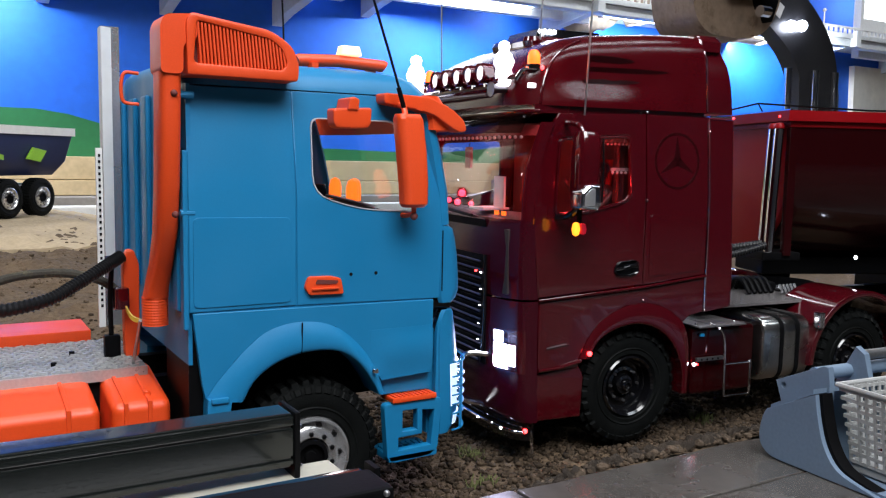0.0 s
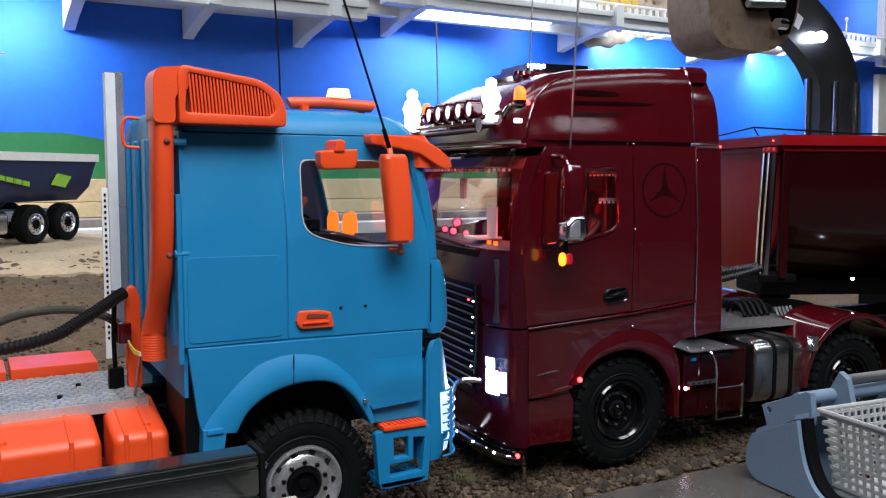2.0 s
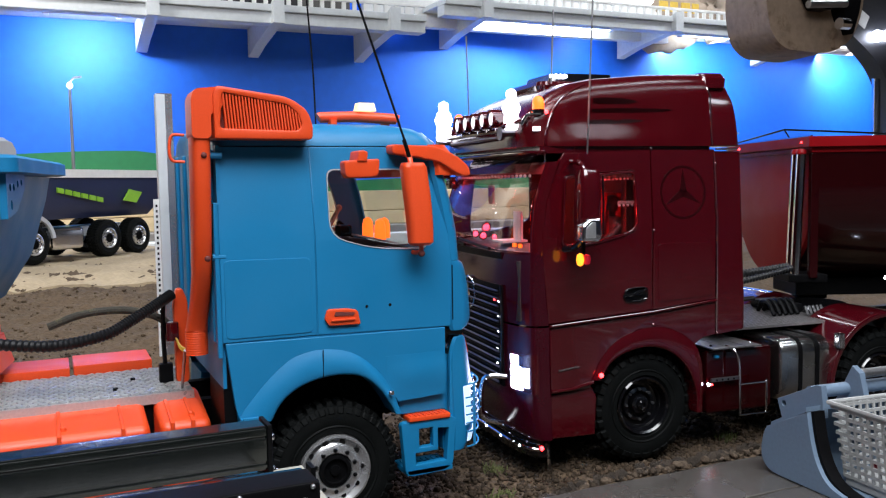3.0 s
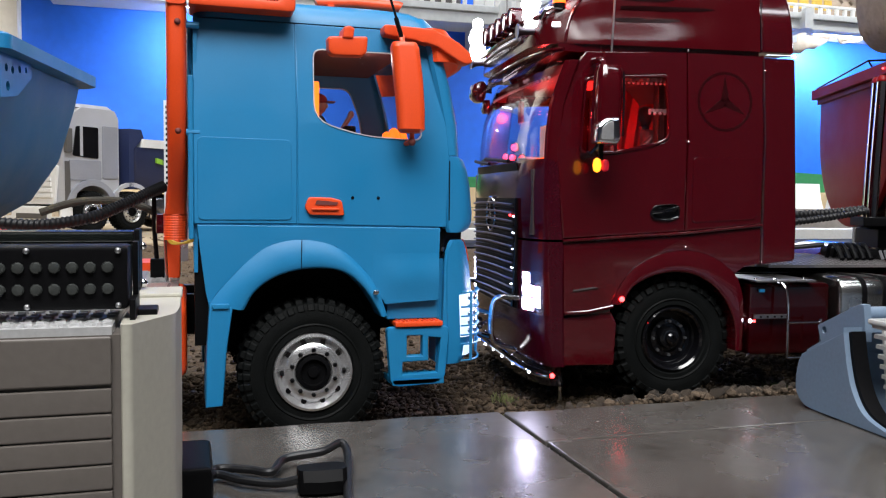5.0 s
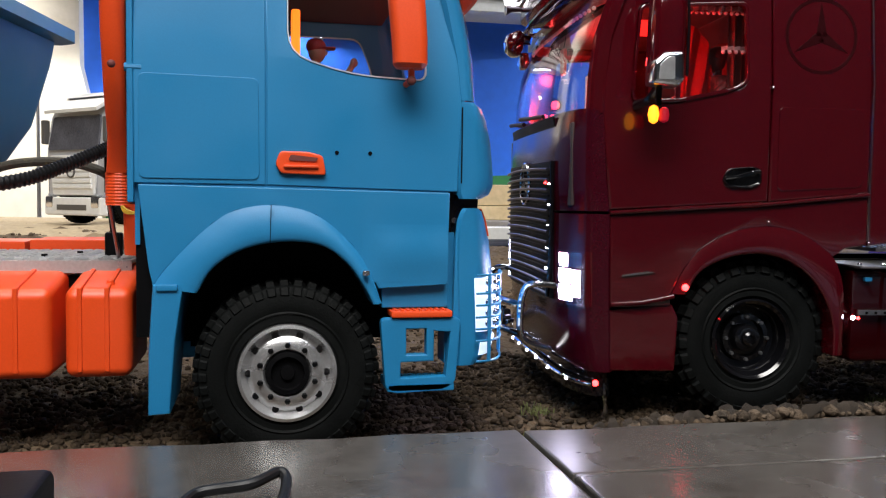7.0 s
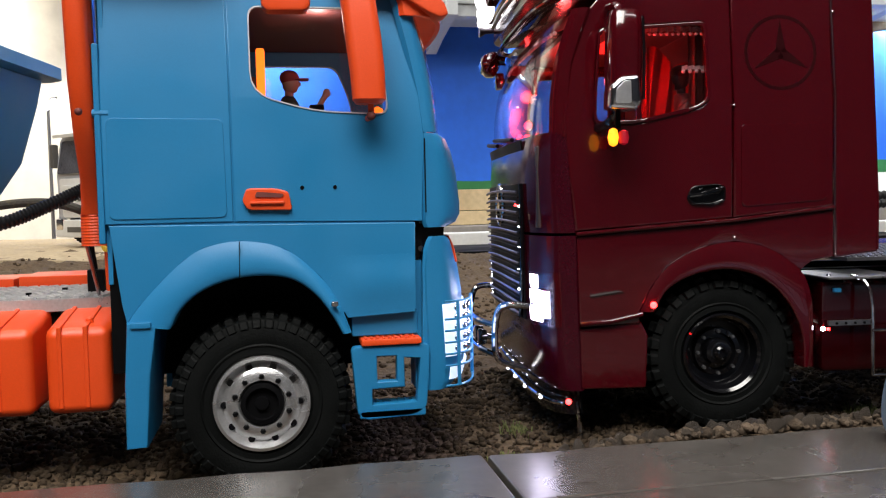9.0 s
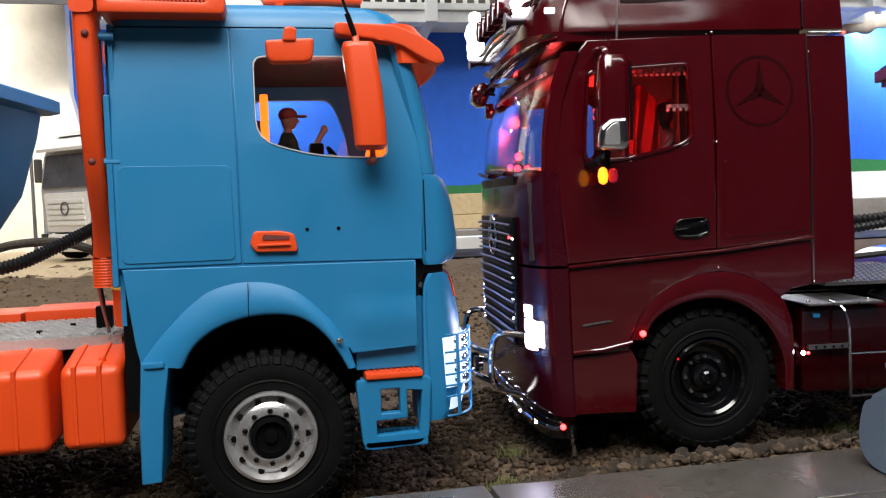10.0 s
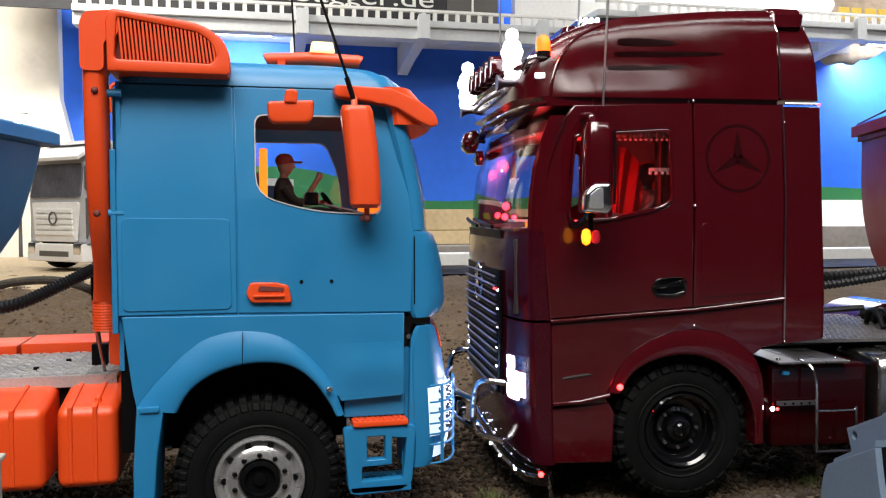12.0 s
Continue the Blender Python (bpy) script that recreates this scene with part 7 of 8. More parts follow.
part("trailer_frame", boxed(0.2500, 0.56, 0.062, 0.116, 0.1060, 0.1225, bev=0.002), M_BLACK, rt)
part("king_pin", lathe([(0.016, 0.1010), (0.016, 0.1060)], (0.275, 0.089, 0), "z", 20), M_BLACK, rt)
part("ram_bracket", boxed(0.2160, 0.2500, 0.000, 0.030, 0.1260, 0.1330, bev=0.001), M_BLACK, rt)
dot("side_led", (0.300, -0.001, 0.129), 0.0014, M_WHITELED, rt)
for wx in (0.43, 0.52):
    wheel("trailer_wheel", (wx, 0.006, 0.0520), "black trailer wheel with a gloss black rim", M_GLOSSBLACK, rt, R=0.0408, rim=0.0205, dished=True)
part("trailer_axle", boxed(0.40, 0.55, 0.03, 0.148, 0.045, 0.107), M_BLACK, rt)

# ---------------------------------------------------------------- foreground machine
fm = thing("grey_machine", (0, 0, 0.03), "grey and cream model machine hood standing on the slab", "machine")
part("hood", plate([(-0.36, -0.256), (-0.0815, -0.256), (-0.0815, -0.180), (-0.36, -0.180)], "z", 0.0, 0.0775), M_HOOD, fm)
part("corner_panel", plate(rounded([(-0.0815, -0.2568), (-0.0790, -0.2568), (-0.0690, -0.2380), (-0.0680, -0.2250), (-0.0680, -0.180), (-0.0815, -0.180)], 0.003), "z", 0.0, 0.0800, bev=0.0012), M_CREAM, fm, "cream rounded corner panel")
for i in range(10):
    part("louvre", boxed(-0.34, -0.0835, -0.2572, -0.2555, 0.002 + i * 0.0063, 0.0080 + i * 0.0063, bev=0.0006), M_HOOD, fm)
part("front_band", boxed(-0.34, -0.0835, -0.2574, -0.2555, 0.0655, 0.0772, bev=0.0006), M_HOOD, fm)
part("top_plate", boxed(-0.36, -0.0835, -0.2560, -0.182, 0.0775, 0.0795), M_CHEQUER, fm)
tread = bmesh.new()
for i in range(30):
    for j in range(16):
        block(tread, -0.0014, 0.0014, -0.0005, 0.0005, 0.0794, 0.0801, m=Matrix.Translation((-0.195 + i * 0.0038, -0.253 + j * 0.005, 0)) @ Matrix.Rotation(radians(38 if (i + j) % 2 else -38), 4, "Z"))
tagged(part("plate_tread", tread, M_CHEQUER, fm, "raised tread pattern", smooth=0), kind="stuff")
lb = new("led_bar")
lb.parent = fm
lb["label"] = "black work light bar with two rows of lamps"
part("housing", boxed(-0.34, -0.0800, -0.2470, -0.2330, 0.0825, 0.0985, bev=0.0012), M_BLACK, lb)
part("heat_sink", boxed(-0.34, -0.0810, -0.2330, -0.2290, 0.0840, 0.0975, bev=0.0006), M_GLOSSBLACK, lb)
for i in range(36):
    for z in (0.0878, 0.0932):
        part("led_lens", lathe([(0.0015, -0.2474), (0.0012, -0.2480), (0.0004, -0.2482)], (-0.0850 - i * 0.0041, 0, z), "y", 10), M_LEDGREY, lb)
for i in range(7):
    for z in (0.0836, 0.0974):
        dot("bolt", (-0.0825 - i * 0.021, -0.2474, z), 0.0008, M_STEEL, lb)
part("end_bracket", plate([(-0.2490, 0.0797), (-0.2300, 0.0797), (-0.2300, 0.0990), (-0.2360, 0.0990), (-0.2360, 0.0850), (-0.2490, 0.0850)], "x", -0.0798, -0.0784), M_BLACK, lb)
part("bracket_foot", boxed(-0.0798, -0.0735, -0.2400, -0.2300, 0.0797, 0.0815, bev=0.0004), M_BLACK, lb)
bb = new("upper_bar")
bb.parent = fm
bb["label"] = "long glossy black ribbed bar"
part("profile", boxed(-0.36, -0.0820, -0.1880, -0.1770, 0.0840, 0.1000, bev=0.0010), M_BAR, bb)
for z0, z1 in ((0.0852, 0.0868), (0.0876, 0.0958), (0.0966, 0.0992)):
    part("rib", boxed(-0.36, -0.0822, -0.1887, -0.1878, z0, z1, bev=0.0004), M_BAR, bb)
part("end_plate", boxed(-0.0822, -0.0804, -0.1895, -0.1755, 0.0797, 0.1005, bev=0.0005), M_BLACK, bb)
dot("end_bolt", (-0.0798, -0.1850, 0.0830), 0.0016, M_CHROME, bb)
dot("end_bolt", (-0.0798, -0.1850, 0.0950), 0.0013, M_CHROME, bb)
part("side_ledge", boxed(-0.34, -0.0675, -0.2000, -0.1790, 0.0797, 0.0812, bev=0.0006), M_CREAM, fm)
part("rubber_foot", boxed(-0.0720, -0.0585, -0.200, -0.165, 0.0, 0.0255, bev=0.002), M_BLACK, fm)
cable = thing("black_cable", (0, 0, 0.0315), "black cable lying looped on the slab", "cable")
part("lead", tube(curve([(-0.066, -0.160, 0.004), (-0.0568, -0.1311, 0.0018), (-0.0435, -0.1345, 0.0018), (-0.0351, -0.1396, 0.0018), (-0.0284, -0.1277, 0.003), (-0.0135, -0.1284, 0.005), (-0.0045, -0.1215, 0.006), (-0.0035, -0.1330, 0.0035), (-0.0114, -0.1787, 0.0018), (-0.014, -0.22, 0.0018)], 10), 0.0017), M_HOSE, cable)
part("lead", tube(curve([(-0.066, -0.165, 0.005), (-0.0570, -0.1375, 0.0018), (-0.0464, -0.1472, 0.0018), (-0.0343, -0.1538, 0.0018), (-0.0255, -0.1580, 0.004)], 10), 0.0017), M_HOSE, cable)
plug = loft([[(x, -0.158 + k * a, 0.0045 + k2) for a, k2 in ((-0.007, -0.0045), (0.007, -0.0045), (0.0075, 0.000), (0.005, 0.0038), (-0.005, 0.0038), (-0.0075, 0.000))] for x, k in ((-0.0270, 0.5), (-0.0255, 0.8), (-0.0180, 1.0), (-0.0110, 0.95), (-0.0090, 0.6))])
part("plug", plug, M_BLACK, cable)

# ---------------------------------------------------------------- bucket with a basket
bk = thing("loader_bucket", pose(0.2560, -0.082, 0.0300, 0, 0, -5), "blue-grey steel loader bucket lying on the slab", "bucket")
rear_line = [(-0.0035, 0.0285), (-0.0005, 0.0225), (0.0012, 0.0130), (-0.0004, 0.0060), (-0.0075, 0.0012), (-0.0190, 0.0003)]
front_line = [(-0.0840, 0.0006), (-0.0700, 0.0030), (-0.0545, 0.0075), (-0.0455, 0.0175), (-0.0405, 0.0310), (-0.0375, 0.0455)]
side_pts = soft(rear_line, 5) + soft(front_line, 5) + [(-0.0185, 0.0360)]
for x in (0.0, 0.150):
    part("side_plate", plate(side_pts, "x", x, x + 0.0030, bev=0.0003), M_BUCKET, bk)
ear = [(0.0036, 0.0430), (-0.0018, 0.0290), (-0.0355, 0.0400), (-0.0350, 0.0500), (-0.0335, 0.0590), (-0.0300, 0.0590)]
part("ear_plate", plate(ear, "x", 0.0140, 0.0180, holes=[arc(-0.0025, 0.0412, 0.0019, 0, 330, 11)], bev=0.0004), M_BUCKET, bk)
part("ear_plate", plate([(-0.010, 0.036), (-0.0200, 0.0540), (-0.0270, 0.0676), (-0.0330, 0.0640), (-0.0400, 0.0400)], "x", 0.044, 0.048, bev=0.0004), M_BUCKET, bk)
part("ear_plate", plate([(-0.010, 0.036), (-0.0200, 0.0540), (-0.0270, 0.0676), (-0.0330, 0.0640), (-0.0400, 0.0400)], "x", 0.094, 0.098, bev=0.0004), M_BUCKET, bk)
shell_pts = soft(rear_line, 4) + [(-0.084, 0.0003)]
part("shell", loft([[(x, y, z) for y, z in shell_pts + [(p[0] - 0.0018, p[1] + 0.0025) for p in reversed(shell_pts)]] for x in (0.003, 0.150)]), M_BUCKET, bk, smooth=30)
part("back_plate", loft([[(x, y, z) for y, z in ((-0.0035, 0.0280), (-0.0335, 0.0445), (-0.0335, 0.0475), (-0.0040, 0.0310))] for x in (0.003, 0.150)]), M_BUCKET, bk)
part("cross_tube", tube([(0.016, -0.0225, 0.0525), (0.15, -0.0225, 0.0525)], 0.0040, 16), M_BUCKET, bk)
part("cross_tube", tube([(0.046, -0.0270, 0.0620), (0.15, -0.0270, 0.0620)], 0.0030, 16), M_STEEL, bk)
# black band stands in for the shaded gap beside the basket
part("gap_shade_band", loft([[(0.003, y, z), (0.011, y, z), (0.011, y - 0.0022, z + 0.0008), (0.003, y - 0.0022, z + 0.0008)] for y, z in soft(front_line, 4)]), M_BLACK, bk)
BASKET = pose(0.2640, -0.1250, 0.0300, 0, 0, -6)
bs = thing("plastic_basket", BASKET, "light grey open-mesh plastic basket inside the bucket", "basket")
b0, b1 = (0.0068, -0.0068), (0.120, -0.074)
for k in range(9):
    z = 0.0085 + k * 0.0050
    tap = k * 0.00072
    part("mesh_bar", boxed(b0[0] - tap, b1[0] + tap, b1[1] - tap - 0.0008, b1[1] - tap + 0.0008, z, z + 0.0019), M_BASKET, bs, smooth=0)
    part("mesh_bar", boxed(b0[0] - tap - 0.0008, b0[0] - tap + 0.0008, b1[1] - tap, b0[1] + tap, z, z + 0.0019), M_BASKET, bs, smooth=0)
    part("mesh_bar", boxed(b0[0] - tap, b1[0] + tap, b0[1] + tap - 0.0008, b0[1] + tap + 0.0008, z, z + 0.0019), M_BASKET, bs, smooth=0)
for i in range(23):
    x = b0[0] + 0.0051 * i
    for y, s in ((b1[1], -1), (b0[1], 1)):
        part("mesh_bar", tube([(x, y, 0.009), (x, y + s * 0.006, 0.0510)], 0.0011, 6), M_BASKET, bs)
for i in range(13):
    y = b1[1] + 0.0051 * i
    part("mesh_bar", tube([(b0[0], y, 0.009), (b0[0] - 0.006, y, 0.0510)], 0.0011, 6), M_BASKET, bs)
part("top_rim", tube([(b0[0] - 0.0068, b1[1] - 0.0068, 0.0516), (b1[0] + 0.0068, b1[1] - 0.0068, 0.0516), (b1[0] + 0.0068, b0[1] + 0.0068, 0.0516), (b0[0] - 0.0068, b0[1] + 0.0068, 0.0516)], 0.0015, 8, closed=True), M_BASKET, bs)
part("bottom", boxed(b0[0], b1[0], b1[1], b0[1], 0.0035, 0.0092, bev=0.001), M_BASKET, bs)
random.seed(5)
for i in range(26):
    x, y = random.uniform(b0[0] + 0.006, b1[0] - 0.006), random.uniform(b1[1] + 0.006, b0[1] - 0.006)
    s = random.uniform(0.002, 0.005)
    ob = part("metal_part", lathe([(s, -s), (s * 1.2, 0), (s * 0.7, s)], (0, 0, 0), "z", 8), random.choice((M_CHROME, M_STEEL, M_BLACK, M_RED)), None)
    ob.matrix_world = BASKET @ pose(x, y, 0.0135 + random.uniform(0, 0.006), random.uniform(0, 90), random.uniform(0, 90), 0)
    tagged(ob, "small shiny metal part lying in the basket", "part", "parts in the basket")

# ---------------------------------------------------------------- grey dump truck in the distance
gt = thing("grey_dump_truck", pose(-0.301, 1.369, 0.068, 0, 0, 45), "silver-grey model dump truck with a navy tipper body", "truck")
CAB = rounded([(-0.066, 0.052), (-0.046, 0.052), (-0.034, 0.098), (0.020, 0.098), (0.034, 0.060), (0.058, 0.060), (0.058, 0.222), (0.048, 0.238), (-0.030, 0.238), (-0.046, 0.226), (-0.060, 0.200), (-0.070, 0.136)], 0.004)
part("cab", loft([[(x, y, z) for x, z in CAB] for y in (-0.084, -0.080, 0.080, 0.084)]), M_SILVER, gt)
part("roof_cap", loft([ring_rect(-0.040, 0.056, -0.078, 0.078, 0.2382, 0.012), ring_rect(-0.030, 0.052, -0.070, 0.070, 0.2460, 0.016)]), M_SILVER, gt)
wsd = part("windscreen", plate(rounded([(-0.076, 0.0), (0.076, 0.0), (0.072, 0.064), (-0.072, 0.064)], 0.006), "x", -0.003, 0.001), M_DIMGLASS, gt)
wsd.matrix_basis = Matrix.Translation((-0.0712, 0, 0.137)) @ Matrix.Rotation(radians(9.5), 4, "Y")
for y in (-0.0850, 0.0850):
    part("side_window", plate(rounded([(-0.050, 0.146), (0.008, 0.142), (0.008, 0.202), (-0.042, 0.202)], 0.004), "y", y - 0.001, y + 0.001), M_GLOSSBLACK, gt)
    part("window_bar", plate([(-0.034, 0.146), (-0.028, 0.146), (-0.028, 0.202), (-0.034, 0.202)], "y", y - 0.0018, y + 0.0018), M_SILVER, gt)
    part("door_panel", plate(rounded([(-0.056, 0.100), (0.014, 0.100), (0.014, 0.138), (-0.058, 0.138)], 0.003), "y", y - 0.0014, y + 0.0014, bev=0.0005), M_DULLSILVER, gt)
    part("sleeper_panel", plate(rounded([(0.018, 0.104), (0.054, 0.104), (0.054, 0.206), (0.018, 0.206)], 0.003), "y", y - 0.0014, y + 0.0014, bev=0.0005), M_DULLSILVER, gt)
    out = -1 if y < 0 else 1
    part("mirror", boxed(-0.074, -0.060, min(y + out * 0.004, y + out * 0.015), max(y + out * 0.004, y + out * 0.015), 0.150, 0.196, bev=0.003), M_MACHINE, gt)
    part("arch", plate(arc(-0.008, 0.042, 0.060, 172, 8, 14) + arc(-0.008, 0.042, 0.048, 8, 172, 14), "y", y - 0.004, y + 0.004, bev=0.0008), M_DULLSILVER, gt)
    part("arch", plate(arc(0.087, 0.042, 0.056, 172, 8, 14) + arc(0.087, 0.042, 0.048, 8, 172, 14), "y", y - 0.003, y + 0.003), M_SILVER, gt)
    part("corner_pillar", boxed(-0.0672, -0.0560, y - 0.0012, y + 0.0012, 0.060, 0.135, bev=0.0005), M_MACHINE, gt)
# grille and bumper take white to carry the strong light on the front
grl = new("grille")
grl.parent = gt
grl["label"] = "silver grille whitened for the strong light on it, with a round emblem"
part("backing", plate(rounded([(-0.072, 0.128), (0.072, 0.128), (0.062, 0.054), (-0.062, 0.054)], 0.006), "x", -0.0740, -0.0690, bev=0.001), M_WHITEPAINT, grl)
for k in range(5):
    part("slat", boxed(-0.0770, -0.0735, -0.058 + 0.001 * k, 0.058 - 0.001 * k, 0.066 + k * 0.0105, 0.0735 + k * 0.0105, bev=0.001), M_WHITEPAINT, grl)
emb = lathe([(0.0125, -0.0790), (0.0125, -0.0765), (0.0100, -0.0765), (0.0100, -0.0790)], (0, 0, 0.098), "x", 18, closed=True)
part("emblem", emb, M_MACHINE, grl)
for y in (-0.070, 0.070):
    part("headlight", boxed(-0.0780, -0.0660, y - 0.012, y + 0.012, 0.030, 0.052, bev=0.003), M_CHROME, gt, "clear headlight")
part("bumper", boxed(-0.0770, -0.0500, -0.086, 0.086, 0.016, 0.050, bev=0.004), M_WHITEPAINT, gt)
part("bumper_slot", boxed(-0.0776, -0.0760, -0.045, 0.045, 0.026, 0.036), M_MACHINE, gt)
part("roof_visor", loft([[(x, y, z) for x, z in ((-0.044, 0.226), (-0.078, 0.206), (-0.079, 0.212), (-0.050, 0.232))] for y in (-0.080, 0.080)]), M_WHITEPAINT, gt, "white sun visor")
part("frame_rail", boxed(0.04, 0.45, -0.040, 0.040, 0.045, 0.066), M_SILVER, gt)
part("tipper_body", loft([ring_rect(0.10, 0.46, -0.060, 0.060, 0.085, 0.012), ring_rect(0.095, 0.475, -0.082, 0.082, 0.115, 0.012), ring_rect(0.092, 0.49, -0.088, 0.088, 0.170, 0.008)]), M_NAVY, gt)
part("front_board", plate([(0.080, 0.085), (0.092, 0.085), (0.092, 0.165), (0.118, 0.190), (0.112, 0.206), (0.080, 0.206)], "y", -0.088, 0.088), M_NAVY, gt)
part("body_rim", loft([ring_rect(0.112, 0.495, -0.092, 0.092, 0.170, 0.006), ring_rect(0.112, 0.495, -0.092, 0.092, 0.187, 0.006)]), M_WHITEPAINT, gt)
for y in (-0.0885, 0.0885):
    part("side_mark", plate([(0.34, 0.120), (0.38, 0.114), (0.40, 0.137), (0.36, 0.144)], "y", y - 0.002, y + 0.002), M_YELLOWGREEN, gt)
    for k in range(6):
        part("letter_bar", plate([(0.15 + k * 0.022, 0.140 - k * 0.004), (0.166 + k * 0.022, 0.137 - k * 0.004), (0.166 + k * 0.022, 0.147 - k * 0.004), (0.15 + k * 0.022, 0.150 - k * 0.004)], "y", y - 0.002, y + 0.002), M_YELLOWGREEN, gt)
    part("side_tank", boxed(0.145, 0.235, y * 0.62 - 0.02, y * 0.62 + 0.02, 0.022, 0.068, bev=0.008), M_CHROME, gt)
for wx in (-0.008, 0.087, 0.292, 0.387):
    wheel("dump_wheel", (wx, -0.088, 0.0395), "black wheel with a bright rim", M_ALU, gt, R=0.0405)
    wheel("dump_wheel", (wx, 0.088, 0.0395), "black wheel with a bright rim", M_ALU, gt, R=0.0405, flip=True)

# excavator arm and bucket in the distance
ex = thing("excavator", (0, 0, 0.0), "black model excavator with a raised boom and earth-stained bucket", "excavator")
bo = curve([(2.97, 1.90, 0.10), (2.946, 1.87, 0.41), (2.92, 1.86, 0.54), (2.878, 1.85, 0.63), (2.785, 1.85, 0.735), (2.61, 1.85, 0.845), (2.41, 1.85, 0.945), (2.19, 1.84, 1.05), (2.02, 1.80, 1.13)], 6)
boom = []
for k, p in enumerate(bo):
    w = 0.135 - 0.0010 * k
    t = (bo[min(k + 1, len(bo) - 1)] - bo[max(k - 1, 0)]).normalized()
    n = Vector((0, 1, 0)).cross(t).normalized()
    boom.append([tuple(p + n * a * w + Vector((0, b * 0.035, 0))) for a, b in ((1, 1), (1, -1), (-1, -1), (-1, 1))])
part("boom", loft(boom), M_BOOM, ex, smooth=20)
for i, s in enumerate((0.045, 0.045, 0.03, 0.045, 0.045)):
    bar_m = part("mark_bar", boxed(-s / 2, s / 2, -0.0015, 0.0015, -0.026, 0.026), M_WHITEPAINT, ex)
    bar_m.matrix_basis = pose(2.43 + i * 0.050, 1.806, 0.895 - i * 0.025, 0, 28, 0)
for x, y in ((2.70, 1.80), (2.862, 1.80), (2.985, 1.80)):
    part("cylinder", tube([(x + 0.01, y, 0.12), (x, y, 0.58)], 0.016, 12), M_CHROME, ex)
part("stick", loft([[(x - w, 1.60, z), (x + w, 1.60, z), (x + w, 1.68, z), (x - w, 1.68, z)] for x, z, w in ((2.10, 1.20, 0.06), (2.09, 1.08, 0.05), (2.08, 0.93, 0.04))]), M_BOOM, ex)
bucket_side = rounded([(1.905, 0.94), (1.880, 0.77), (1.905, 0.66), (1.965, 0.615), (2.15, 0.610), (2.25, 0.650), (2.305, 0.75), (2.315, 0.94)], 0.055, 6)
part("bucket", loft([[(x + 0.02 * k, y, z) for x, z in bucket_side] for k, y in enumerate((1.54, 1.64, 1.76))]), M_EARTHYSTEEL, ex, "worn bucket caked with grey-brown earth")
part("bucket_rib", loft([[(x, y, z) for x, z in rounded([(2.16, 0.625), (2.195, 0.630), (2.265, 0.94), (2.215, 0.94)], 0.01)] for y in (1.525, 1.545)]), M_EARTHYSTEEL, ex)
part("quick_coupler", plate(rounded([(2.00, 0.95), (2.00, 0.80), (2.04, 0.735), (2.11, 0.735), (2.15, 0.80), (2.15, 0.95)], 0.015), "y", 1.48, 1.53, holes=[rounded([(2.045, 0.92), (2.045, 0.83), (2.09, 0.83), (2.09, 0.92)], 0.01)]), M_BLACK, ex)
part("coupler_side", plate(rounded([(2.15, 0.95), (2.16, 0.74), (2.20, 0.66), (2.23, 0.74), (2.26, 0.95)], 0.015), "y", 1.49, 1.54), M_BLACK, ex)
part("pin", tube([(1.99, 1.475, 0.742), (2.15, 1.475, 0.755)], 0.012, 10), M_STEEL, ex)
part("pin_end", tube([(2.11, 1.465, 0.690), (2.15, 1.465, 0.690)], 0.018, 10), M_CHROME, ex)
dot("work_light", (2.700, 1.80, 0.738), 0.022, M_WHITELED, ex)
dot("work_light", (2.762, 1.80, 0.744), 0.022, M_WHITELED, ex)
part("body", loft([ring_rect(2.75, 3.30, 1.55, 1.95, 0.12, 0.03), ring_rect(2.75, 3.30, 1.55, 1.95, 0.30, 0.03), ring_rect(2.85, 3.25, 1.58, 1.92, 0.34, 0.03)]), M_GREYPAINT, ex)
for y in (1.56, 1.86):
    part("track", loft([[(x, yy, z) for x, z in rounded([(2.70, 0.055), (3.35, 0.055), (3.38, 0.10), (3.33, 0.14), (2.72, 0.14), (2.67, 0.10)], 0.03)] for yy in (y, y + 0.09)]), M_BLACK, ex)

# ---------------------------------------------------------------- lamps of the trucks
RL = lambda x, y, z: tuple(RED_POSE @ Vector((x, y, z)))
spot("headlight_beam", RL(-0.094, 0.018, 0.080), RL(-0.30, 0.015, 0.045), 0.12, 130, (0.72, 0.68, 1.0))
spot("headlight_beam", RL(-0.094, 0.160, 0.080), RL(-0.30, 0.160, 0.045), 0.08, 120, (0.85, 0.85, 1.0))
point("cabin_red_lamp", RL(-0.036, 0.0095, 0.190), 0.120, (1.0, 0.03, 0.03))
point("cabin_red_lamp", RL(-0.045, 0.110, 0.205), 0.075, (1.0, 0.05, 0.05))
point("dash_pink_lamp", RL(-0.064, 0.100, 0.195), 0.030, (1.0, 0.55, 0.5))
# unseen fill added to brighten the blue cab's inside
point("blue_cab_fill", (0.034, 0.050, 0.226), 0.030, (1.0, 0.86, 0.8))
point("beacon_lamp", RL(-0.0660, 0.0050, 0.2690), 0.012, (1.0, 0.12, 0.03))

# ---------------------------------------------------------------- moss, stones and gravel
random.seed(11)
for cx, cy in ((0.118, 0.012), (0.135, 0.05), (0.33, 0.03)):
    bm = bmesh.new()
    for i in range(60):
        a, r = random.uniform(0, 6.28), random.uniform(0, 0.010)
        x, y = cx + r * math.cos(a), cy + r * math.sin(a)
        z = ground_height(x, y)
        tube([(x, y, z), (x + random.uniform(-0.003, 0.003), y + random.uniform(-0.003, 0.003), z + random.uniform(0.002, 0.006))], 0.00035, 4, bm=bm)
    tagged(part("moss_tuft", bm, M_MOSS, None), "small dry moss tuft on the gravel", "moss", "moss tufts", "stuff")


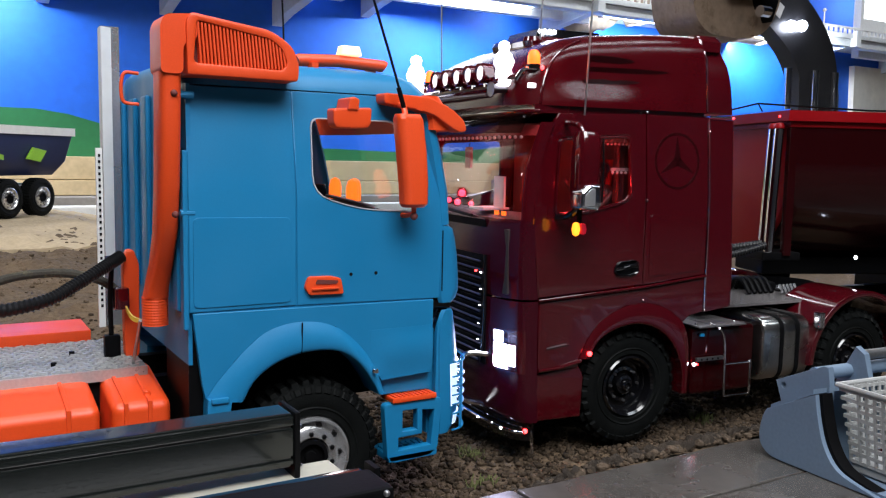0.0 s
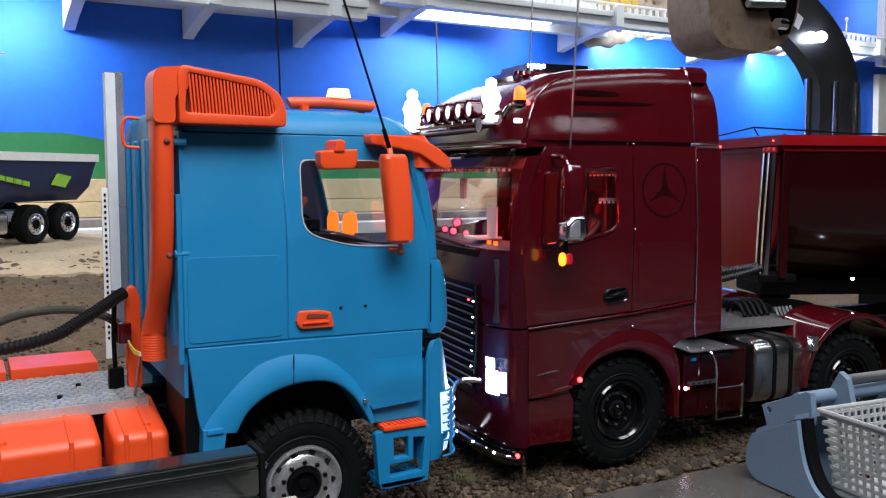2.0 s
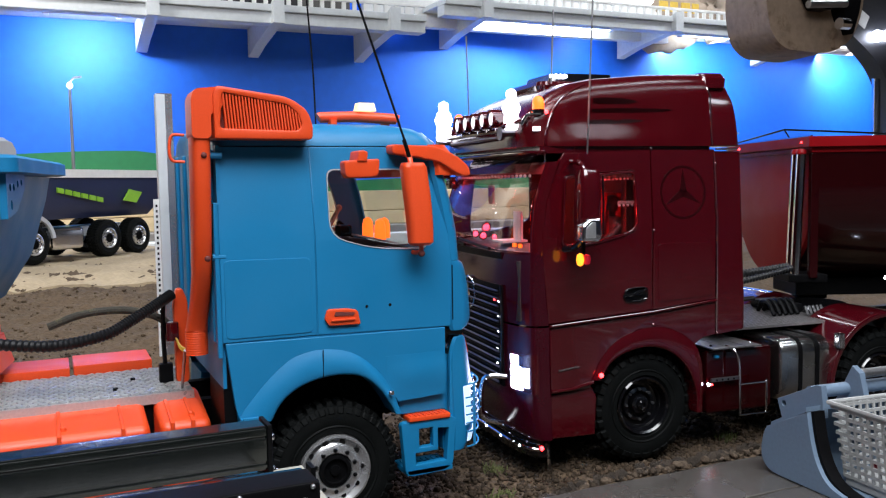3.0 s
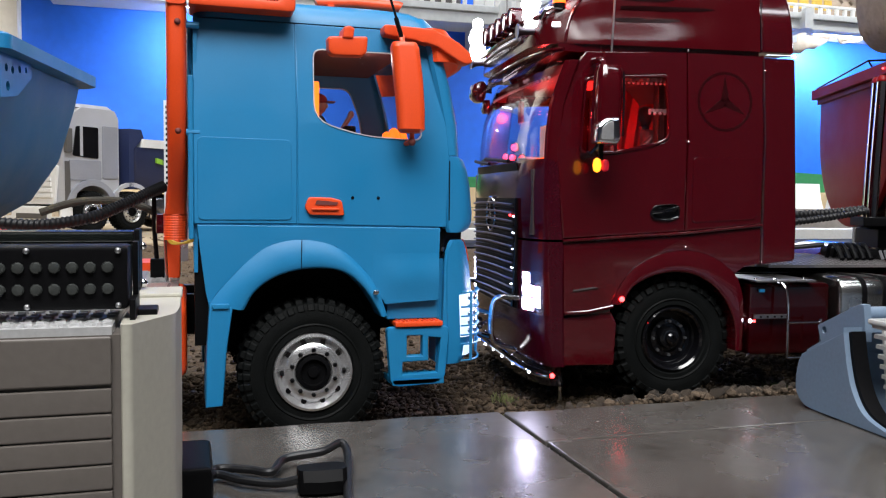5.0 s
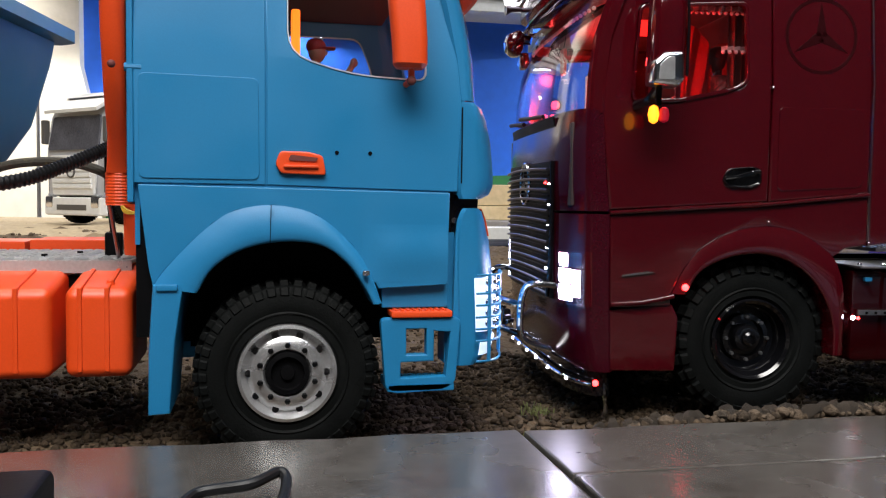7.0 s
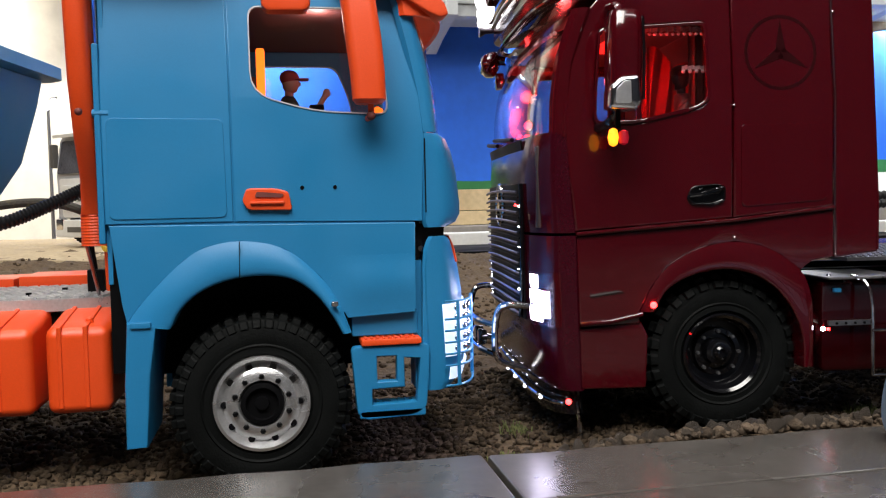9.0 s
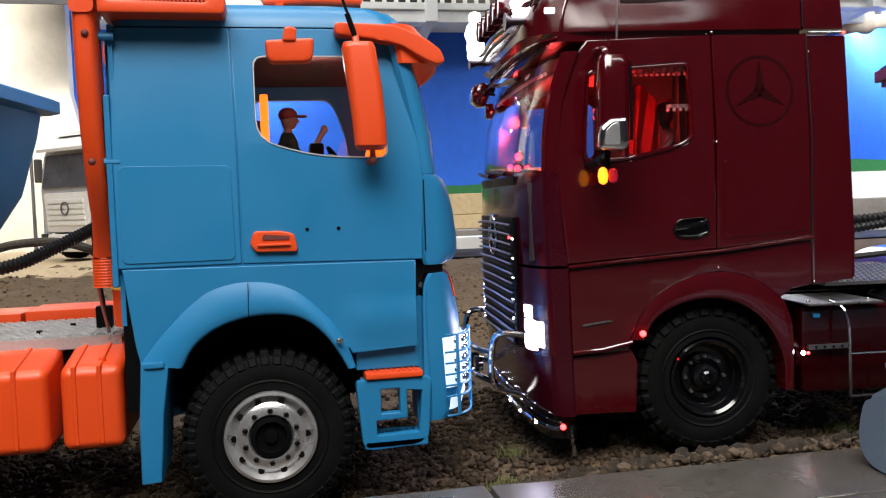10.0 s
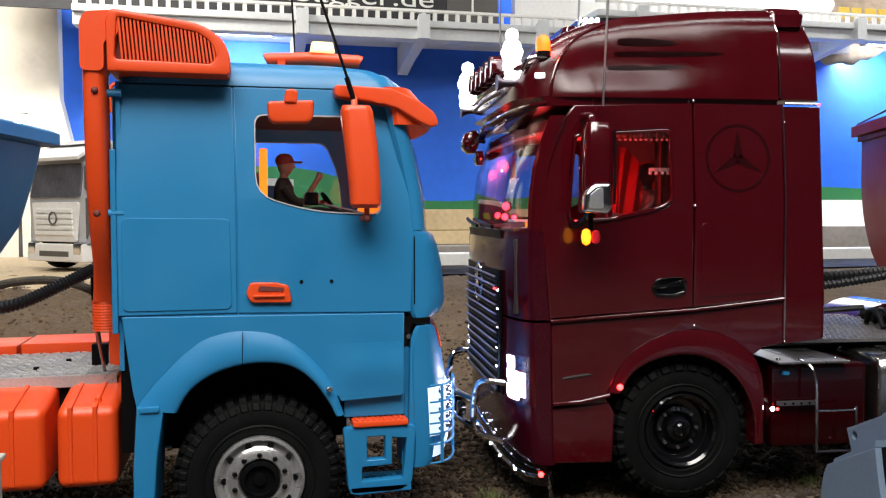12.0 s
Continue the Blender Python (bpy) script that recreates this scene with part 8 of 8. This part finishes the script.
def pebble(seed, sub):
    rng = random.Random(seed * 7 + 1)
    cuts = []
    for i in range(9):
        d = Vector((rng.gauss(0, 1), rng.gauss(0, 1), rng.gauss(0, 1))).normalized()
        cuts.append((d, rng.uniform(0.55, 0.9)))
    bm = bmesh.new()
    bmesh.ops.create_icosphere(bm, subdivisions=sub, radius=1)
    for v in bm.verts:
        d = v.co.normalized()
        p = d * (1 + 0.30 * noise.noise(d * 1.5 + Vector((seed * 3.1, 0, 0))))
        for n, h in cuts:
            over = p.dot(n) - h
            if over > 0:
                p -= n * over * 0.85
        p *= 1 + 0.10 * noise.noise(d * 5 + Vector((0, seed, 0)))
        v.co = Vector((p.x * 1.2, p.y, p.z * 0.8))
    me = bpy.data.meshes.new("stone")
    bm.to_mesh(me)
    bm.free()
    me.materials.append(M_STONE)
    me.polygons.foreach_set("use_smooth", [True] * len(me.polygons))
    me.set_sharp_from_angle(angle=radians(32))
    return me


shapes = [pebble(i, 2) for i in range(8)]
random.seed(21)
for i in range(300):
    x = random.uniform(-0.16, 0.05) if i < 60 else random.triangular(0.04, 0.45, 0.24)
    y = -0.0545 + abs(random.gauss(0, 0.013))
    s = 0.0019 + 0.0026 * random.random() ** 1.6
    if x < 0.05:
        s *= 0.55
    ob = new("stone", random.choice(shapes))
    ob.parent = GROUND
    ob.matrix_basis = Matrix.LocRotScale((x, y, ground_height(x, y) + s * 0.45 + 0.002 * random.random()), Euler((random.uniform(0, 6.3), random.uniform(0, 6.3), random.uniform(0, 6.3))), (s * random.uniform(0.8, 1.25), s, s * random.uniform(0.75, 1.1)))


def gravel(count, x0, x1, y0, y1, smin, smax, seed, heap=0.0, material=M_GRAVEL, rough=0.3):
    rng = np.random.RandomState(seed)
    base = bmesh.new()
    bmesh.ops.create_icosphere(base, subdivisions=1, radius=1)
    bv = np.array([v.co[:] for v in base.verts])
    bf = np.array([[v.index for v in f.verts] for f in base.faces])
    base.free()
    V, F = [], []
    for i in range(count):
        x, y = rng.uniform(x0, x1), rng.uniform(y0, y1)
        s = smin + (smax - smin) * rng.rand() ** 2.5
        jit = bv * (1 + rough * rng.randn(len(bv), 1)) * s * np.array([rng.uniform(0.8, 1.3), rng.uniform(0.8, 1.3), rng.uniform(0.6, 1.0)])
        F.append(bf + len(bv) * i)
        V.append(jit + [x, y, ground_height(x, y) + s * 0.3 + heap * rng.rand()])
    me = bpy.data.meshes.new("gravel")
    me.from_pydata(np.concatenate(V).tolist(), [], np.concatenate(F).tolist())
    me.materials.append(material)
    if rough < 0.25:
        me.polygons.foreach_set("use_smooth", [True] * len(me.polygons))
    ob = new("gravel", me)
    return tagged(ob, "loose brown gravel covering the lane", "gravel", kind="stuff")


gravel(21000, -0.22, 0.48, -0.056, 0.20, 0.0008, 0.0028, 4, 0.0008, M_GRAVEL, 0.22)
gravel(1500, 0.02, 0.46, -0.056, -0.026, 0.0013, 0.0036, 9, 0.0020, M_EDGESTONE, 0.17)
gravel(500, -0.20, 0.04, -0.056, -0.034, 0.0010, 0.0028, 10, 0.0010, M_EDGESTONE, 0.17)
gravel(5000, -0.5, 0.8, 0.18, 0.6, 0.0010, 0.0030, 5, 0.0, M_GRAVEL, 0.16)
gravel(2600, -0.7, 0.6, 0.3, 1.05, 0.0012, 0.0036, 6, 0.0, M_EARTH, 0.16)
